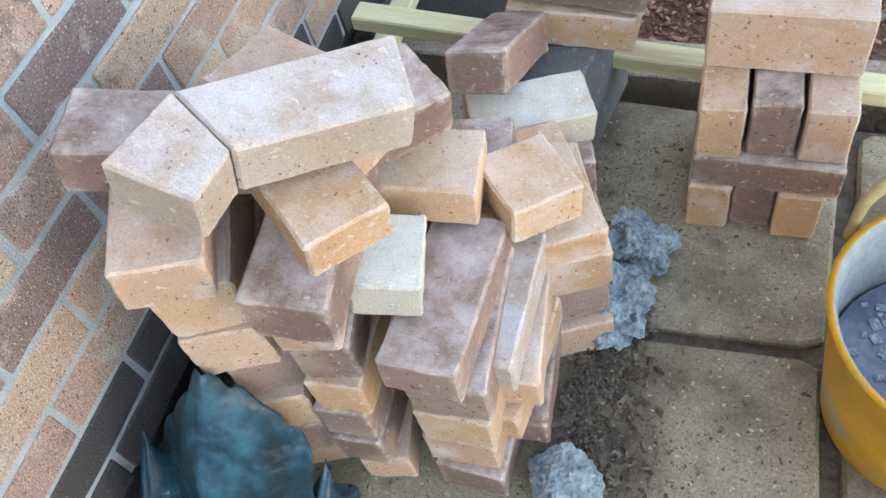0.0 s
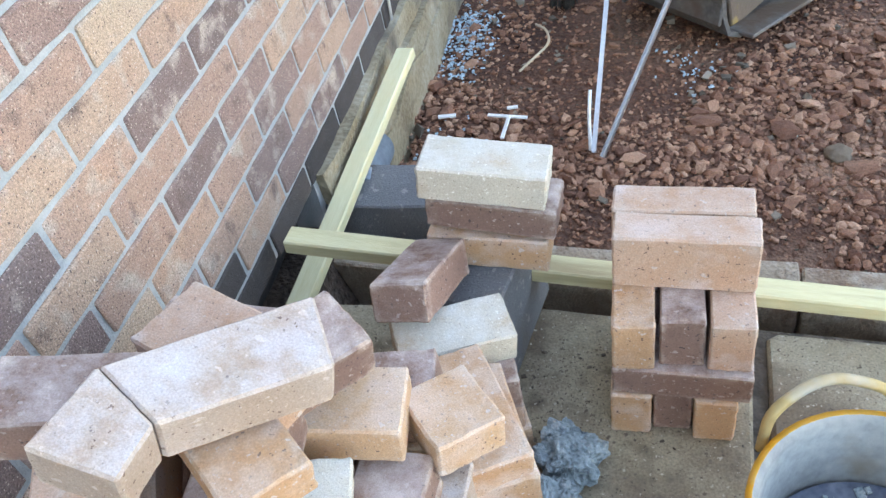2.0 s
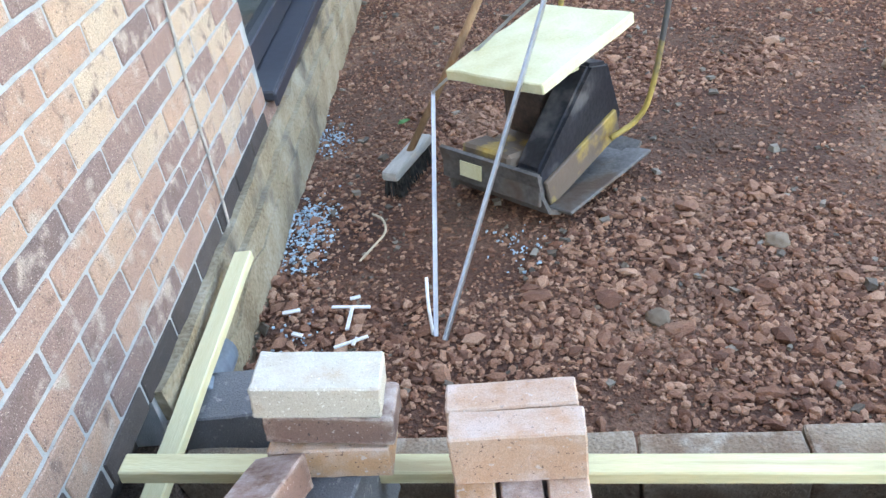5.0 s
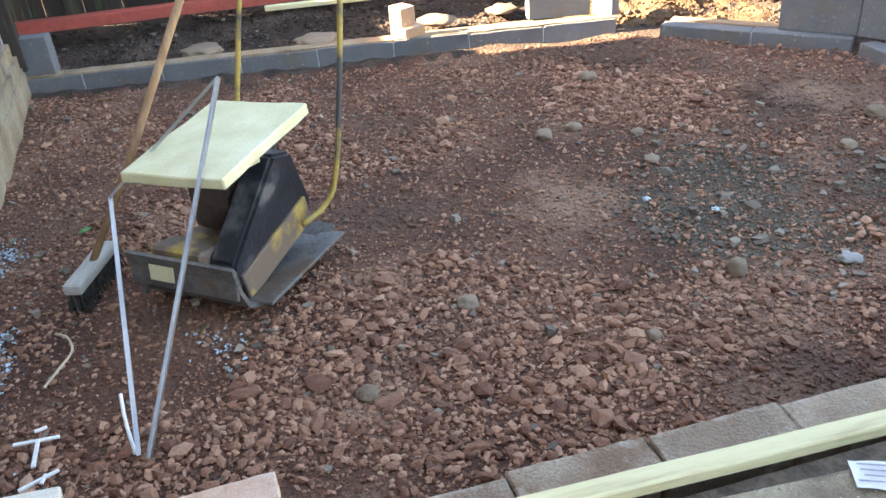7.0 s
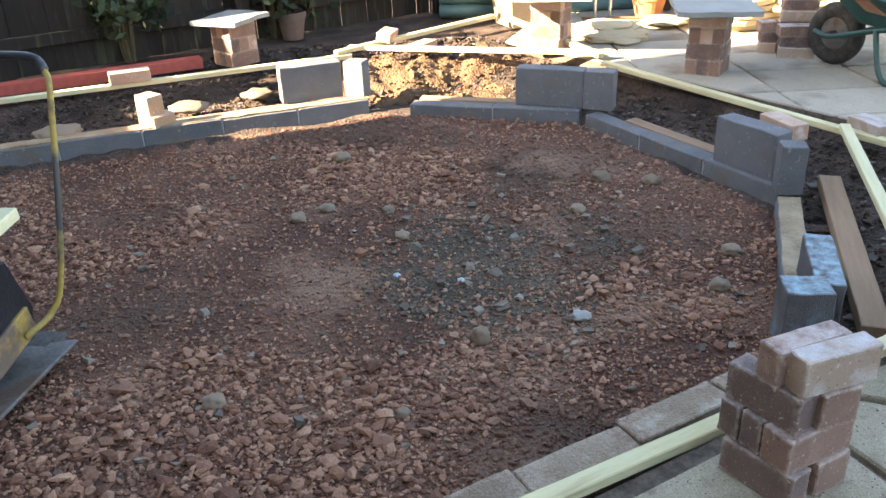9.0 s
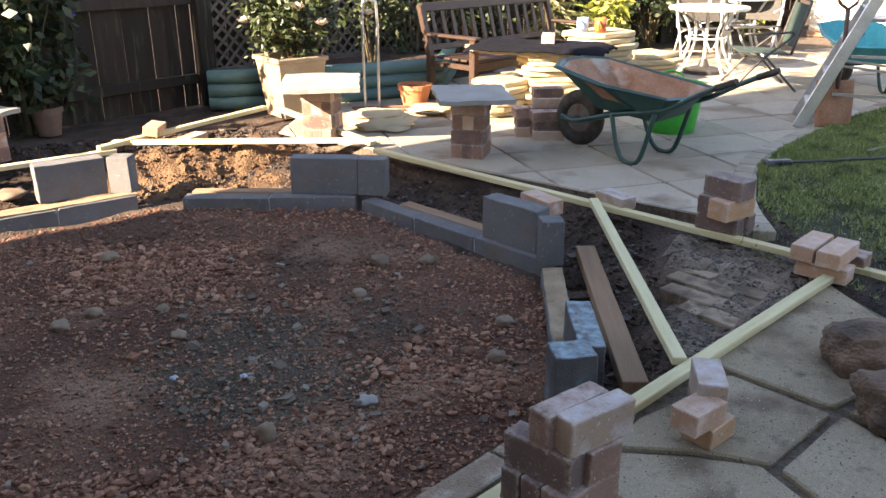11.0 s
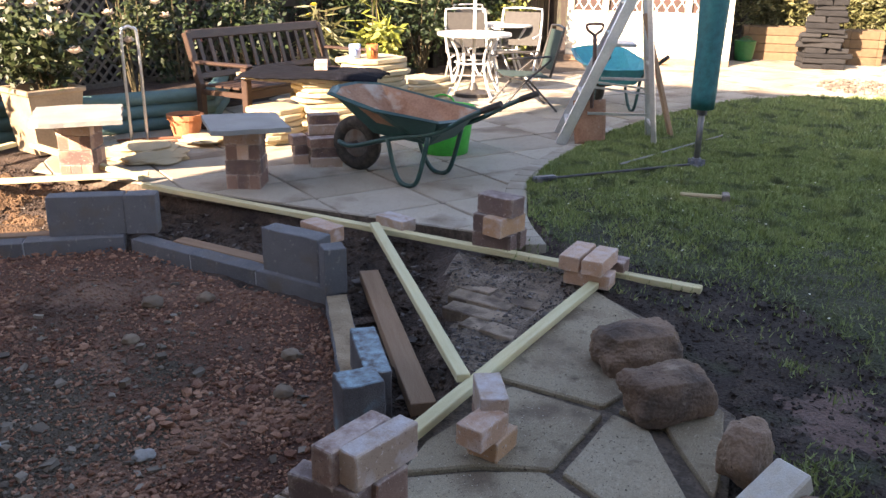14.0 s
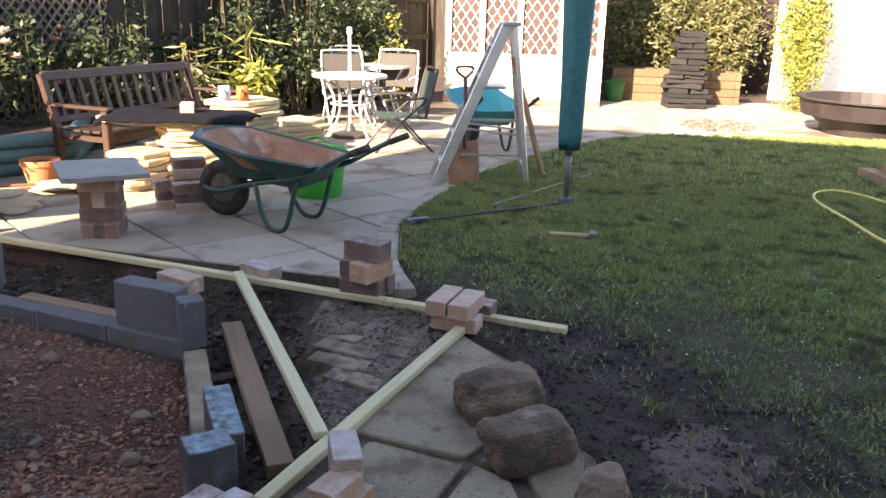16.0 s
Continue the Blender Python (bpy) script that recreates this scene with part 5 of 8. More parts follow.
rubble("soil_clods", scatter(8000, lambda x, y: min(0.045, rs.lognormal(-4.9, 0.6)), lambda x, y: 1.0, 0.3, TRENCH, ground_height, (-0.2, 4.7, 0.9, 6.1)), M_soil, 42, "dark clods and stones in the dug trench", "soil")
M_trenchstone = surface("dirty_stone", [(0.1, (0.05, 0.042, 0.036)), (0.6, (0.13, 0.11, 0.095)), (0.95, (0.3, 0.27, 0.24))], scale=30, fine=200, bump=0.6, island=True)
rubble("soil_lumps", scatter(1100, lambda x, y: min(0.04, rs.lognormal(-4.1, 0.4)), lambda x, y: 1.0, 0.15, TRENCH, ground_height, (2.8, 4.7, 0.9, 6.1)), M_soil, 44, "lumps of dark dug soil in the trench", "soil")
rubble("trench_stones", scatter(2000, lambda x, y: min(0.032, rs.lognormal(-4.8, 0.55)), lambda x, y: 1.0, 0.4, TRENCH, ground_height, (-0.2, 4.7, 0.9, 6.1)), M_trenchstone, 43, "grey stones lying in the trench", "stones")
rubble("path_grit", [(x, y, ground_height(x, y) + 0.002, min(0.014, rs.lognormal(-5.4, 0.5))) for x, y in ((rs.uniform(3.1, 4.45), rs.uniform(0.75, 1.5)) for _ in range(3500)) if inside(x, y, TRODDEN)], M_trenchstone, 46, "grey grit on the trodden dirt", "stones")
M_orange_soil = surface("orange_subsoil", [(0.2, (0.075, 0.04, 0.02)), (0.8, (0.2, 0.118, 0.06))], scale=9, fine=70, bump=1.0, bump_dist=0.02)


def bank_height(x, y):
    """The dug subsoil heaped between the block corner and the battens."""
    q = 0.17 * math.exp(-((x - 3.95) ** 2 / 0.1 + (y - 4.62) ** 2 / 0.05)) + 0.14 * math.exp(-((x - 4.3) ** 2 / 0.03 + (y - 4.45) ** 2 / 0.04)) + 0.11 * math.exp(-((x - 3.45) ** 2 / 0.06 + (y - 4.78) ** 2 / 0.03))
    side = (x - 3.3) * 0.79 + (y - 4.17) * 0.61      # how far behind the course
    n = noise.noise(Vector((x * 4, y * 4, 2))) * 0.08 + noise.noise(Vector((x * 12, y * 12, 6))) * 0.035 + noise.noise(Vector((x * 34, y * 34, 1))) * 0.012
    rim = min(1.0, max(0.0, (side - 0.1) / 0.12)) * min(1.0, max(0.0, (4.62 - x) / 0.1)) * min(1.0, max(0.0, (5.17 - y) / 0.1)) * min(1.0, max(0.0, (x - 3.0) / 0.15))
    return -0.24 + (0.07 + q * (1 + 4 * n) + n) * rim


def soil_bank():
    bm = bmesh.new()
    xs, ys = [3.0 + 0.02 * i for i in range(82)], [3.95 + 0.02 * i for i in range(62)]
    g = [[bm.verts.new((x, y, bank_height(x, y))) for y in ys] for x in xs]
    for i in range(len(xs) - 1):
        for j in range(len(ys) - 1):
            bm.faces.new((g[i][j], g[i + 1][j], g[i + 1][j + 1], g[i][j + 1]))
    tagged(part("soil_mound", bm, M_orange_soil, smooth=True), "bank of sunlit orange subsoil dug out at the corner", "soil mound")
    rr = np.random.default_rng(77)
    spots = [(x, y, bank_height(x, y) + 0.004, min(0.035, rr.lognormal(-4.7, 0.6))) for x, y in zip(rr.uniform(3.1, 4.55, 1800), rr.uniform(4.1, 5.1, 1800)) if (x - 3.3) * 0.79 + (y - 4.17) * 0.61 > 0.2]
    rubble("subsoil_crumbs", spots, M_orange_soil, 47, "crumbled orange subsoil on the bank", "soil")


soil_bank()
for i, (x, y, l) in enumerate(((1.55, 5.0, 0.26), (2.3, 4.96, 0.24), (2.75, 4.95, 0.2), (0.9, 5.2, 0.25))):
    s = lump(x, y, -0.1, l / 2, 3.3 + i, "flat broken stone lying in the fence side trench", M_cobble, 0.22, "flat_stone", "stone", 0.35, 3)


M_sett = surface("dirty_sett", [(0.2, (0.2, 0.145, 0.095)), (0.8, (0.42, 0.325, 0.235))], scale=8, fine=90, bump=0.9, by_object=0.3, patch=(0.12, 0.085, 0.06), patch_scale=7, patch_cut=0.48, bump_dist=0.008)
# dirty setts left half buried at the trench end
for i in range(4):
    for j in range(6):
        if (i, j) in ((3, 0), (3, 1), (2, 0), (0, 5)):
            continue
        ob = part("paving_brick", block_mesh(0.2, 0.097, 0.09, i * 5 + j), M_sett)
        place(ob, 3.56 + 0.103 * j + 0.03 * i, 0.985 - 0.02 * j + 0.1 * i + 0.05 * (j % 2), -0.094 - 0.006 * ((i + 2 * j) % 3), 78 + (i * 3 + j) % 5, 2 - (i + j) % 3, (i + j) % 4 - 1)
        tagged(ob, "dirty paving brick half buried in the soil", "paving brick", "half-buried paving bricks")


# ---- plate compactor under a foam board ----
M_yellowsteel = surface("worn_yellow_paint", [(0.3, (0.36, 0.24, 0.06)), (0.8, (0.55, 0.39, 0.12))], scale=9, fine=80, bump=0.5, rough=0.7, patch=(0.16, 0.115, 0.085), patch_scale=11, patch_cut=0.36)
M_black = surface("black_paint", [(0.3, (0.012, 0.014, 0.02)), (0.8, (0.04, 0.045, 0.055))], scale=9, fine=70, bump=0.3, rough=0.4, patch=(0.13, 0.125, 0.125), patch_scale=9, patch_cut=0.5)
M_steel = surface("muddy_steel", [(0.3, (0.1, 0.094, 0.088)), (0.8, (0.23, 0.215, 0.2))], scale=7, fine=80, bump=0.5, rough=0.6, metal=0.3, patch=(0.13, 0.09, 0.065), patch_scale=7, patch_cut=0.53)
M_engine = surface("oily_engine", [(0.3, (0.03, 0.02, 0.017)), (0.8, (0.11, 0.07, 0.055))], scale=14, bump=0.6, rough=0.55)
M_foam = surface("insulation_board", [(0.3, (0.62, 0.58, 0.34)), (0.8, (0.74, 0.72, 0.5))], scale=9, fine=120, bump=0.3)


M_handlepaint = surface("handle_paint", [(0.3, (0.36, 0.25, 0.06)), (0.8, (0.52, 0.37, 0.09))], scale=14, fine=90, bump=0.4, rough=0.6, patch=(0.07, 0.065, 0.06), patch_scale=8, patch_cut=0.46)


def compactor():
    c = thing("plate_compactor", pose(0.675, 2.665, -0.145, 0, 0, -45), "muddy yellow and black plate compactor on the hardcore", "plate compactor")
    bm = bmesh.new()      # base plate, turned up at the front
    prof = [(-0.29, 0.19), (-0.275, 0.1), (-0.25, 0.04), (-0.2, 0.012), (0.22, 0.012), (0.27, 0.04)]
    rows = [[bm.verts.new((sx * w, y, z + dz)) for sx, dz in ((-1, 0), (1, 0))] for y, z, w in [(p[0], p[1], 0.2) for p in prof] for dz in (0,)]
    for A, B in zip(rows, rows[1:]):
        bm.faces.new((A[0], A[1], B[1], B[0]))
    pl = part("base_plate", bm, M_steel, c, "mud-caked steel plate")
    md = pl.modifiers.new("thickness", "SOLIDIFY")
    md.thickness, md.offset = 0.014, 0
    part("side_wing", boxes((0.09, 0.46, 0.012, pose(0.205, 0.02, 0.024, 0, -5, 0), 0.003)), M_steel, c, "flat muddy edge of the plate")
    part("guard", boxes((0.4, 0.012, 0.1, pose(0, -0.285, 0.13, -8, 0, 0), 0.004), (0.012, 0.3, 0.05, pose(-0.185, -0.13, 0.05), 0.003)), M_steel, c)
    part("deck", boxes((0.26, 0.36, 0.05, pose(-0.03, 0.0, 0.11), 0.012), (0.2, 0.12, 0.05, pose(-0.05, -0.19, 0.155, -12, 0, 0), 0.01)), M_yellowsteel, c, "chipped yellow deck")
    bm = bmesh.new()      # the belt cover: a wedge rising to the back
    pts = [(-0.24, 0.06), (0.2, 0.06), (0.235, 0.16), (0.17, 0.36), (0.07, 0.39), (-0.22, 0.15)]
    lo = [bm.verts.new((0.045, y, z)) for y, z in pts]
    hi = [bm.verts.new((0.145, y, z)) for y, z in pts]
    bm.faces.new(lo)
    bm.faces.new(hi[::-1])
    for i in range(len(pts)):
        j = (i + 1) % len(pts)
        bm.faces.new((lo[i], lo[j], hi[j], hi[i]))
    bmesh.ops.recalc_face_normals(bm, faces=bm.faces)
    bmesh.ops.bevel(bm, geom=list(bm.edges), offset=0.012, segments=2, affect="EDGES")
    part("belt_cover", bm, M_black, c, "scratched black belt cover")
    part("cover_skirt", boxes((0.016, 0.4, 0.1, pose(0.15, 0.0, 0.1, 12, 0, 0), 0.004)), M_yellowsteel, c, "worn yellow skirt")
    bm = boxes((0.16, 0.22, 0.22, pose(-0.05, 0.06, 0.26), 0.03, 2), (0.13, 0.15, 0.14, pose(-0.04, 0.06, 0.4), 0.025, 2), (0.12, 0.1, 0.12, pose(-0.02, 0.2, 0.34), 0.02, 2))
    cyl(bm, 0.05, 0.05, (-0.16, 0.02, 0.3), (-0.16, 0.16, 0.3), 14)
    part("engine", bm, M_engine, c, "rusty brown engine")
    part("label_plate", boxes((0.09, 0.004, 0.05, pose(-0.07, -0.297, 0.135, -8, 0, 0))), M_foam, c, "dirty pale label")
    for k, s in enumerate((-1, 1)):
        bm = bmesh.new()
        tube(bm, smooth_line([(0.19 * s, 0.1, 0.13), (0.205 * s + 0.02, 0.19, 0.16), (0.205 * s + 0.05, 0.23, 0.24), (0.2 * s + 0.066, 0.295, 0.45), (0.19 * s + 0.066, 0.415, 0.8), (0.17 * s + 0.066, 0.445, 0.86)], 5), 0.0095, 8)
        part("handle_arm", bm, M_handlepaint, c, "yellow handle tube with worn black bands", smooth=True)
    bm = bmesh.new()
    tube(bm, smooth_line([(-0.104, 0.445, 0.86), (-0.064, 0.46, 0.895), (0.066, 0.465, 0.9), (0.196, 0.46, 0.895), (0.236, 0.445, 0.86)], 5), 0.014, 8)
    part("handle_bar", bm, M_black, c, smooth=True)
    bm = bmesh.new()
    box(bm, 0.355, 0.47, 0.035, None, 0.004)
    bmesh.ops.subdivide_edges(bm, edges=list(bm.edges), cuts=5, use_grid_fill=True)
    roughen(bm, 0.005, 12)
    f = part("insulation_board", bm, M_foam)
    place(f, 0.668, 2.545, 0.352, -44, 5, -3)
    tagged(f, "pale yellow foam insulation board lying on the compactor", "insulation board")
    bm = bmesh.new()
    box(bm, 0.13, 0.08, 0.045, None, 0.004)
    roughen(bm, 0.008, 20)
    f = part("foam_offcut", bm, M_foam)
    place(f, 0.7, 2.5, 0.313, -60)
    tagged(f, "crumbling foam offcut under the insulation board", "foam offcut")


compactor()

# ---- bent aluminium strip, broom, plastic spacers, twine ----
M_alu = surface("aluminium", [(0.3, (0.5, 0.52, 0.54)), (0.8, (0.7, 0.71, 0.72))], scale=5, fine=70, bump=0.05, rough=0.35, metal=0.9)


def strip(name, pts, w, t, material, label, cat):
    """A thin channel folded from point to point: one bar for each length."""
    s = thing(name, pose(*pts[0]), label, cat)
    for a, b in zip(pts, pts[1:]):
        a, b = Vector(a) - Vector(pts[0]), Vector(b) - Vector(pts[0])
        d = b - a
        m = Matrix.Translation((a + b) / 2) @ d.to_track_quat("X", "Z").to_matrix().to_4x4()
        bm = bmesh.new()
        h = 0.009
        sec = [(-w / 2, h), (-w / 2, 0), (w / 2, 0), (w / 2, h), (w / 2 - t, h), (w / 2 - t, t), (-w / 2 + t, t), (-w / 2 + t, h)]
        ends = [[bm.verts.new(m @ Vector((x, y, z))) for y, z in sec] for x in (-d.length / 2, d.length / 2)]
        for i in range(8):
            j = (i + 1) % 8
            bm.faces.new((ends[0][i], ends[0][j], ends[1][j], ends[1][i]))
        bm.faces.new(ends[0][::-1])
        bm.faces.new(ends[1])
        bmesh.ops.recalc_face_normals(bm, faces=bm.faces)
        part("bar", bm, material, s)
    return s


strip("metal_strip", [(0.293, 1.83, -0.12), (0.7, 2.47, 0.56), (0.33, 2.66, 0.2), (0.27, 1.85, -0.12)], 0.012, 0.002, M_alu, "folded aluminium channel propped against the compactor", "metal strip")
M_broomwood = surface("broom_wood", [(0.3, (0.3, 0.17, 0.09)), (0.8, (0.45, 0.28, 0.16))], scale=4, fine=30, stretch=(12, 12, 1.5), bump=0.2)
M_bristle = surface("bristles", [(0.3, (0.02, 0.018, 0.016)), (0.8, (0.08, 0.07, 0.06))], scale=40, bump=0.8)
M_greywood = surface("grey_wood", [(0.3, (0.36, 0.34, 0.3)), (0.8, (0.52, 0.49, 0.43))], scale=4, fine=30, stretch=(2, 12, 12), bump=0.3)


def broom():
    b = thing("broom", pose(0.205, 2.765, -0.15, 0, 0, 64), "wooden yard broom leaning with its head on the stones", "broom")
    bm = bmesh.new()
    box(bm, 0.29, 0.06, 0.035, pose(0, 0, 0.085), 0.01, 2)
    part("head", bm, M_greywood, b, "weathered grey broom head")
    rng = random.Random(4)
    bm = bmesh.new()
    for i in range(260):
        x, y = rng.uniform(-0.135, 0.135), rng.uniform(-0.025, 0.025)
        cyl(bm, 0.003, 0.002, (x, y, 0.07), (x * 1.05, y * 1.4 + rng.uniform(-0.006, 0.006), 0.0), 3, False)
    part("bristles", bm, M_bristle, b, "dark worn bristles")
    inv = b.matrix_world.inverted()
    bm = bmesh.new()
    tube(bm, [inv @ Vector((0.21, 2.78, -0.06)), inv @ Vector((0.43, 2.775, 0.3)), inv @ Vector((0.78, 2.77, 0.92))], 0.0125, 10)
    part("handle", bm, M_broomwood, b, "brown round handle", smooth=True)


broom()
M_white = plain("white_plastic", (0.78, 0.78, 0.76), rough=0.5)
for a, b_, w in (((-0.02, 2.03), (0.09, 2.01), 0.01), ((0.04, 2.02), (0.03, 1.92), 0.01), ((-0.16, 2.03), (-0.11, 2.035), 0.012), ((0.09, 1.88), (0.0, 1.85), 0.01), ((-0.12, 1.93), (-0.09, 1.915), 0.012), ((0.03, 2.06), (0.06, 2.065), 0.01), ((0.05, 1.85), (0.06, 1.88), 0.008)):
    d = Vector(b_) - Vector(a)
    ob = part("plastic_spacer", boxes((d.length, w, 0.006, pose(0, 0, 0), 0.001)), M_white)
    m = (Vector(a) + Vector(b_)) / 2
    place(ob, m.x, m.y, bed_height(m.x, m.y) + 0.024, math.degrees(math.atan2(d.y, d.x)), 6)
    tagged(ob, "thin white plastic strip dropped on the stones", "plastic strip", "white plastic strips")
bm = bmesh.new()
tube(bm, smooth_line([(0.262, 1.86, -0.12), (0.26, 1.9, -0.05), (0.263, 1.95, 0.0)], 4), 0.005, 6)
tagged(part("plastic_strip", bm, M_white), "white plastic strip stuck to the aluminium channel's foot", "plastic strip", "white plastic strips")
M_greenleaf = plain("fresh_leaf", (0.06, 0.2, 0.05), rough=0.6)
bm = bmesh.new()
bm.faces.new([bm.verts.new(p) for p in ((0, 0, 0), (0.02, 0.016, 0.006), (0.05, 0.01, 0.004), (0.06, 0, 0), (0.05, -0.012, 0.006), (0.02, -0.016, 0.004))])
ob = part("leaf", bm, M_greenleaf)
ob.modifiers.new("thickness", "SOLIDIFY").thickness = 0.001
place(ob, 0.15, 3.23, bed_height(0.15, 3.23) + 0.02, 30)
tagged(ob, "single green leaf lying on the red stones", "leaf")
M_twine = plain("twine", (0.5, 0.4, 0.28), rough=0.9)
bm = bmesh.new()
tube(bm, smooth_line([(0.05, 2.24, -0.118), (0.09, 2.3, -0.112), (0.125, 2.38, -0.116), (0.115, 2.45, -0.112), (0.08, 2.5, -0.118)], 5), 0.004, 6)
tagged(part("twine", bm, M_twine), "curled length of pale twine on the stones", "twine")


# ---- bricks of the house wall ----
M_lowbrick = surface("dark_low_brick", [(0.2, (0.03, 0.026, 0.026)), (0.8, (0.1, 0.08, 0.072))], by_object=0.4, scale=14, fine=330, bump=1.0, bump_dist=0.0035, grain=0.3, grain_scale=420.0, speck=[((0.2, 0.17, 0.15), 0.7)], speck_cut=0.67)


def wall_bricks():
    th, hh = 0.05, PITCH - 0.0105
    protos = [bpy.data.meshes.new("brick") for _ in range(6)]
    for k, me in enumerate(protos):
        L = (MODULE - 0.0105) if k < 5 else (MODULE / 2 - 0.0105)
        bm = bmesh.new()
        box(bm, th, L, hh, None, 0.0025)
        bmesh.ops.subdivide_edges(bm, edges=[e for e in bm.edges if abs((e.verts[0].co - e.verts[1].co).y) > 0.05], cuts=4, use_grid_fill=True)
        roughen(bm, 0.0022, 30.0, k * 5.3)
        bm.to_mesh(me)
        bm.free()
        me.materials.append(M_wall_brick)
    dark_copies = []
    for me in protos:      # darker copies for the lowest courses, reaching higher at small y
        dark_copies.append(me.copy())
        dark_copies[-1].materials[0] = M_lowbrick
    rest = bmesh.new()
    n, rng = 0, random.Random(8)
    for c in range(-10, 32):
        z = BED_Z + PITCH * (c + 0.5)
        for i in range(-14, 24):
            y = 0.05 + MODULE * i + (0 if c % 2 else MODULE / 2) + MODULE / 2
            lo, hi = y - MODULE / 2, y + MODULE / 2
            if z < 0.13 or hi < -2.2 or lo > 4.1 or z > 2.9:
                continue
            if hi > WIN_Y0 + 0.02 and lo < WIN_Y1 - 0.02 and WIN_Z - 0.03 < z < 2.1:
                if lo < WIN_Y0 - 0.06:
                    y2, L = (lo + WIN_Y0) / 2, WIN_Y0 - lo - 0.0105
                elif hi > WIN_Y1 + 0.06:
                    y2, L = (hi + WIN_Y1) / 2, hi - WIN_Y1 - 0.0105
                else:
                    continue
                box(rest, th, L, hh, pose(-th / 2 + 0.002, y2, z), 0.0025)
                continue
            if z < 0.95 and -0.72 < y < 1.95 and n < 300:
                low = z < 0.26 and y < 0.3 or z < 0.17
                ob = new("brick", (dark_copies if low else protos)[rng.randrange(5)])
                ob.parent = house_ob
                ob.location = (-th / 2 + 0.002 + rng.uniform(-0.0015, 0.0015), y, z)
                n += 1
            else:
                box(rest, th, MODULE - 0.0105, hh, pose(-th / 2 + 0.002, y, z))
    ob = part("bricks_beyond", rest, M_wall_rest, house_ob)
    ob["kind"] = "stuff"


# ---- boulders and lawn ----
M_boulder = surface("sandstone_boulder", [(0.2, (0.12, 0.075, 0.052)), (0.5, (0.22, 0.145, 0.1)), (0.8, (0.33, 0.235, 0.17))], scale=6, fine=90, bump=0.9, rough=0.9, bump_dist=0.006, patch=(0.09, 0.065, 0.05), patch_scale=4, patch_cut=0.54, patch2=((0.36, 0.28, 0.21), 9.0, 0.6), by_object=0.2, grain=0.16, grain_scale=190.0, speck=[((0.07, 0.045, 0.032), 0.14)], speck_cut=0.68)


def boulder(x, y, size, yaw, seed, label, amount=0.22):
    bm = bmesh.new()
    bmesh.ops.create_icosphere(bm, subdivisions=6, radius=1.0)
    for v in bm.verts:
        d = v.co.normalized()
        s = max(abs(d.x), abs(d.y), abs(d.z))
        r = 0.55 + 0.45 / s * 0.72
        r *= 1 + amount * noise.noise(d * 1.3 + Vector((seed, 0, 0))) + 0.05 * noise.noise(d * 3.5 + Vector((0, seed, 0))) + 0.03 * noise.noise(d * 12 + Vector((0, 0, seed))) - 0.035 * max(0.0, noise.noise(d * 7 + Vector((seed, seed, 0))) - 0.15) + 0.012 * noise.noise(d * 30 + Vector((0, 0, seed)))
        v.co = Vector((d.x * size[0], d.y * size[1], d.z * size[2])) * r * 0.5
    lo = min(v.co.z for v in bm.verts)
    for v in bm.verts:
        v.co.z = max(v.co.z - lo - 0.012, 0)
    ob = part("boulder", bm, M_boulder, smooth=True)
    place(ob, x, y, -0.004, yaw)
    tagged(ob, label, "boulder", "boulders beside the slabs")


boulder(3.39, 0.46, (0.35, 0.22, 0.19), -52, 1.2, "rounded brown sandstone boulder on the slabs")
boulder(3.09, 0.305, (0.34, 0.21, 0.19), -48, 2.9, "blocky brown sandstone boulder on the slabs", 0.2)
boulder(2.83, 0.06, (0.165, 0.14, 0.185), -20, 4.6, "upright grey-brown boulder at the lawn edge", 0.3)
boulder(2.58, -0.12, (0.3, 0.2, 0.14), -40, 6.1, "low brown boulder at the lawn edge", 0.3)
ob = part("stone_slab", boxes((0.26, 0.1, 0.06, pose(0, 0, 0), 0.006)), M_brick["grey"])
place(ob, 2.63, 0.0, 0.06, -35, 0, -25)
tagged(ob, "pale cut stone leaning against a boulder", "slab")

M_lawn = surface("lawn_soil", [(0.2, (0.02, 0.018, 0.01)), (0.5, (0.042, 0.044, 0.021)), (0.8, (0.07, 0.082, 0.032))], scale=3.2, fine=60, bump=1.0, rough=0.95, bump_dist=0.02, grain=0.4, grain_scale=70.0)
M_grass = surface("grass_blade", [(0.08, (0.085, 0.098, 0.03)), (0.4, (0.178, 0.238, 0.073)), (0.75, (0.275, 0.335, 0.11)), (0.95, (0.48, 0.43, 0.21))], scale=3, fine=50, bump=0, island=True, rough=0.55, patch=(0.085, 0.105, 0.04), patch_scale=5.0, patch_cut=0.52, patch2=((0.29, 0.32, 0.11), 2.2, 0.56))


NEAR_RIM = [(4.45, 1.0), (4.15, 0.2), (3.9, -0.15), (3.5, -0.42), (2.85, -0.55), (2.2, -2.0)]


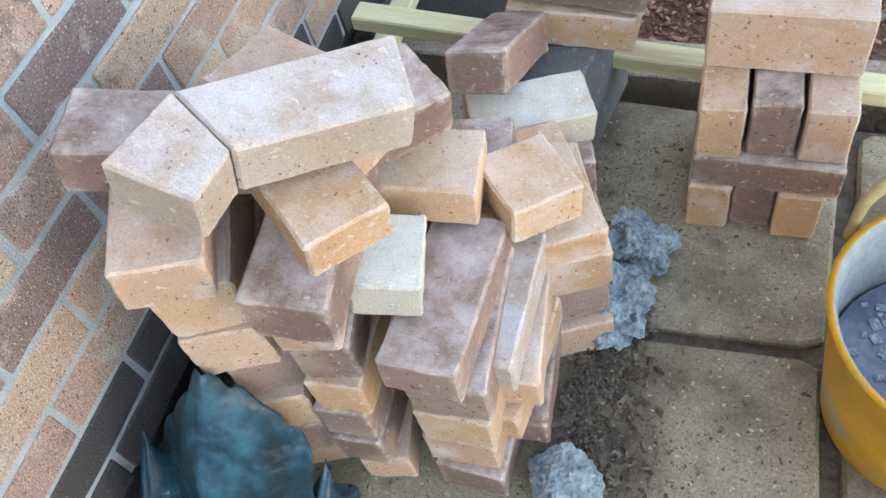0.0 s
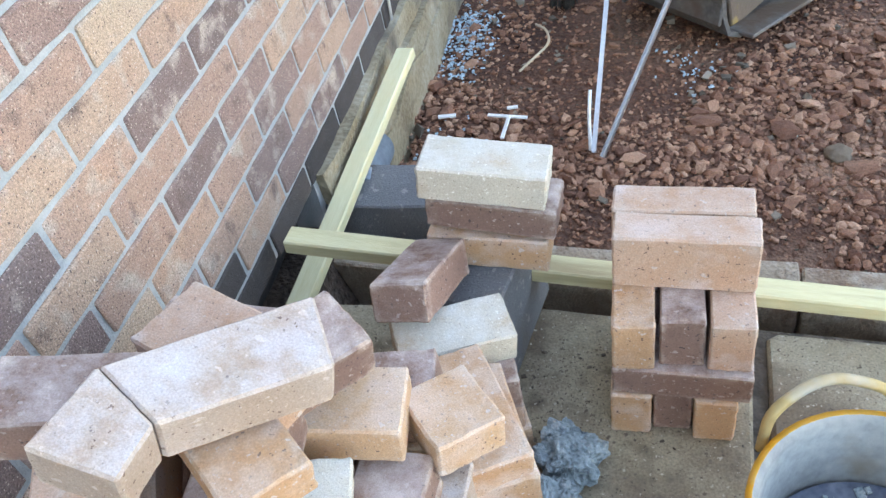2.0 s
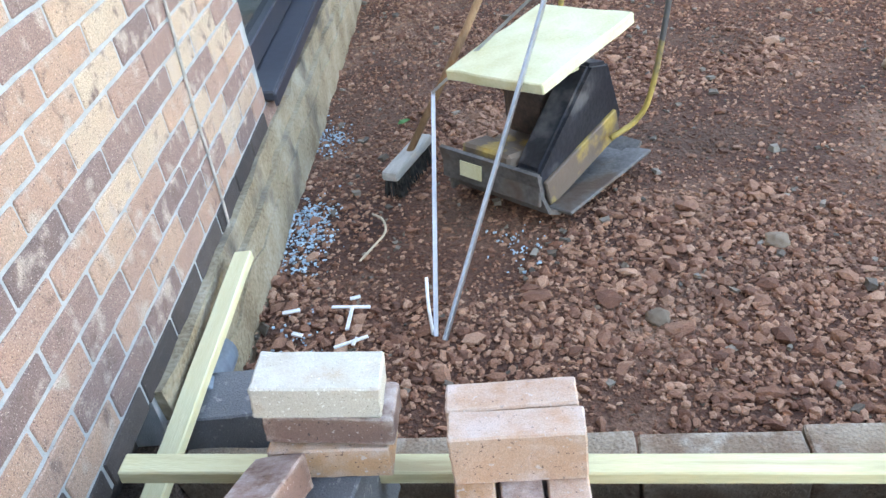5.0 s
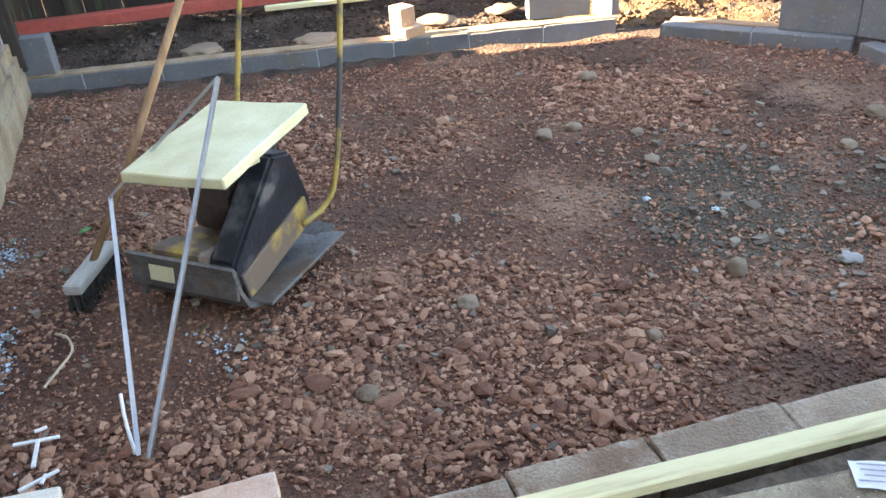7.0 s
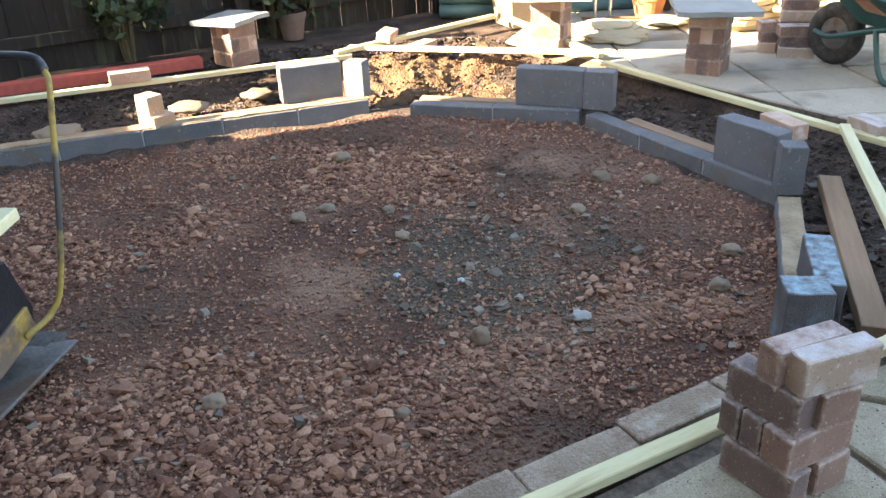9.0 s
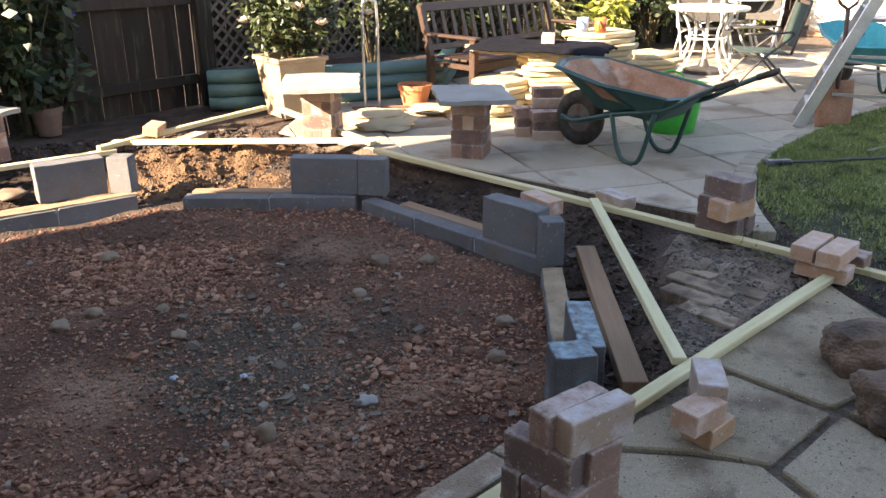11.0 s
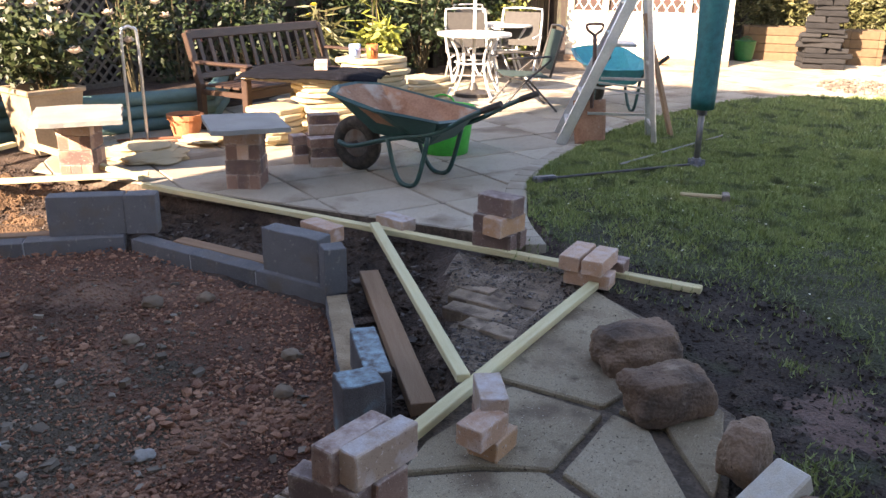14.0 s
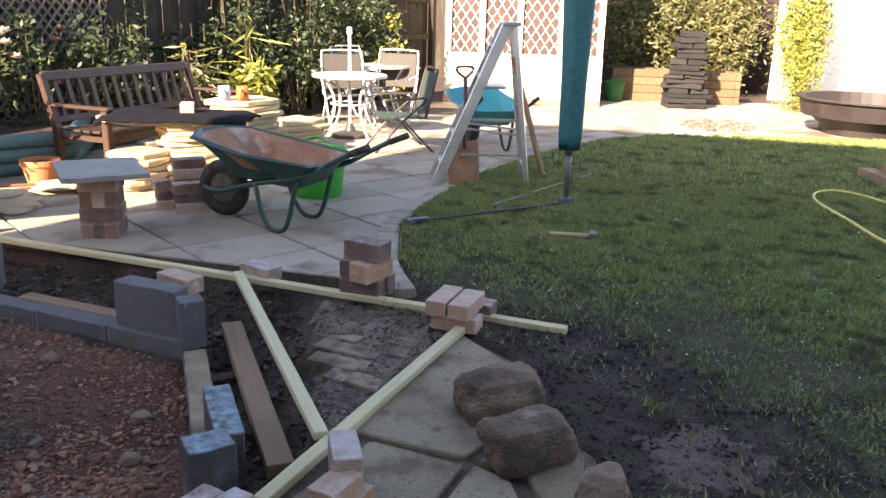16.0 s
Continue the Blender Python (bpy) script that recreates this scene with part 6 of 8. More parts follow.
def lawn():
    bm = bmesh.new()
    xs = [2.2 + 0.04 * i for i in range(75)] + [5.2 + 0.1 * i for i in range(68)]
    ys = [-8.0, -5.0, -3.5, -2.5] + [-2.0 + 0.1 * i for i in range(10)] + [-1.0 + 0.04 * i for i in range(70)]
    g = {}
    ok = {}
    for i, x in enumerate(xs):
        for j, y in enumerate(ys):
            q = noise.noise_vector(Vector((x * 3.2, y * 3.2, 1))) * 0.22 + noise.noise_vector(Vector((x * 9, y * 9, 1))) * 0.08
            if x > 4.3 and y > 0.3:
                q *= 0
            ok[i, j] = inside(x + q.x, y + q.y, LAWN) and not inside(x, y, SLABS)
            rim = edge_distance(x + q.x, y + q.y, NEAR_RIM, False) if x < 5 and y < 1.05 else 1.0
            g[i, j] = bm.verts.new((x, y, min(0.004, -0.045 + 0.22 * rim) + 0.012 * noise.noise(Vector((x * 2, y * 2, 0)))))
    for i in range(len(xs) - 1):
        for j in range(len(ys) - 1):
            if all(ok[a, b] for a in (i, i + 1) for b in (j, j + 1)):
                bm.faces.new((g[i, j], g[i + 1, j], g[i + 1, j + 1], g[i, j + 1]))
    bmesh.ops.delete(bm, geom=[v for v in bm.verts if not v.link_faces], context="VERTS")
    tagged(part("lawn", bm, M_lawn, smooth=True), "short green lawn thinning out towards the dug soil", "lawn", kind="structure")
    r = np.random.default_rng(12)
    pts = []
    while len(pts) < 430000:
        u = r.random()
        x, y = (2.3 + 5.4 * u ** 0.8, r.uniform(-2.0, 1.65)) if r.random() < 0.75 else (r.uniform(7, 11.6), r.uniform(-4, 1.5))
        if not inside(x, y, LAWN) and not (inside(x + 0.25, y - 0.2, LAWN) and r.random() < 0.3):
            continue
        if inside(x, y, SLABS) or inside(x, y, PATIO):
            continue
        e = edge_distance(x, y, NEAR_RIM, False)
        dens = min(1.0, 0.03 + e * 0.42) * (0.85 + 0.5 * noise.noise(Vector((x * 1.7, y * 1.7, 3))) + 0.6 * noise.noise(Vector((x * 6, y * 6, 3))))
        if r.random() < dens:
            pts.append((x, y))
    for cx, cy, sd, q in ((2.92, -0.14, 0.06, 420), (3.6, -0.06, 0.04, 90), (3.05, -0.5, 0.08, 420)):     # tufts left in the mud
        pts += [(x, y) for x, y in zip(r.normal(cx, sd, q), r.normal(cy, sd, q)) if not inside(x, y, SLABS)]
    p = np.array(pts)
    k = len(p)
    far = np.clip((p[:, 0] - 4.5) / 4.0, 0, 1)
    clump = np.array([noise.noise(Vector((x * 9, y * 9, 8))) for x, y in pts])
    h, w, a = r.uniform(0.01, 0.026, k) * (1 + 0.5 * far) * (1 + 0.9 * clump), r.uniform(0.002, 0.0045, k) * (1 + 1.3 * far), r.uniform(0, 2 * np.pi, k)
    lean = r.uniform(0.0, 0.024, k) * (1 + 0.6 * far)
    b = r.uniform(0, 2 * np.pi, k)
    z = 0.004 * np.ones(k)
    v = np.empty((k, 3, 3))
    v[:, 0] = np.stack([p[:, 0] - w * np.cos(a), p[:, 1] - w * np.sin(a), z], 1)
    v[:, 1] = np.stack([p[:, 0] + w * np.cos(a), p[:, 1] + w * np.sin(a), z], 1)
    v[:, 2] = np.stack([p[:, 0] + lean * np.cos(b), p[:, 1] + lean * np.sin(b), z + h], 1)
    me = bpy.data.meshes.new("grass")
    me.vertices.add(3 * k)
    me.vertices.foreach_set("co", v.reshape(-1))
    me.loops.add(3 * k)
    me.loops.foreach_set("vertex_index", np.arange(3 * k, dtype=np.int32))
    me.polygons.add(k)
    me.polygons.foreach_set("loop_start", np.arange(0, 3 * k, 3, dtype=np.int32))
    me.update()
    me.validate()
    me.materials.append(M_grass)
    tagged(new("grass", me), "short green grass blades of the lawn", "grass", kind="stuff")


lawn()
M_petal = plain("daisy_white", (0.7, 0.68, 0.55), rough=0.7)
rl = np.random.default_rng(9)
rubble("fallen_petals", [(x, y, 0.022, rl.uniform(0.004, 0.008)) for x, y in ((rl.uniform(4.0, 10), rl.uniform(-2.4, 1.4)) for _ in range(520)) if inside(x, y, LAWN)], M_petal, 51, "small pale petals scattered on the lawn", "petals", 0.25)
rubble("lawn_edge_soil", [(x, y, -0.005, rl.lognormal(-5.4, 0.55)) for x, y in ((rl.uniform(2.6, 4.6), rl.uniform(-1.2, 0.9)) for _ in range(7000)) if not inside(x, y, SLABS) and not inside(x, y, BED)], M_mud, 52, "dark trodden soil crumbs at the lawn edge", "soil")
rubble("lawn_edge_grit", [(x, y, -0.002, min(0.012, rl.lognormal(-5.7, 0.5))) for x, y in ((rl.uniform(2.6, 4.5), rl.uniform(-0.9, 0.9)) for _ in range(900)) if not inside(x, y, SLABS) and not inside(x, y, BED)], M_mud, 53, "small grey stones trodden into the mud", "stones")


# ---- fence ----
M_fence = surface("fence_board", [(0.2, (0.012, 0.009, 0.007)), (0.5, (0.028, 0.02, 0.015)), (0.8, (0.062, 0.046, 0.035))], scale=2.5, fine=25, stretch=(10, 10, 1.2), bump=0.4, by_object=0.3, patch=(0.07, 0.08, 0.045), patch_scale=2.0, patch_cut=0.56)


M_trellis = surface("weathered_trellis", [(0.2, (0.085, 0.07, 0.058)), (0.8, (0.2, 0.17, 0.14))], scale=3, fine=30, bump=0.4)


def fence(a, b, h, label, pitch=0.12, trellis=0.0):
    a, b = Vector(a), Vector(b)
    d = b - a
    yaw = math.degrees(math.atan2(d.y, d.x))
    f = thing("fence", pose(a.x, a.y, -0.04, 0, 0, yaw), label, "fence", "garden fences")
    k = int(d.length / pitch)
    me = bpy.data.meshes.new("board")
    bm = boxes((pitch * 1.03, 0.012, h, pose(0, 0, h / 2), 0.003))
    roughen(bm, 0.004, 6)
    bm.to_mesh(me)
    bm.free()
    me.materials.append(M_fence)
    rng = random.Random(int(a.x * 100))
    for i in range(k):
        ob = new("board", me)
        ob.parent = f
        ob.location = (pitch * (i + 0.5), 0.012 * (i % 2) + rng.uniform(-0.004, 0.004), 0)
    for z in (0.25, h * 0.55, h - 0.2):
        part("rail", boxes((d.length, 0.04, 0.08, pose(d.length / 2, -0.035, z), 0.004)), M_fence, f)
    n = max(2, int(d.length / 1.5) + 1)
    for i in range(n):
        x = d.length * i / (n - 1)
        part("post", boxes((0.1, 0.1, h + 0.1, pose(x, -0.07, (h + 0.1) / 2), 0.006)), M_fence, f)
    if trellis:
        w, z0, step = d.length, 0.3, 0.11
        for sg in (1, -1):
            for i in range(int((w + trellis) / step)):
                bm = bmesh.new()
                x0 = i * step + 0.04
                # clip the slanting lath to the panel
                lo, hi = (x0 - trellis, x0) if sg > 0 else (x0, x0 - trellis)
                ta = max(0.0, min(1.0, (0 - lo) / (hi - lo))), max(0.0, min(1.0, (w - lo) / (hi - lo)))
                t0, t1 = min(ta), max(ta)
                if t1 - t0 < 0.03:
                    bm.free()
                    continue
                xa, xb, za, zb = lo + (hi - lo) * t0, lo + (hi - lo) * t1, z0 + trellis * t0, z0 + trellis * t1
                L = math.hypot(xb - xa, zb - za)
                box(bm, L, 0.007, 0.024, Matrix.Translation(((xa + xb) / 2, -0.1 - 0.004 * sg, (za + zb) / 2)) @ Matrix.Rotation(-math.atan2(zb - za, xb - xa), 4, "Y"))
                part("trellis_lath", bm, M_trellis, f, "grey weathered diamond trellis laths")
        for z in (z0, z0 + trellis):
            part("trellis_rail", boxes((w, 0.03, 0.045, pose(w / 2, -0.115, z), 0.003)), M_trellis, f)
    return f


fence((-0.3, 6.2), (4.9, 6.0), 1.6, "dark weathered vertical board fence with thick posts")
fence((4.95, 6.0), (8.2, 5.6), 1.6, "dark board fence with grey diamond trellis fixed to it", trellis=1.35)
fence((8.25, 5.6), (14.2, 4.0), 1.7, "dark brown board fence behind the table")

# an added low board screen from house to fence, there to shade the trench
fence((-0.16, 5.22), (-0.14, 6.15), 1.05, "low dark board screen added beside the house to shade the trench")

# ---- plants ----
M_leaf = {
    "dark": surface("leaf_dark", [(0.1, (0.01, 0.02, 0.007)), (0.5, (0.022, 0.04, 0.012)), (0.9, (0.05, 0.075, 0.025))], scale=8, fine=60, bump=0, island=True, rough=0.55),
    "rose": surface("leaf_rose", [(0.1, (0.018, 0.03, 0.01)), (0.5, (0.032, 0.05, 0.015)), (0.9, (0.08, 0.09, 0.036))], scale=8, fine=60, bump=0, island=True, rough=0.5),
    "gold": surface("leaf_gold", [(0.1, (0.09, 0.12, 0.02)), (0.5, (0.24, 0.26, 0.045)), (0.9, (0.42, 0.41, 0.1))], scale=8, fine=60, bump=0, island=True, rough=0.5),
    "hedge": surface("leaf_hedge", [(0.1, (0.05, 0.055, 0.02)), (0.5, (0.12, 0.125, 0.045)), (0.9, (0.24, 0.22, 0.1))], scale=8, fine=60, bump=0, island=True, rough=0.55),
}
M_stem = plain("stem", (0.1, 0.08, 0.04), rough=0.8)


def leaves(n, centre, radii, size, rng, clump=0.45, droop=0.3, long=1.6):
    """Leaf quads gathered in uneven clumps inside an ellipsoid."""
    k = max(6, n // 60)
    cc = rng.normal(0, 1, (k, 3))
    cc /= np.linalg.norm(cc, axis=1)[:, None]
    cc *= rng.uniform(0.35, 0.95, (k, 1))
    which = rng.integers(0, k, n)
    p = cc[which] + rng.normal(0, clump * 0.42, (n, 3))
    p = p * np.array(radii) + np.array(centre)
    d = rng.normal(0, 1, (n, 3))
    d[:, 2] = d[:, 2] * 0.6 - droop
    d /= np.linalg.norm(d, axis=1)[:, None]
    u = np.cross(d, rng.normal(0, 1, (n, 3)))
    u /= np.linalg.norm(u, axis=1)[:, None]
    s = size * rng.uniform(0.6, 1.3, (n, 1))
    v = np.empty((n, 4, 3))
    v[:, 0], v[:, 1], v[:, 2], v[:, 3] = p, p + d * s * long / 2 + u * s * 0.42, p + d * s * long, p + d * s * long / 2 - u * s * 0.42
    return v


def quad_mesh(name, v, material):
    me = bpy.data.meshes.new(name)
    n = len(v)
    me.vertices.add(4 * n)
    me.vertices.foreach_set("co", v.reshape(-1))
    me.loops.add(4 * n)
    me.loops.foreach_set("vertex_index", np.arange(4 * n, dtype=np.int32))
    me.polygons.add(n)
    me.polygons.foreach_set("loop_start", np.arange(0, 4 * n, 4, dtype=np.int32))
    me.update()
    me.validate()
    me.materials.append(material)
    return me


def shrub(name, x, y, z, r, h, n, size, kind, label, seed, stems=7, flowers=(), cat="shrub", long=1.6, lift=0.55):
    rng = np.random.default_rng(seed)
    t = thing(name, pose(x, y, z), label, cat)
    for i in range(stems):
        bm = bmesh.new()
        a = 2 * math.pi * i / stems + rng.uniform(-0.3, 0.3)
        q = rng.uniform(0.3, 0.8)
        tube(bm, smooth_line([(0.03 * math.cos(a), 0.03 * math.sin(a), 0), (0.25 * r * math.cos(a), 0.25 * r * math.sin(a), 0.35 * h), (q * r * math.cos(a), q * r * math.sin(a), 0.85 * h)], 4),
             [0.012 * (1 - 0.08 * k) for k in range(9)], 5)
        part("stem", bm, M_stem, t)
    ob = new("crown", quad_mesh("crown", leaves(n, (0, 0, h * lift), (r, r, h * (1 - lift) * 1.05), size, rng, long=long), M_leaf[kind]))
    ob.parent = t
    ob["kind"] = "stuff"
    for i, (colour, k, fs) in enumerate(flowers):
        for j in range(k):
            a, e = rng.uniform(0, 2 * math.pi), rng.uniform(-0.2, 1.0)
            d = Vector((math.cos(a) * math.cos(e), math.sin(a) * math.cos(e), math.sin(e)))
            bm = bmesh.new()
            for ring, (m, tilt) in enumerate(((6, 0.5), (5, 1.0))):
                for b in range(m):
                    ang = 2 * math.pi * b / m + ring
                    o = Vector((math.cos(ang) * math.cos(tilt), math.sin(ang) * math.cos(tilt), math.sin(tilt))) * fs
                    sd = Vector((-math.sin(ang), math.cos(ang), 0)) * fs * 0.5
                    bm.faces.new([bm.verts.new(q) for q in (Vector((0, 0, 0)), o * 0.6 + sd, o, o * 0.6 - sd)])
            ob = part("flower", bm, colour, t)
            ob.matrix_local = Matrix.Translation(Vector((d.x * r, d.y * r, h * lift + d.z * h * (1 - lift))))
    return t


M_pinkrose, M_whiterose = plain("petal_pink", (0.75, 0.33, 0.3), rough=0.6), plain("petal_cream", (0.8, 0.68, 0.58), rough=0.6)
M_yellowfl, M_purple = plain("petal_yellow", (0.75, 0.6, 0.08), rough=0.6), plain("petal_purple", (0.16, 0.12, 0.5), rough=0.6)
shrub("rose_bush", 5.08, 5.02, 0.38, 0.36, 0.68, 3600, 0.036, "rose", "leafy rose bush with cream blooms in the raised bed", 1, flowers=((M_whiterose, 12, 0.066),))
shrub("rose_bush", 6.05, 5.1, 0.25, 0.3, 0.95, 900, 0.036, "rose", "tall rose bush with pale pink blooms beside the trellis", 2, flowers=((M_whiterose, 8, 0.062),))
shrub("rose_bush", 7.5, 5.2, 0.1, 0.42, 1.05, 1100, 0.042, "dark", "dark rose bush with coral blooms behind the bench", 3, flowers=((M_pinkrose, 6, 0.065),))
shrub("golden_shrub", 9.15, 4.45, 0.16, 0.25, 0.62, 420, 0.06, "gold", "bright golden-leaved shrub beside the stone stacks", 4, long=3.0)
shrub("iris_clump", 9.12, 4.5, 0.2, 0.09, 0.95, 60, 0.03, "gold", "upright pale sword leaves rising from the golden shrub", 15, stems=3, long=14.0, lift=0.4)
shrub("iris_clump", 8.5, 4.8, 0.05, 0.16, 0.95, 240, 0.032, "hedge", "upright iris clump with yellow flowers", 5, flowers=((M_yellowfl, 5, 0.05),), long=9.0)
shrub("dark_shrub", 10.4, 4.55, 0.0, 0.6, 1.2, 1500, 0.05, "dark", "dense dark shrub against the fence", 6)
shrub("dark_shrub", 12.0, 4.2, 0.0, 0.5, 1.7, 1600, 0.05, "dark", "tall dark shrub beside the summerhouse", 7)
shrub("golden_shrub", 12.0, 3.85, 0.0, 0.3, 1.15, 900, 0.055, "gold", "sunlit golden shrub by the summerhouse", 8)
shrub("bamboo_hedge", 16.0, 0.6, 0.0, 1.0, 2.3, 15000, 0.036, "hedge", "feathery bamboo hedge behind the planters", 9, long=3.0)
shrub("bamboo_hedge", 16.2, -0.7, 0.0, 0.6, 2.2, 9000, 0.036, "hedge", "sunlit hedge at the garden's end", 10, long=3.0)
shrub("golden_conifer", 14.2, -1.72, 0.0, 0.38, 2.5, 16000, 0.03, "gold", "upright golden conifer against the white wall", 11, lift=0.5)
shrub("dark_shrub", 3.4, 5.95, 0.0, 0.4, 1.2, 1700, 0.06, "dark", "dark leafy climber on the fence", 12, flowers=((M_purple, 1, 0.06),))
shrub("dark_shrub", 2.3, 5.98, 0.0, 0.3, 1.0, 1000, 0.06, "dark", "dark shrub at the fence foot", 13)
shrub("dark_shrub", 9.2, 5.2, 0.0, 0.4, 1.3, 1000, 0.045, "dark", "dark shrub beside the fence panel", 14)

for i, (x, y, r, h, nn) in enumerate(((9.75, 5.0, 0.42, 1.6, 1700), (10.9, 4.72, 0.5, 1.75, 2200), (8.1, 5.35, 0.35, 1.3, 1100), (7.0, 5.45, 0.3, 1.2, 800), (11.5, 4.45, 0.4, 1.6, 1500))):
    shrub("dark_shrub", x, y, 0.0, r, h, nn, 0.034, "dark", "dense dark shrub in the border along the fence", 21 + i, long=2.0)

# ---- raised bed of painted logs, planter, pots ----
M_yorkstone = surface("yorkstone", [(0.2, (0.4, 0.32, 0.19)), (0.8, (0.58, 0.48, 0.31))], scale=5, fine=70, bump=0.7, by_object=0.3, bump_dist=0.01)
M_logs = surface("blue_green_logs", [(0.2, (0.07, 0.15, 0.15)), (0.8, (0.15, 0.27, 0.26))], scale=3, fine=30, stretch=(1.5, 10, 10), bump=0.3, rough=0.6, by_object=0.2)


def log_wall(a, b, z_list, label):
    t = thing("log_edging", Matrix(), label, "log edging", "painted log walls")
    for z in z_list:
        bm = bmesh.new()
        cyl(bm, 0.056, 0.056, (a[0], a[1], z), (b[0], b[1], z), 14)
        bmesh.ops.bevel(bm, geom=[e for e in bm.edges if len(e.link_faces) == 2 and e.calc_face_angle(0) > 1], offset=0.008, segments=2, affect="EDGES")
        part("log", bm, M_logs, t, smooth=True)


log_wall((4.72, 5.66), (5.06, 5.38), (0.05, 0.155, 0.26), "blue-green painted logs stacked at the bed's end")
log_wall((5.12, 5.34), (6.42, 4.62), (0.05, 0.155, 0.26), "blue-green painted logs edging the rose bed")
log_wall((6.42, 4.66), (7.3, 5.2), (0.05, 0.155, 0.26), "blue-green painted logs behind the bench")
bm = bmesh.new()
prism(bm, [(4.8, 5.68), (5.1, 5.42), (6.4, 4.72), (7.2, 5.2), (7.2, 5.6), (4.95, 5.9)], -0.05, 0.24)
tagged(part("planting_soil", bm, M_soil), "dark soil filling the raised rose bed", "soil", kind="structure")
M_beige = surface("beige_planter", [(0.25, (0.28, 0.21, 0.135)), (0.75, (0.4, 0.31, 0.21))], scale=5, fine=80, bump=0.2, rough=0.7, patch=(0.22, 0.17, 0.12), patch_scale=4, patch_cut=0.6)


def square_planter(x, y, yaw):
    """A tall square tub that widens upwards, with a lip, full of soil."""
    t = thing("square_planter", pose(x, y, 0, 0, 0, yaw), "tall beige square planter holding a rose bush", "planter")
    w0, w1, h = 0.15, 0.2, 0.44
    for k in range(4):
        bm = bmesh.new()
        face = [(-w0, -w0, 0), (w0, -w0, 0), (w1, -w1, h), (-w1, -w1, h)]
        back = [(-w0 + 0.014, -w0 + 0.014, 0), (w0 - 0.014, -w0 + 0.014, 0), (w1 - 0.014, -w1 + 0.014, h), (-w1 + 0.014, -w1 + 0.014, h)]
        F, B = [bm.verts.new(p) for p in face], [bm.verts.new(p) for p in back]
        bm.faces.new(F)
        bm.faces.new(B[::-1])
        for i in range(4):
            bm.faces.new((F[i], B[i], B[(i + 1) % 4], F[(i + 1) % 4]))
        bmesh.ops.recalc_face_normals(bm, faces=bm.faces)
        bmesh.ops.rotate(bm, verts=bm.verts, cent=(0, 0, 0), matrix=Matrix.Rotation(radians(90 * k), 3, "Z"))
        part("side", bm, M_beige, t)
        bm = boxes((2 * w1 + 0.03, 0.035, 0.035, pose(0, -w1, h), 0.006))
        bmesh.ops.rotate(bm, verts=bm.verts, cent=(0, 0, 0), matrix=Matrix.Rotation(radians(90 * k), 3, "Z"))
        part("lip", bm, M_beige, t)
    part("soil", boxes((0.34, 0.34, 0.03, pose(0, 0, h - 0.05))), M_soil, t)


square_planter(5.02, 5.0, -14)
M_terra = surface("terracotta", [(0.3, (0.42, 0.16, 0.07)), (0.8, (0.56, 0.25, 0.12))], scale=8, bump=0.15, patch=(0.5, 0.38, 0.3), patch_scale=6, patch_cut=0.62)


def pot(x, y, r, h, material, label, tilt=0):
    t = thing("plant_pot", pose(x, y, 0, tilt), label, "pot")
    bm = bmesh.new()
    lathe(bm, [(0.001, 0.0), (r * 0.68, 0.0), (r * 0.92, h * 0.78), (r * 1.0, h * 0.79), (r * 1.02, h), (r * 0.92, h), (r * 0.86, h * 0.8), (r * 0.62, 0.02), (0.001, 0.02)], 28)
    bmesh.ops.recalc_face_normals(bm, faces=bm.faces)
    part("body", bm, material, t, smooth=False)
    bm = bmesh.new()
    lathe(bm, [(0.001, h * 0.86), (r * 0.88, h * 0.85)], 20)
    part("soil", bm, M_soil, t)
    return t


pot(5.86, 4.46, 0.14, 0.18, M_terra, "terracotta pot standing on the patio")
pot(3.47, 5.82, 0.11, 0.2, plain("brown_pot", (0.16, 0.11, 0.09), rough=0.6), "ribbed brown plastic pot by the fence")
bm = bmesh.new()
tube(bm, smooth_line([(5.5, 4.68, 0.0), (5.5, 4.68, 0.75), (5.53, 4.665, 0.84), (5.57, 4.64, 0.84), (5.6, 4.62, 0.75), (5.6, 4.62, 0.0)], 5), 0.012, 8)
tagged(part("metal_hoop", bm, M_alu, smooth=True), "tall bent metal hoop standing before the roses", "metal hoop")
for i, (x, y, yaw, w) in enumerate(((5.15, 4.15, 10, 0.5), (5.25, 4.3, -20, 0.45), (5.1, 4.35, 40, 0.4), (5.7, 4.15, 15, 0.35))):
    lump(x, y, 0.02 + 0.025 * (i % 2), w / 2, 5.5 + i, "broken sunlit flagstone lying on the patio", M_yorkstone, 0.12, "flagstone", "flagstone", 0.3, 4)


# ---- garden bench ----
M_bench = surface("stained_bench", [(0.3, (0.034, 0.018, 0.012)), (0.8, (0.085, 0.048, 0.031))], scale=3, fine=30, stretch=(3, 10, 10), bump=0.2, rough=0.5, by_object=0.15)


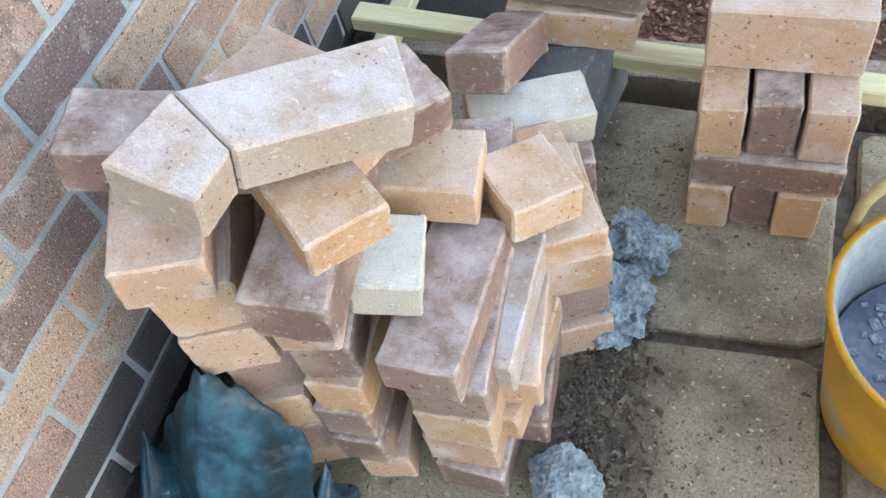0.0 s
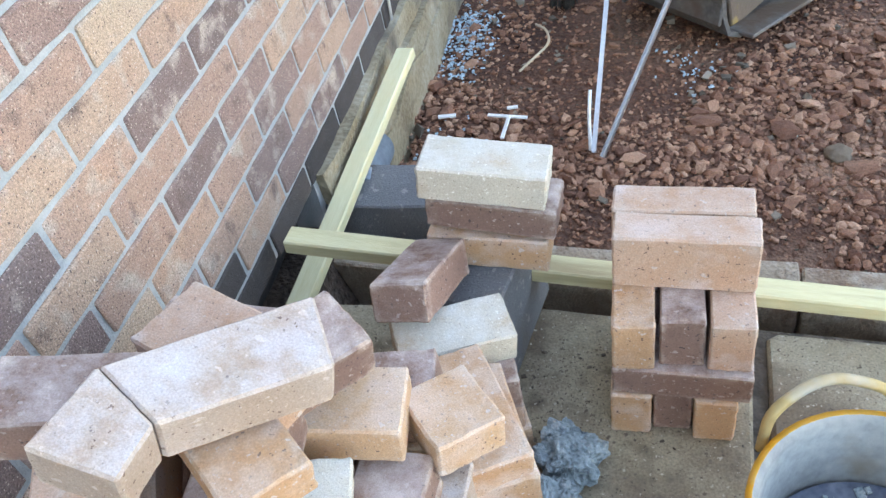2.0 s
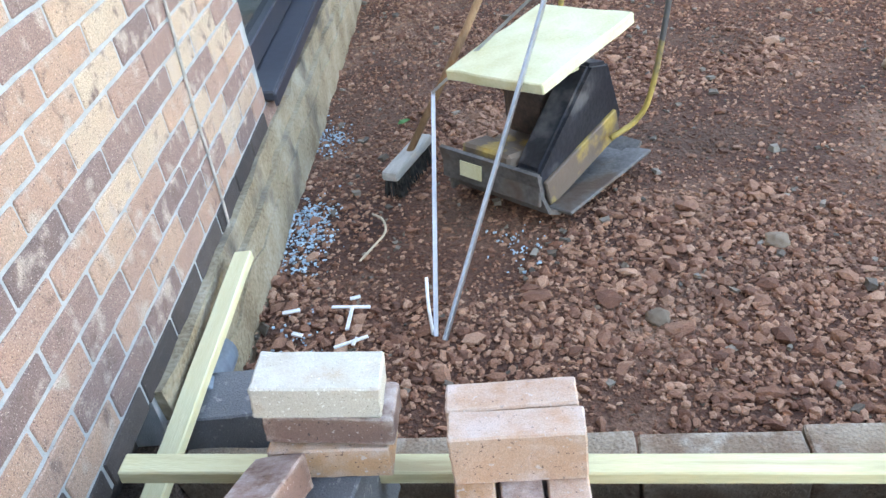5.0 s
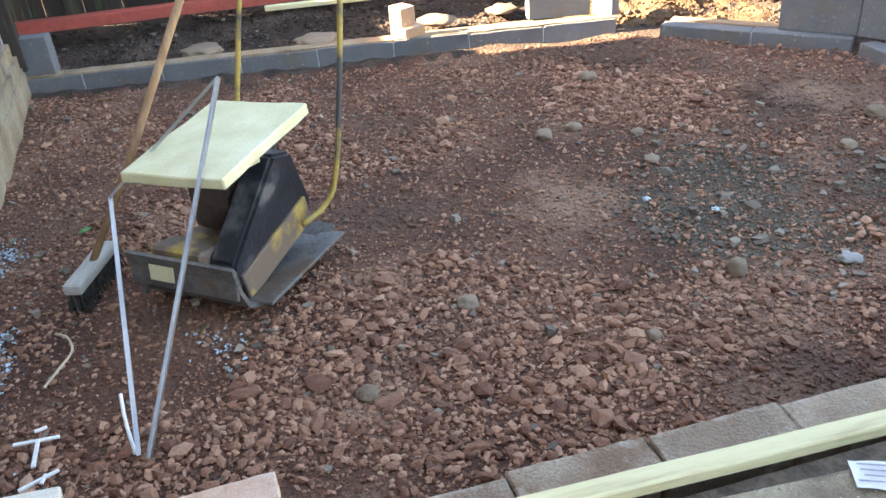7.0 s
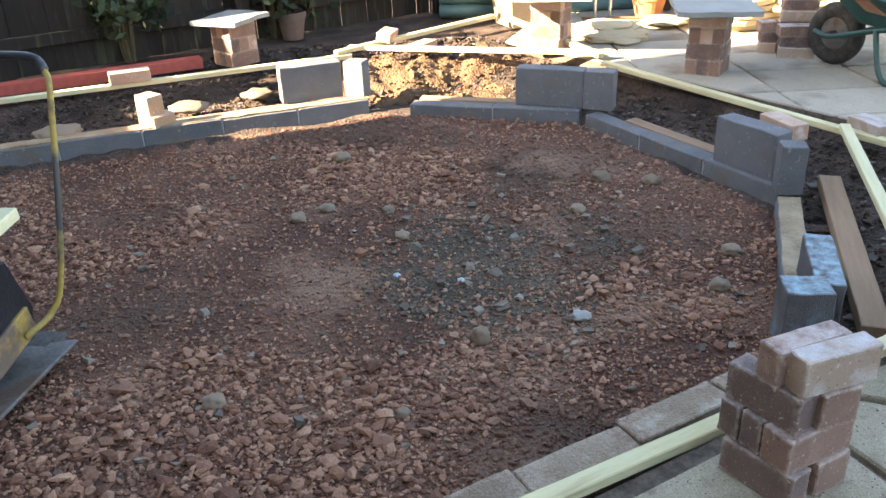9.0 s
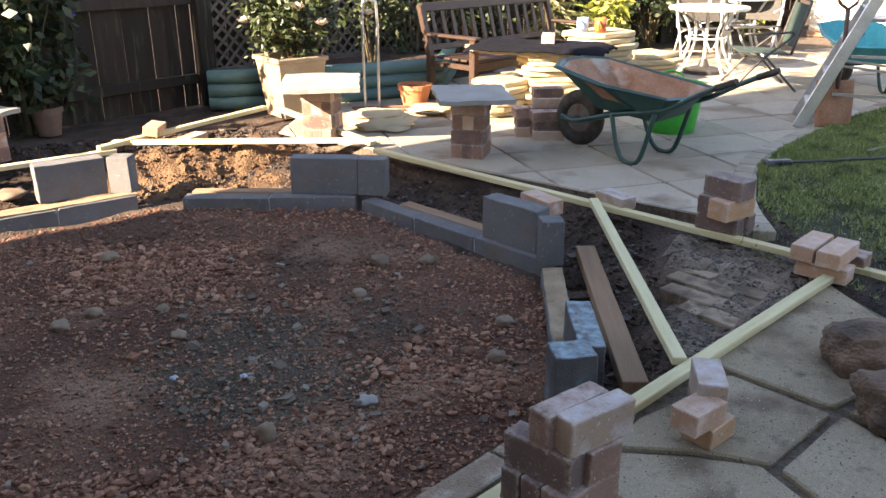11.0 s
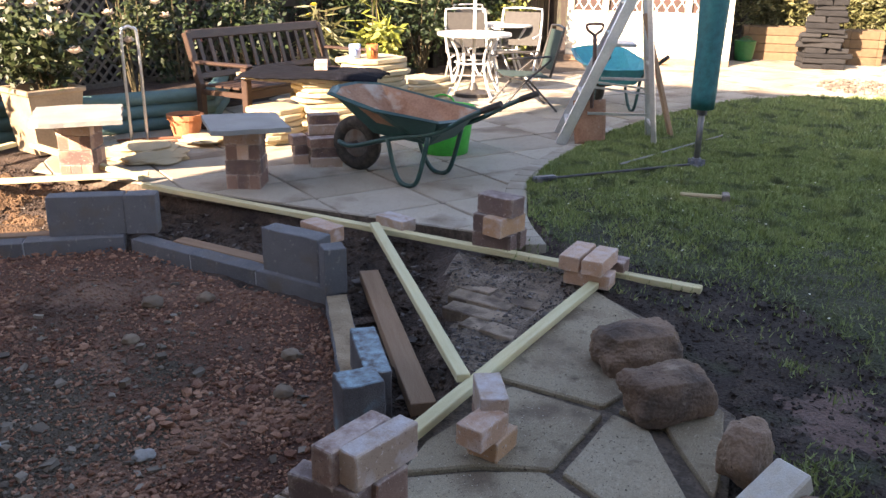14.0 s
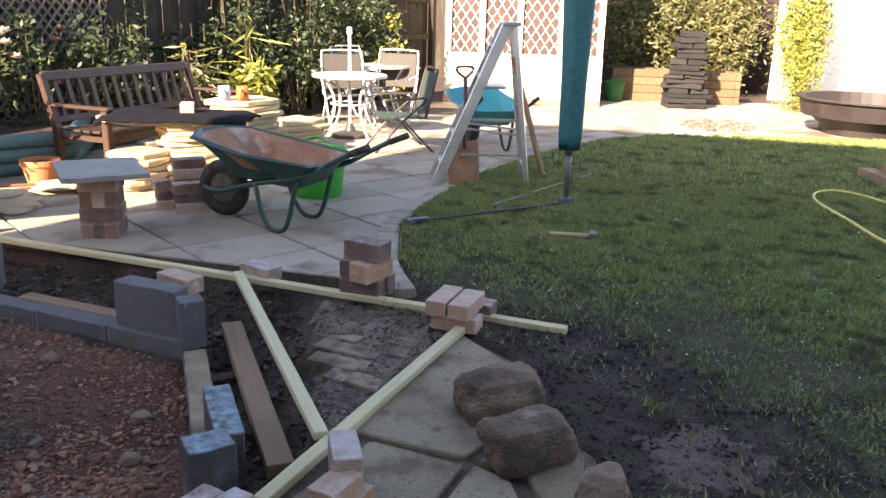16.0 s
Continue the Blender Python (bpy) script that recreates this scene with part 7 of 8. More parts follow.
def bench():
    b = thing("garden_bench", pose(7.0, 4.22, 0, 0, 0, -6) @ Matrix.Diagonal((1, 1, 0.85, 1)), "brown stained wooden garden bench with a slatted back", "bench")
    W = 1.7
    for s in (-1, 1):
        part("front_leg", boxes((0.06, 0.06, 0.62, pose(s * W / 2, -0.25, 0.31), 0.006)), M_bench, b)
        part("back_leg", boxes((0.06, 0.06, 0.44, pose(s * W / 2, 0.24, 0.22), 0.006), (0.06, 0.05, 0.5, pose(s * W / 2, 0.3, 0.66, -14, 0, 0), 0.006)), M_bench, b)
        part("armrest", boxes((0.075, 0.56, 0.03, pose(s * W / 2, -0.02, 0.635), 0.01)), M_bench, b)
        part("side_rail", boxes((0.03, 0.46, 0.05, pose(s * W / 2, 0, 0.36), 0.004)), M_bench, b)
    for i in range(5):
        part("seat_slat", boxes((W, 0.075, 0.022, pose(0, -0.23 + 0.095 * i, 0.42), 0.004)), M_bench, b)
    part("apron", boxes((W, 0.025, 0.08, pose(0, -0.25, 0.365), 0.004)), M_bench, b)
    part("top_rail", boxes((W, 0.035, 0.09, pose(0, 0.355, 0.88, -14, 0, 0), 0.008)), M_bench, b)
    part("lower_rail", boxes((W, 0.03, 0.06, pose(0, 0.26, 0.5, -14, 0, 0), 0.006)), M_bench, b)
    for i in range(13):
        x = -W / 2 + W * (i + 0.9) / 13.8
        part("back_slat", boxes((0.045, 0.016, 0.34, pose(x, 0.307, 0.69, -14, 0, 0), 0.003)), M_bench, b)


bench()

# ---- stacks of flagstones, mugs ----


def flag_stack(x, y, n, w, d, yaw, label, seed, h=0.055):
    rng = random.Random(seed)
    for i in range(n):
        bm = bmesh.new()
        bmesh.ops.create_circle(bm, cap_ends=True, segments=14, radius=0.5)
        for v in bm.verts:
            a = math.atan2(v.co.y, v.co.x)
            s = 1 / max(abs(math.cos(a)), abs(math.sin(a))) ** 0.8 * (1 + 0.13 * noise.noise(Vector((math.cos(a) * 2, math.sin(a) * 2, i * 3.3 + seed))))
            v.co = Vector((v.co.x * w * s, v.co.y * d * s, 0))
        e = bmesh.ops.extrude_face_region(bm, geom=list(bm.faces))
        for v in e["geom"]:
            if isinstance(v, bmesh.types.BMVert):
                v.co.z += h * 0.9
        bmesh.ops.recalc_face_normals(bm, faces=bm.faces)
        bmesh.ops.bevel(bm, geom=[q for q in bm.edges if q.calc_face_angle(0) > 1], offset=0.008, segments=1, affect="EDGES")
        roughen(bm, 0.008, 9, i)
        ob = part("flagstone", bm, M_yorkstone)
        place(ob, x + rng.uniform(-0.03, 0.03), y + rng.uniform(-0.03, 0.03), h * i, yaw + rng.uniform(-12, 12))
        tagged(ob, label, "flagstone", "stacked flagstones")


flag_stack(6.42, 3.46, 11, 0.58, 0.46, -35, "rough buff flagstone in a patio stack", 1, 0.042)
flag_stack(6.02, 3.72, 6, 0.4, 0.34, -15, "sunlit buff flagstone in a low stack", 2, 0.045)
flag_stack(7.25, 3.52, 11, 0.55, 0.45, -20, "buff flagstone in the stack behind the barrow", 3, 0.05)
flag_stack(8.2, 3.5, 6, 0.5, 0.42, -20, "pale flagstone in a low stack by the table", 4, 0.045)
bm = bmesh.new()
lumpy = [bm.verts.new((0.56 * math.cos(a) * (1 + 0.12 * noise.noise(Vector((math.cos(a) * 2, math.sin(a) * 2, 4)))), 0.26 * math.sin(a) * (1 + 0.2 * noise.noise(Vector((math.cos(a) * 3, math.sin(a) * 3, 9)))), 0)) for a in (0.35 * i for i in range(18))]
cap = bm.faces.new(lumpy)
rim = bmesh.ops.extrude_face_region(bm, geom=[cap])
for v in rim["geom"]:
    if isinstance(v, bmesh.types.BMVert):
        v.co.z += 0.035
bmesh.ops.recalc_face_normals(bm, faces=bm.faces)
roughen(bm, 0.008, 9, 2.0)
ob = place(part("flagstone", bm, M_yorkstone), 6.28, 3.6, 0.461, -72)
tagged(ob, "long ragged flagstone overhanging the patio stack", "flagstone", "stacked flagstones")
M_mat = plain("dark_rubber", (0.007, 0.0075, 0.011), rough=0.95, var=0.4, bump=0.5)
M_mat.node_tree.nodes["Principled BSDF"].inputs["Specular IOR Level"].default_value = 0.12
bm = bmesh.new()      # the mat, creased and hanging over the stone's rim
bmesh.ops.create_grid(bm, x_segments=40, y_segments=20, size=0.5)
for v in bm.verts:
    u, w = v.co.x, v.co.y
    ragged = 1 + 0.1 * noise.noise(Vector((u * 5, w * 5, 3)))
    drop = 0.03 * max(0.0, abs(w) - 0.36) / 0.14 + 0.03 * max(0.0, abs(u) - 0.42) / 0.08
    v.co = Vector((u * 1.08 * ragged, w * 0.6 * ragged, 0.016 - drop + 0.018 * abs(noise.noise(Vector((u * 7, w * 9, 1))))))
rim = bmesh.ops.extrude_face_region(bm, geom=list(bm.faces))
for v in rim["geom"]:
    if isinstance(v, bmesh.types.BMVert):
        v.co.z += 0.012
bmesh.ops.recalc_face_normals(bm, faces=bm.faces)
ob = place(part("rubber_mat", bm, M_mat, smooth=True), 6.29, 3.54, 0.5, -72)
tagged(ob, "creased dark rubber mat lying on the flagstone stack", "mat")
brick((6.37, 3.52, 0.562), (0, 0, 30), (0.2, 0.1, 0.065), "mauve", "mauve brick weighing down the mat", "", 0.6)


def mug(x, y, z, material, label):
    t = thing("mug", pose(x, y, z, 0, 0, 200) @ Matrix.Scale(1.15, 4), label, "mug", "mugs on the stones")
    bm = bmesh.new()
    lathe(bm, [(0.001, 0), (0.04, 0.0), (0.045, 0.05), (0.043, 0.1), (0.039, 0.1), (0.039, 0.01), (0.001, 0.01)], 20)
    part("body", bm, material, t, smooth=True)
    bm = bmesh.new()
    tube(bm, smooth_line([(0.04, 0, 0.08), (0.065, 0, 0.075), (0.07, 0, 0.05), (0.06, 0, 0.025), (0.042, 0, 0.02)], 4), 0.006, 6)
    part("handle", bm, material, t, smooth=True)


mug(7.05, 3.6, 0.55, plain("blue_glaze", (0.35, 0.5, 0.75), rough=0.25), "pale blue mug on the flagstones")
mug(7.1, 3.46, 0.55, plain("orange_glaze", (0.55, 0.16, 0.05), rough=0.25), "orange-brown mug on the flagstones")


# ---- wheelbarrows ----
M_barrow = surface("green_paint", [(0.3, (0.012, 0.05, 0.045)), (0.8, (0.025, 0.085, 0.075))], scale=7, fine=60, bump=0.15, rough=0.4, patch=(0.1, 0.08, 0.06), patch_scale=6, patch_cut=0.63)
M_rust = surface("rust", [(0.2, (0.22, 0.1, 0.055)), (0.8, (0.42, 0.24, 0.15))], scale=6, fine=70, bump=0.5, rough=0.9, patch=(0.42, 0.36, 0.3), patch_scale=7, patch_cut=0.55)
M_turq = plain("turquoise_plastic", (0.03, 0.3, 0.33), rough=0.35)
M_tyre = surface("tyre", [(0.3, (0.025, 0.023, 0.02)), (0.8, (0.08, 0.07, 0.06))], scale=20, bump=0.4)


def wheelbarrow(x, y, yaw, label, tray_mat, inner, scale=1.0):
    w = thing("wheelbarrow", pose(x, y, 0, 0, 0, yaw), label, "wheelbarrow", "wheelbarrows")
    bm = bmesh.new()      # local x points to the wheel
    bot = [(-0.18, -0.17, 0.27), (0.24, -0.15, 0.3), (0.24, 0.15, 0.3), (-0.18, 0.17, 0.27)]
    top = [(-0.3, -0.28, 0.44), (0.1, -0.32, 0.48), (0.47, -0.27, 0.545), (0.55, -0.1, 0.565), (0.55, 0.1, 0.565), (0.47, 0.27, 0.545), (0.1, 0.32, 0.48), (-0.3, 0.28, 0.44), (-0.34, 0.12, 0.43), (-0.34, -0.12, 0.43)]
    B = [bm.verts.new(p) for p in bot]
    T = [bm.verts.new(p) for p in top]
    R = [bm.verts.new((p[0] * 1.03 + (0.012 if p[0] > 0 else -0.012), p[1] * 1.05, p[2] - 0.01)) for p in top]
    bm.faces.new(B[::-1])
    near = [0, 0, 1, 1, 2, 2, 3, 3, 3, 0]
    for i in range(10):
        j = (i + 1) % 10
        a, b = near[i], near[j]
        bm.faces.new([T[i], T[j], B[b]] + ([B[a]] if a != b else []))
        bm.faces.new((T[j], T[i], R[i], R[j]))
    bmesh.ops.recalc_face_normals(bm, faces=bm.faces)
    for f in bm.faces:
        f.smooth = False
    tr = part("tray", bm, [tray_mat, inner], w)
    md = tr.modifiers.new("thickness", "SOLIDIFY")
    md.thickness, md.offset, md.material_offset = 0.006, 1.0, 0
    inn = bmesh.new()
    k = 0.945
    B2 = [inn.verts.new((p[0] * k, p[1] * k, p[2] + 0.022)) for p in bot]
    T2 = [inn.verts.new((p[0] * k, p[1] * k, p[2] - 0.006)) for p in top]
    inn.faces.new(B2)
    for i in range(10):
        j = (i + 1) % 10
        a, b = near[i], near[j]
        inn.faces.new([T2[j], T2[i], B2[a]] + ([B2[b]] if a != b else []))
    bmesh.ops.recalc_face_normals(inn, faces=inn.faces)
    part("lining", inn, inner, w, "rusty cement-stained inside" if inner is M_rust else "")
    for s in (-1, 1):
        bm = bmesh.new()
        tube(bm, smooth_line([(0.55, 0.1 * s, 0.2), (0.42, 0.12 * s, 0.19), (0.1, 0.17 * s, 0.28), (-0.25, 0.22 * s, 0.36), (-0.46, 0.25 * s, 0.47), (-0.58, 0.26 * s, 0.53)], 5), 0.016, 8)
        part("handle_tube", bm, M_barrow, w, smooth=True)
        bm = bmesh.new()
        tube(bm, [(-0.58, 0.26 * s, 0.53), (-0.7, 0.265 * s, 0.58)], 0.02, 8)
        part("grip", bm, M_tyre, w, "black rubber grip")
        bm = bmesh.new()
        tube(bm, smooth_line([(0.12, 0.17 * s, 0.28), (0.06, 0.19 * s, 0.1), (0.0, 0.2 * s, 0.018), (-0.09, 0.205 * s, 0.016), (-0.14, 0.21 * s, 0.1), (-0.2, 0.215 * s, 0.33)], 5), 0.015, 8)
        part("leg", bm, M_barrow, w, smooth=True)
    bm = bmesh.new()
    bmesh.ops.create_uvsphere(bm, u_segments=8, v_segments=6, radius=0.001)
    bm.clear()
    tube(bm, [(0.47 + 0.135 * math.cos(a), 0, 0.185 + 0.135 * math.sin(a)) for a in [2 * math.pi * i / 28 for i in range(28)]], 0.048, 10, True)
    wh = part("wheel", bm, M_tyre, w, "dusty black rubber tyre", smooth=True)
    bm = bmesh.new()
    cyl(bm, 0.095, 0.095, (0.47, -0.02, 0.185), (0.47, 0.02, 0.185), 20)
    cyl(bm, 0.02, 0.02, (0.47, -0.12, 0.185), (0.47, 0.12, 0.185), 10)
    part("rim", bm, M_steel, wh)
    w.scale = (scale,) * 3
    return w


wheelbarrow(5.44, 2.25, 84, "dark green wheelbarrow with a rusty tray on the patio", M_barrow, M_rust)
wheelbarrow(8.75, 1.75, 30, "turquoise plastic wheelbarrow parked behind the stepladder", M_turq, M_turq)
bucket(6.28, 2.42, 0.21, 0.34, M_greenbucket, "bright green flexible bucket behind the wheelbarrow", 30, False)


# ---- patio furniture ----
M_whitemetal = surface("white_metal", [(0.3, (0.5, 0.5, 0.48)), (0.8, (0.66, 0.66, 0.64))], scale=9, bump=0.08, rough=0.4)
M_darkmetal = plain("dark_metal", (0.05, 0.045, 0.04), rough=0.4)
M_mesh = plain("sling_fabric", (0.06, 0.056, 0.05), rough=0.8)
M_mesh_d = plain("dark_sling_fabric", (0.03, 0.055, 0.048), rough=0.8)


def table(x, y, r, label, yaw=0, parasol=False):
    t = thing("garden_table", pose(x, y, 0, 0, 0, yaw) @ Matrix.Diagonal((1, 1, 0.88, 1)), label, "table", "garden tables")
    bm = bmesh.new()
    lathe(bm, [(0.001, 0.705), (r * 0.97, 0.705), (r, 0.712), (r, 0.735), (r * 0.985, 0.742), (0.001, 0.742)], 40)
    bmesh.ops.recalc_face_normals(bm, faces=bm.faces)
    part("tabletop", bm, M_whitemetal, t)
    for i in range(4):
        a = radians(45 + 90 * i)
        bm = bmesh.new()
        c, s = math.cos(a), math.sin(a)
        tube(bm, smooth_line([(0.3 * c, 0.3 * s, 0.7), (0.2 * c, 0.2 * s, 0.5), (0.2 * c, 0.2 * s, 0.3), (0.3 * c, 0.3 * s, 0.08), (0.36 * c, 0.36 * s, 0.0)], 4), 0.015, 6)
        part("leg", bm, M_whitemetal, t, smooth=True)
    bm = bmesh.new()
    tube(bm, [(0.2 * math.cos(a), 0.2 * math.sin(a), 0.4) for a in [2 * math.pi * i / 24 for i in range(24)]], 0.01, 6, True)
    part("brace_ring", bm, M_whitemetal, t)
    if parasol:
        bm = bmesh.new()
        cyl(bm, 0.018, 0.018, (0, 0, 0.03), (0, 0, 1.22), 10)
        cyl(bm, 0.03, 0.028, (0, 0, 1.2), (0, 0, 1.28), 10)
        p = part("parasol_pole", bm, M_whitemetal, t)
        bm = bmesh.new()
        lathe(bm, [(0.001, 0), (0.2, 0), (0.2, 0.04), (0.06, 0.08), (0.03, 0.16), (0.001, 0.16)], 20)
        part("parasol_base", bm, M_darkmetal, t)


table(9.0, 3.27, 0.39, "round white garden table with a parasol pole", 10, True)
table(10.6, 3.5, 0.36, "round white garden table farther along the patio", 30)


def chair(x, y, yaw, frame_mat, sling, label, tall=0.86):
    c = thing("garden_chair", pose(x, y, 0, 0, 0, yaw) @ Matrix.Diagonal((1, 1, tall, 1)), label, "chair", "garden chairs")
    for s in (-1, 1):
        bm = bmesh.new()
        tube(bm, smooth_line([(0.26 * s, 0.28, 0.0), (0.26 * s, 0.05, 0.34), (0.26 * s, -0.2, 0.62), (0.26 * s, -0.05, 0.63), (0.26 * s, 0.22, 0.62)], 4), 0.013, 6)
        part("side_frame", bm, frame_mat, c, smooth=True)
        bm = bmesh.new()
        tube(bm, [(0.25 * s, -0.28, 0.0), (0.25 * s, 0.0, 0.36), (0.25 * s, 0.24, 0.42)], 0.012, 6)
        part("leg", bm, frame_mat, c)
    bm = bmesh.new()
    tube(bm, smooth_line([(-0.24, -0.2, 0.4), (-0.24, -0.3, 0.9), (-0.18, -0.315, 0.97), (0.18, -0.315, 0.97), (0.24, -0.3, 0.9), (0.24, -0.2, 0.4)], 4), 0.013, 6)
    part("back_frame", bm, frame_mat, c, smooth=True)
    part("backrest", boxes((0.44, 0.008, 0.46, pose(0, -0.265, 0.7, 11, 0, 0), 0.002)), sling, c, "woven sling fabric")
    part("seat", boxes((0.46, 0.44, 0.01, pose(0, 0.02, 0.41, 3, 0, 0), 0.003)), sling, c, "woven sling fabric")
    part("stretcher", boxes((0.5, 0.014, 0.014, pose(0, -0.2, 0.1))), frame_mat, c)


chair(9.75, 3.6, 125, M_whitemetal, M_mesh, "pale metal garden chair with grey sling seat")
chair(10.3, 3.25, 95, M_whitemetal, M_mesh, "pale metal garden chair between the tables")
chair(8.5, 2.55, 30, M_darkmetal, M_mesh_d, "dark metal folding chair with green sling facing the table", 0.8)
chair(10.9, 3.9, 150, M_whitemetal, M_mesh, "pale metal garden chair by the far table")


# ---- stepladder, spade, clothes dryer, tools on the lawn ----
def ladder():
    l = thing("stepladder", pose(7.27, 1.43, 0, 0, 0, 17), "grey aluminium stepladder standing open on the patio edge", "stepladder")
    apex = 1.22
    for s in (-1, 1):
        for f, foot in ((-1, 0.38), (1, 0.34)):
            a, b = Vector((0.2 * s * (1.15 if f < 0 else 1.0), foot * -f, 0.0)), Vector((0.14 * s, 0.03 * -f - 0.17, apex))
            d = b - a
            q = d.to_track_quat("Z", "Y").to_matrix().to_4x4()
            bm = bmesh.new()
            box(bm, 0.024, 0.085 if f < 0 else 0.04, d.length, Matrix.Translation((a + b) / 2) @ q, 0.003)
            part("stile", bm, M_alu, l)
    for i in range(5):
        t = (i + 0.7) / 5.4
        y, z = 0.38 * (1 - t) - 0.14 * t, apex * t
        part("tread", boxes((0.4 - 0.1 * t, 0.08, 0.022, pose(0, y, z), 0.003)), M_alu, l)
    for t in (0.12, 0.5):
        y, z = -(0.34 * (1 - t) + 0.2 * t), apex * t
        part("rear_bar", boxes((0.36 - 0.08 * t, 0.014, 0.02, pose(0, y, z))), M_alu, l)
    part("platform", boxes((0.3, 0.2, 0.025, pose(0, -0.05, apex * 0.62), 0.004)), M_alu, l)
    part("top_cap", boxes((0.34, 0.14, 0.03, pose(0, -0.17, apex + 0.01), 0.005)), M_alu, l)
    for t in (0.2, 0.42):
        part("side_brace", boxes((0.012, 0.5 * (1 - t) + 0.06, 0.02, pose(-0.19, -0.02 - 0.12 * t, apex * t))), M_alu, l)
    for s in (-1, 1):
        part("stay", boxes((0.01, 0.5, 0.016, pose(0.17 * s, -0.06, 0.42, 6, 0, 0))), M_alu, l)


ladder()
bm = bmesh.new()
la, lb_ = Vector((7.6, 0.98, 0.0)), Vector((7.38, 1.24, 0.98))
box(bm, 0.05, 0.03, (lb_ - la).length, Matrix.Translation((la + lb_) / 2) @ (lb_ - la).to_track_quat("Z", "Y").to_matrix().to_4x4(), 0.003)
tagged(part("timber_rail", bm, M_oldwood), "brown timber rail leaning on the stepladder", "timber rail")
M_shaft = plain("dark_shaft", (0.09, 0.05, 0.04), rough=0.5)


def spade():
    s = thing("shovel", pose(7.04, 1.5, 0.0, 0, 0, -45), "rusty shovel leaning against the stepladder", "shovel")
    bm = bmesh.new()
    bmesh.ops.create_grid(bm, x_segments=8, y_segments=8, size=0.5)
    for v in bm.verts:
        v.co = Vector((v.co.x * 0.29 * (1 - 0.12 * max(0, -v.co.y)), 0.03 * (v.co.x * 2) ** 2 + 0.05 * (v.co.y + 0.5), (v.co.y + 0.5) * 0.34))
    ob = part("blade", bm, M_rust, s, "rust-red shovel blade", smooth=True)
    ob.modifiers.new("thickness", "SOLIDIFY").thickness = 0.004
    bm = bmesh.new()
    tube(bm, smooth_line([(0, 0.045, 0.28), (0.0, 0.05, 0.42), (0.02, 0.08, 0.6), (0.03, 0.12, 0.82)], 4), 0.016, 8)
    part("shaft", bm, M_shaft, s, smooth=True)
    bm = bmesh.new()
    tube(bm, smooth_line([(0.03, 0.12, 0.82), (-0.03, 0.125, 0.86), (-0.035, 0.13, 0.9), (0.095, 0.13, 0.9), (0.09, 0.125, 0.86), (0.03, 0.12, 0.82)], 4), 0.011, 6)
    part("grip", bm, M_shaft, s, smooth=True)


spade()
M_teal = plain("teal_cover", (0.012, 0.13, 0.14), rough=0.55, var=0.25, bump=0.3)


def dryer():
    d = thing("rotary_dryer", pose(6.6, 0.66, 0.0), "folded rotary clothes dryer in a teal cover", "clothes dryer")
    bm = bmesh.new()
    cyl(bm, 0.021, 0.021, (0, 0, 0), (0, 0, 0.45), 14)
    part("pole", bm, plain("grey_pole", (0.16, 0.16, 0.16), rough=0.45, metal=0.6), d, smooth=True)
    bm = bmesh.new()
    lathe(bm, [(0.001, 0.0), (0.05, 0.0), (0.05, 0.02), (0.032, 0.03), (0.032, 0.07), (0.001, 0.07)], 14)
    for i in range(5):
        a = 2 * math.pi * i / 5
        box(bm, 0.03, 0.012, 0.05, pose(0.045 * math.cos(a), 0.045 * math.sin(a), 0.035, 0, 0, math.degrees(a)))
    part("ground_socket", bm, plain("grey_plastic", (0.14, 0.15, 0.18), rough=0.5), d, "grey plastic ground socket")
    bm = bmesh.new()
    cyl(bm, 0.034, 0.034, (0, 0, 0.37), (0, 0, 0.43), 14)
    part("collar", bm, M_black, d)
    bm = bmesh.new()
    lathe(bm, [(0.06, 0.42), (0.072, 0.41), (0.078, 0.5), (0.084, 0.9), (0.1, 1.4), (0.11, 1.75), (0.08, 1.9), (0.001, 1.93)], 24)
    for v in bm.verts:
        a = math.atan2(v.co.y, v.co.x)
        k = 1 + 0.06 * math.sin(4 * a + v.co.z * 1.3) + 0.03 * noise.noise(v.co * 6)
        v.co.x *= k
        v.co.y *= k
    part("cover", bm, M_teal, d, "teal fabric cover", smooth=True)


dryer()


M_dullsteel = plain("dull_steel", (0.2, 0.2, 0.2), rough=0.5, metal=0.5)
M_cane = plain("cane", (0.25, 0.1, 0.055), rough=0.6)


def rod(name, a, b, r, material, label, cat):
    bm = bmesh.new()
    cyl(bm, r, r, a, b, 8)
    return tagged(part(name, bm, material), label, cat)


for a, b_ in (((5.45, 4.78, 0.012), (6.0, 4.2, 0.012)), ((5.4, 4.62, 0.012), (5.98, 4.08, 0.012))):
    rod("garden_cane", a, b_, 0.009, M_cane, "thin red-brown garden cane lying on the patio", "cane")
rk = thing("garden_rake", Matrix(), "long dark-handled rake lying on the lawn", "rake")
bm = bmesh.new()
cyl(bm, 0.009, 0.009, (5.75, 1.44, 0.03), (6.55, 0.7, 0.03), 8)
part("shaft", bm, M_darkmetal, rk)
bm = bmesh.new()
box(bm, 0.16, 0.06, 0.04, pose(5.7, 1.48, 0.03, 0, 0, -43), 0.01)
part("head", bm, M_black, rk, "black rake head")
rod("metal_tube", (6.35, 1.14, 0.025), (7.8, 0.6, 0.025), 0.008, M_dullsteel, "thin aluminium tube lying on the lawn", "tube")
hm = thing("hammer", pose(5.73, 0.5, 0.0, 0, 0, -82), "club hammer lying on the grass", "hammer")
bm = bmesh.new()
cyl(bm, 0.012, 0.015, (-0.14, 0, 0.03), (0.1, 0, 0.03), 8)
part("handle", bm, M_yorkstone, hm)
part("head", boxes((0.045, 0.1, 0.045, pose(0.12, 0, 0.032), 0.006)), M_steel, hm, "grey steel head")
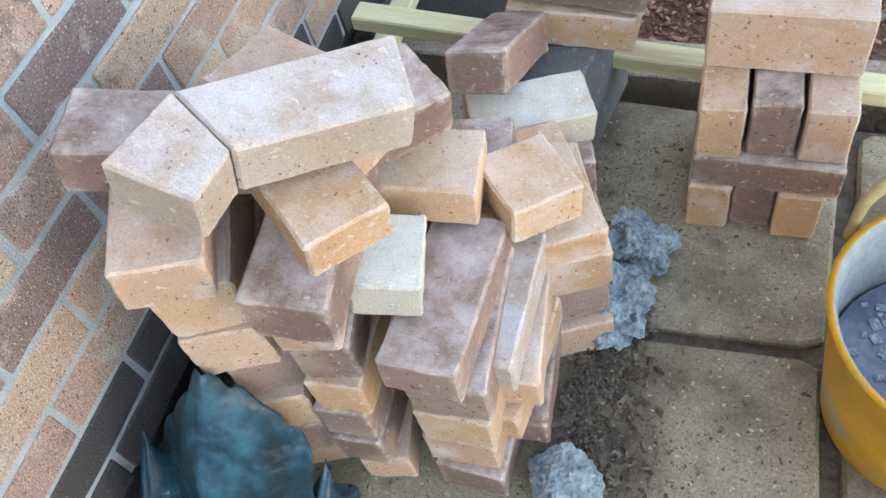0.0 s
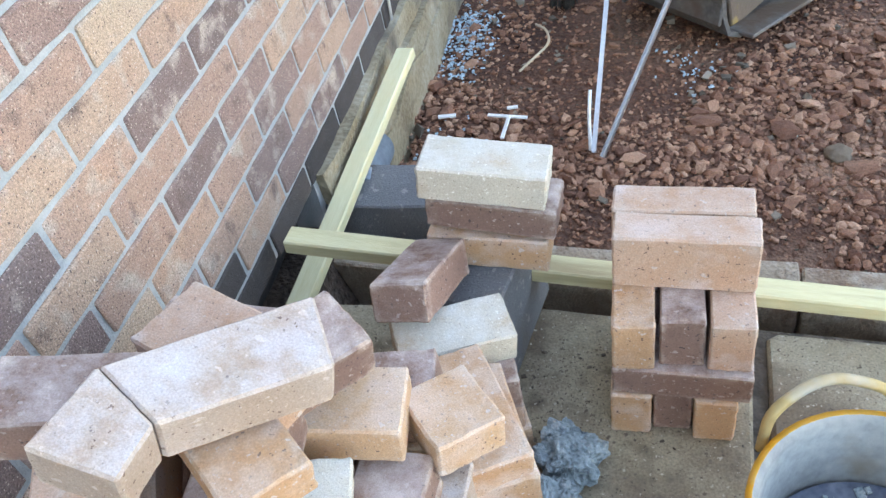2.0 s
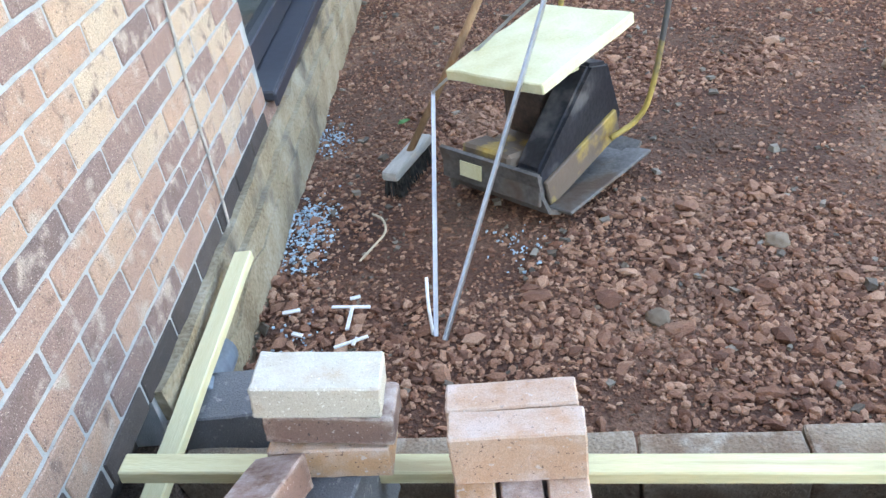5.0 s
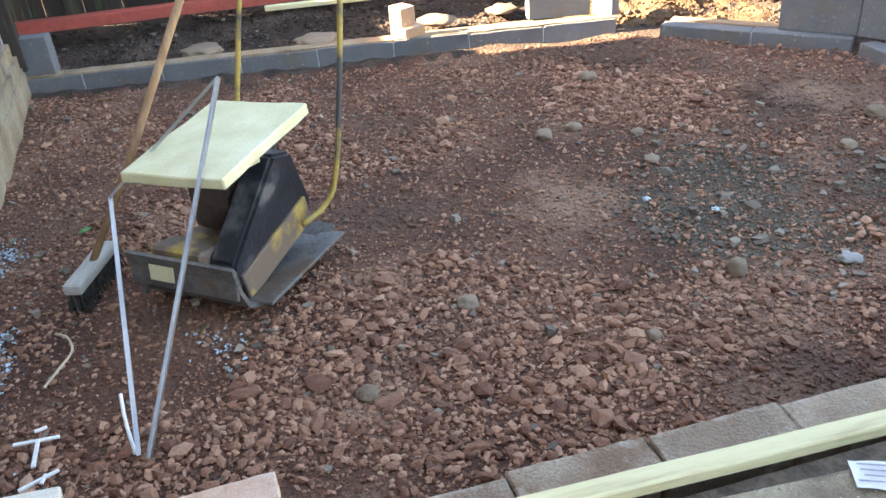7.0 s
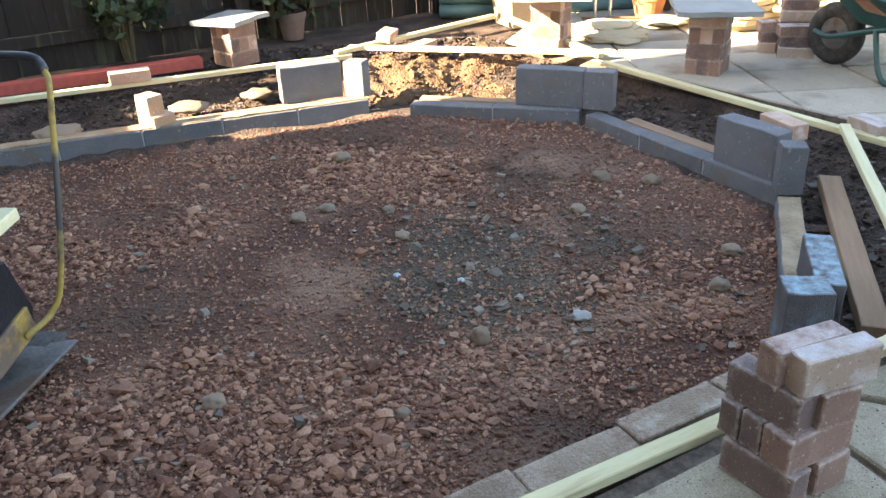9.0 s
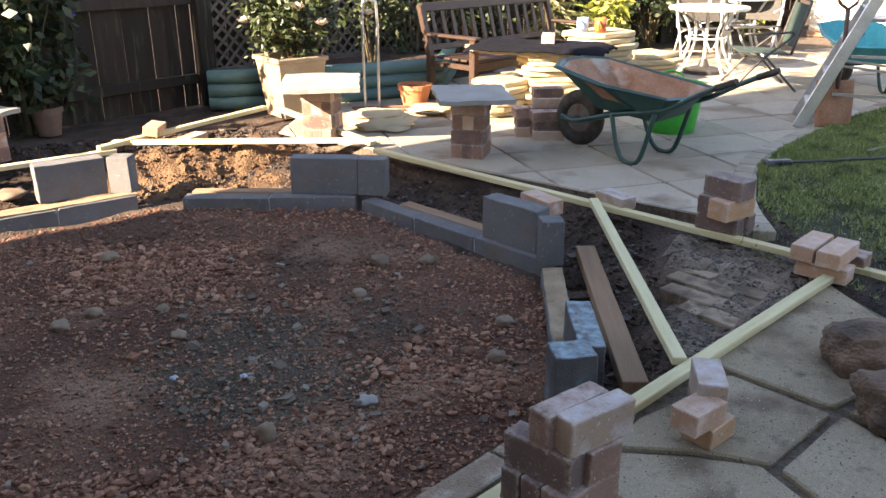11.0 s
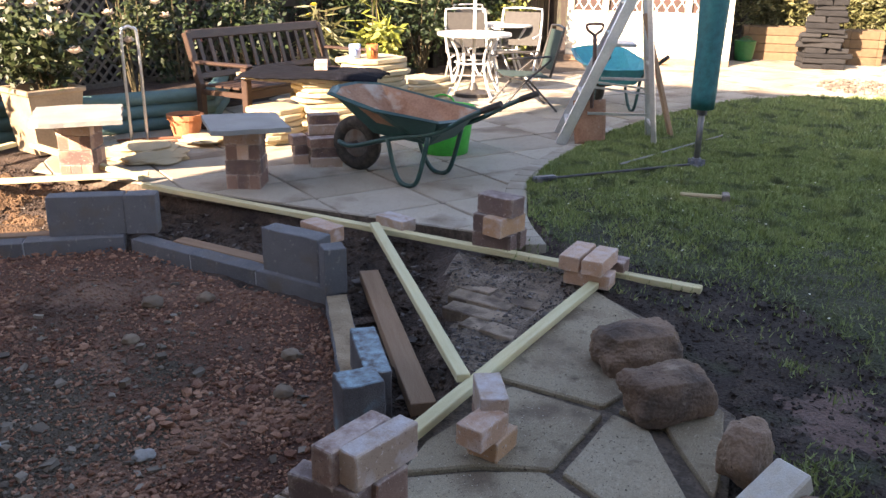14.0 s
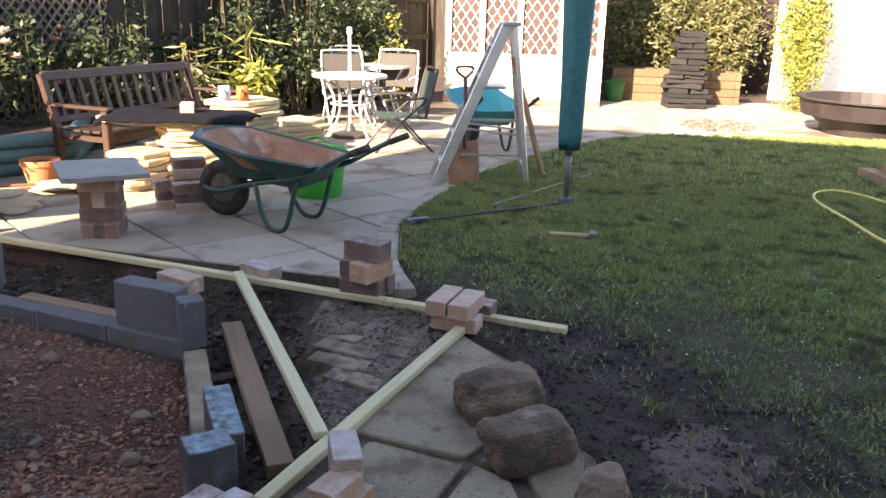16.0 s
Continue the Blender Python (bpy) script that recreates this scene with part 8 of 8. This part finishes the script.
M_hose = plain("yellow_hose", (0.6, 0.5, 0.12), rough=0.5)
bm = bmesh.new()
tube(bm, smooth_line([(5.6, -1.7, 0.03), (6.2, -1.36, 0.03), (6.8, -1.22, 0.03), (7.35, -1.1, 0.03), (7.7, -1.14, 0.03), (7.85, -1.3, 0.03), (7.7, -1.5, 0.03), (7.2, -1.75, 0.03)], 6), 0.012, 6)
tagged(part("garden_hose", bm, M_hose, smooth=True), "yellow garden hose looped on the lawn", "hose")
for i, (x, y, yaw) in enumerate(((8.45, -1.78, 15), (8.3, -1.9, 10))):
    ob = part("timber_offcut", plank_mesh(0.7, 0.14, 0.07, i), M_oldwood)
    place(ob, x, y, 0.05 + 0.07 * i, yaw)
    tagged(ob, "weathered timber offcut lying on the lawn", "timber offcut", "timber on the lawn")


# ---- summerhouse, planters, slate fountain, white wall, pond tub ----
M_cream = surface("cream_paint", [(0.3, (0.55, 0.52, 0.42)), (0.8, (0.66, 0.63, 0.52))], scale=3, fine=40, bump=0.1, rough=0.6)
M_dim = plain("dim_interior", (0.05, 0.022, 0.014), rough=0.6, var=0.5, scale=4)


def summerhouse():
    s = thing("summerhouse", pose(13.3, 2.25, 0, 0, 0, 7), "cream painted summerhouse with diamond-leaded windows", "summerhouse")
    # local -x is the front
    H, D, W = 2.3, 1.9, 2.35
    for z in [0.1 + 0.13 * i for i in range(5)]:
        part("board", boxes((0.03, W, 0.124, pose(0, 0, z), 0.004)), M_cream, s)
        part("side_board", boxes((D, 0.03, 0.124, pose(D / 2 + 0.02, -W / 2 + 0.01, z), 0.004)), M_cream, s)
    for y in (-W / 2 + 0.05, -0.55, 0.06, 0.62, W / 2 - 0.05):
        part("post", boxes((0.06, 0.09, H - 0.68, pose(0, y, 0.68 + (H - 0.68) / 2), 0.005)), M_cream, s)
    for y0, y1 in ((-W / 2 + 0.1, -0.6), (-0.5, 0.01), (0.11, 0.57), (0.67, W / 2 - 0.1)):
        w = part("window", boxes((0.006, y1 - y0, H - 0.8, pose(0.028, (y0 + y1) / 2, (H + 0.6) / 2))), M_dim, s, "dim glass with curtains behind")
        for z in (0.7, H - 0.12):
            part("rail", boxes((0.02, y1 - y0, 0.04, pose(0.0, (y0 + y1) / 2, z))), M_cream, w, "cream painted rail")
        hh, z0, step = H - 0.85, 0.72, 0.21
        for i in range(int((hh + (y1 - y0) * 1.5) / step) + 1):
            for sg in (1, -1):
                pts = []
                for k in range(40):
                    yy = y0 + (y1 - y0) * k / 39
                    zz = z0 + i * step - 1.5 * ((yy - y0) if sg > 0 else (y1 - yy))
                    if z0 <= zz <= z0 + hh:
                        pts.append((yy, zz))
                if len(pts) > 2:
                    (ya, za), (yb, zb) = pts[0], pts[-1]
                    L = math.hypot(yb - ya, zb - za)
                    part("glazing_bar", boxes((0.008, L, 0.014, Matrix.Translation((0.018, (ya + yb) / 2, (za + zb) / 2)) @ Matrix.Rotation(math.atan2(zb - za, yb - ya), 4, "X"))), M_whitemetal, w, "white glazing bar")
    part("wall", boxes((D - 0.1, W - 0.08, H - 0.1, pose(D / 2 + 0.08, 0, H / 2 - 0.05))), M_cream, s)
    part("roof", boxes((D + 0.3, W + 0.3, 0.06, pose(D / 2, 0, H + 0.06, 0, -6, 0), 0.01)), M_oldwood, s, "brown felted roof")
    part("step", boxes((0.14, W, 0.08, pose(-0.07, 0, 0.04), 0.006)), M_oldwood, s)


summerhouse()
M_sleeper = surface("sleeper", [(0.2, (0.1, 0.064, 0.034)), (0.8, (0.21, 0.142, 0.08))], scale=3, fine=30, stretch=(6, 6, 6), bump=0.3, by_object=0.2)


def planter(x, y, yaw, w, d, label):
    p = thing("timber_planter", pose(x, y, 0, 0, 0, yaw), label, "planter", "timber planters")
    for i in range(4):
        z = 0.06 + 0.125 * i
        for s in (-1, 1):
            part("sleeper", boxes((w, 0.08, 0.12, pose(0, s * (d / 2 - 0.04), z), 0.012, 2)), M_sleeper, p)
            part("sleeper", boxes((0.08, d - 0.16, 0.12, pose(s * (w / 2 - 0.04), 0, z), 0.012, 2)), M_sleeper, p)
    part("soil", boxes((w - 0.16, d - 0.16, 0.05, pose(0, 0, 0.44))), M_soil, p)


planter(14.95, 0.55, 8, 0.5, 1.0, "stacked timber planter beside the summerhouse")
planter(14.85, -0.65, 8, 0.5, 0.55, "stacked timber planter beside the fountain")
bucket(14.4, 0.95, 0.16, 0.3, plain("dark_green_plastic", (0.012, 0.12, 0.035), rough=0.5), "dark green watering tub by the planter", 0, False)
M_slate = surface("slate", [(0.2, (0.007, 0.007, 0.008)), (0.8, (0.03, 0.029, 0.029))], scale=6, fine=60, bump=0.6, by_object=0.4, rough=0.95)


def fountain():
    f = thing("slate_fountain", pose(13.95, -0.12, 0, 0, 0, 8), "dark stacked slate water feature on the patio", "fountain")
    rng = random.Random(6)
    z = 0.0
    for i in range(15):
        h = rng.uniform(0.05, 0.085)
        w = (0.62 if i < 5 else 0.58 - 0.022 * (i - 5)) * rng.uniform(0.85, 1.1)
        for k in range(1 if i % 3 else 2):
            bm = bmesh.new()
            two = 0 if i % 3 else 1
            box(bm, 0.42 * rng.uniform(0.85, 1.1), w * ((0.42 + 0.1 * rng.random()) if two else rng.uniform(0.8, 1.05)), h * 0.94, pose(rng.uniform(-0.03, 0.03), (k - 0.5) * w * 0.5 * two + rng.uniform(-0.05, 0.05), z + h / 2, 0, 0, rng.uniform(-12, 12)), 0.01)
            bmesh.ops.subdivide_edges(bm, edges=[e for e in bm.edges if e.calc_length() > 0.1], cuts=4, use_grid_fill=True)
            roughen(bm, 0.012, 7, i + k)
            part("slate", bm, M_slate, f)
        z += h
    return f


fountain()
M_render = plain("white_render", (0.8, 0.79, 0.76), rough=0.9, var=0.06, bump=0.2)
ob = part("wall_garden_end", boxes((0.2, 7.0, 2.6, pose(0, 0, 1.25))), M_render)
place(ob, 15.9, -5.0, 0, -6)
tagged(ob, "sunlit white rendered garden wall", "wall", kind="structure")
ob = part("wall_garden_side", boxes((34.0, 0.2, 1.9, pose(0, 0, 0.9))), M_fence)
place(ob, 14.0, -9.5, 0, 0)
tagged(ob, "plain dark garden boundary", "wall", kind="structure")
ob = part("wall_behind_hedge", boxes((0.2, 9.0, 1.9, pose(0, 0, 0.9))), M_fence)
place(ob, 17.4, 2.6, 0, 0)
tagged(ob, "plain dark boundary behind the hedge", "wall", kind="structure")
M_tub = surface("brown_plastic", [(0.3, (0.022, 0.017, 0.016)), (0.8, (0.045, 0.035, 0.032))], scale=5, bump=0.1, rough=0.6)
tb = thing("pond_tub", pose(12.0, -2.35, 0, 0, 0, 0), "brown moulded pond liner standing on the lawn's end", "pond liner")
bm = bmesh.new()
lathe(bm, [(0.001, 0.0), (0.62, 0.0), (0.68, 0.22), (0.9, 0.24), (0.94, 0.45), (0.99, 0.46), (0.99, 0.48), (0.9, 0.48), (0.86, 0.28), (0.6, 0.06), (0.001, 0.06)], 40)
bmesh.ops.recalc_face_normals(bm, faces=bm.faces)
for v in bm.verts:
    v.co.y *= 0.92
    v.co.z *= 0.9
part("shell", bm, M_tub, tb)
rubble("slate_chippings", [(11.9 + 0.7 * a, -0.55 + 0.45 * b, 0.01, rl.uniform(0.015, 0.035)) for a, b in rl.uniform(-1, 1, (420, 2)) if a * a + b * b < 1], M_greystone, 61, "grey slate chippings at the patio end", "chippings")

wall_bricks()
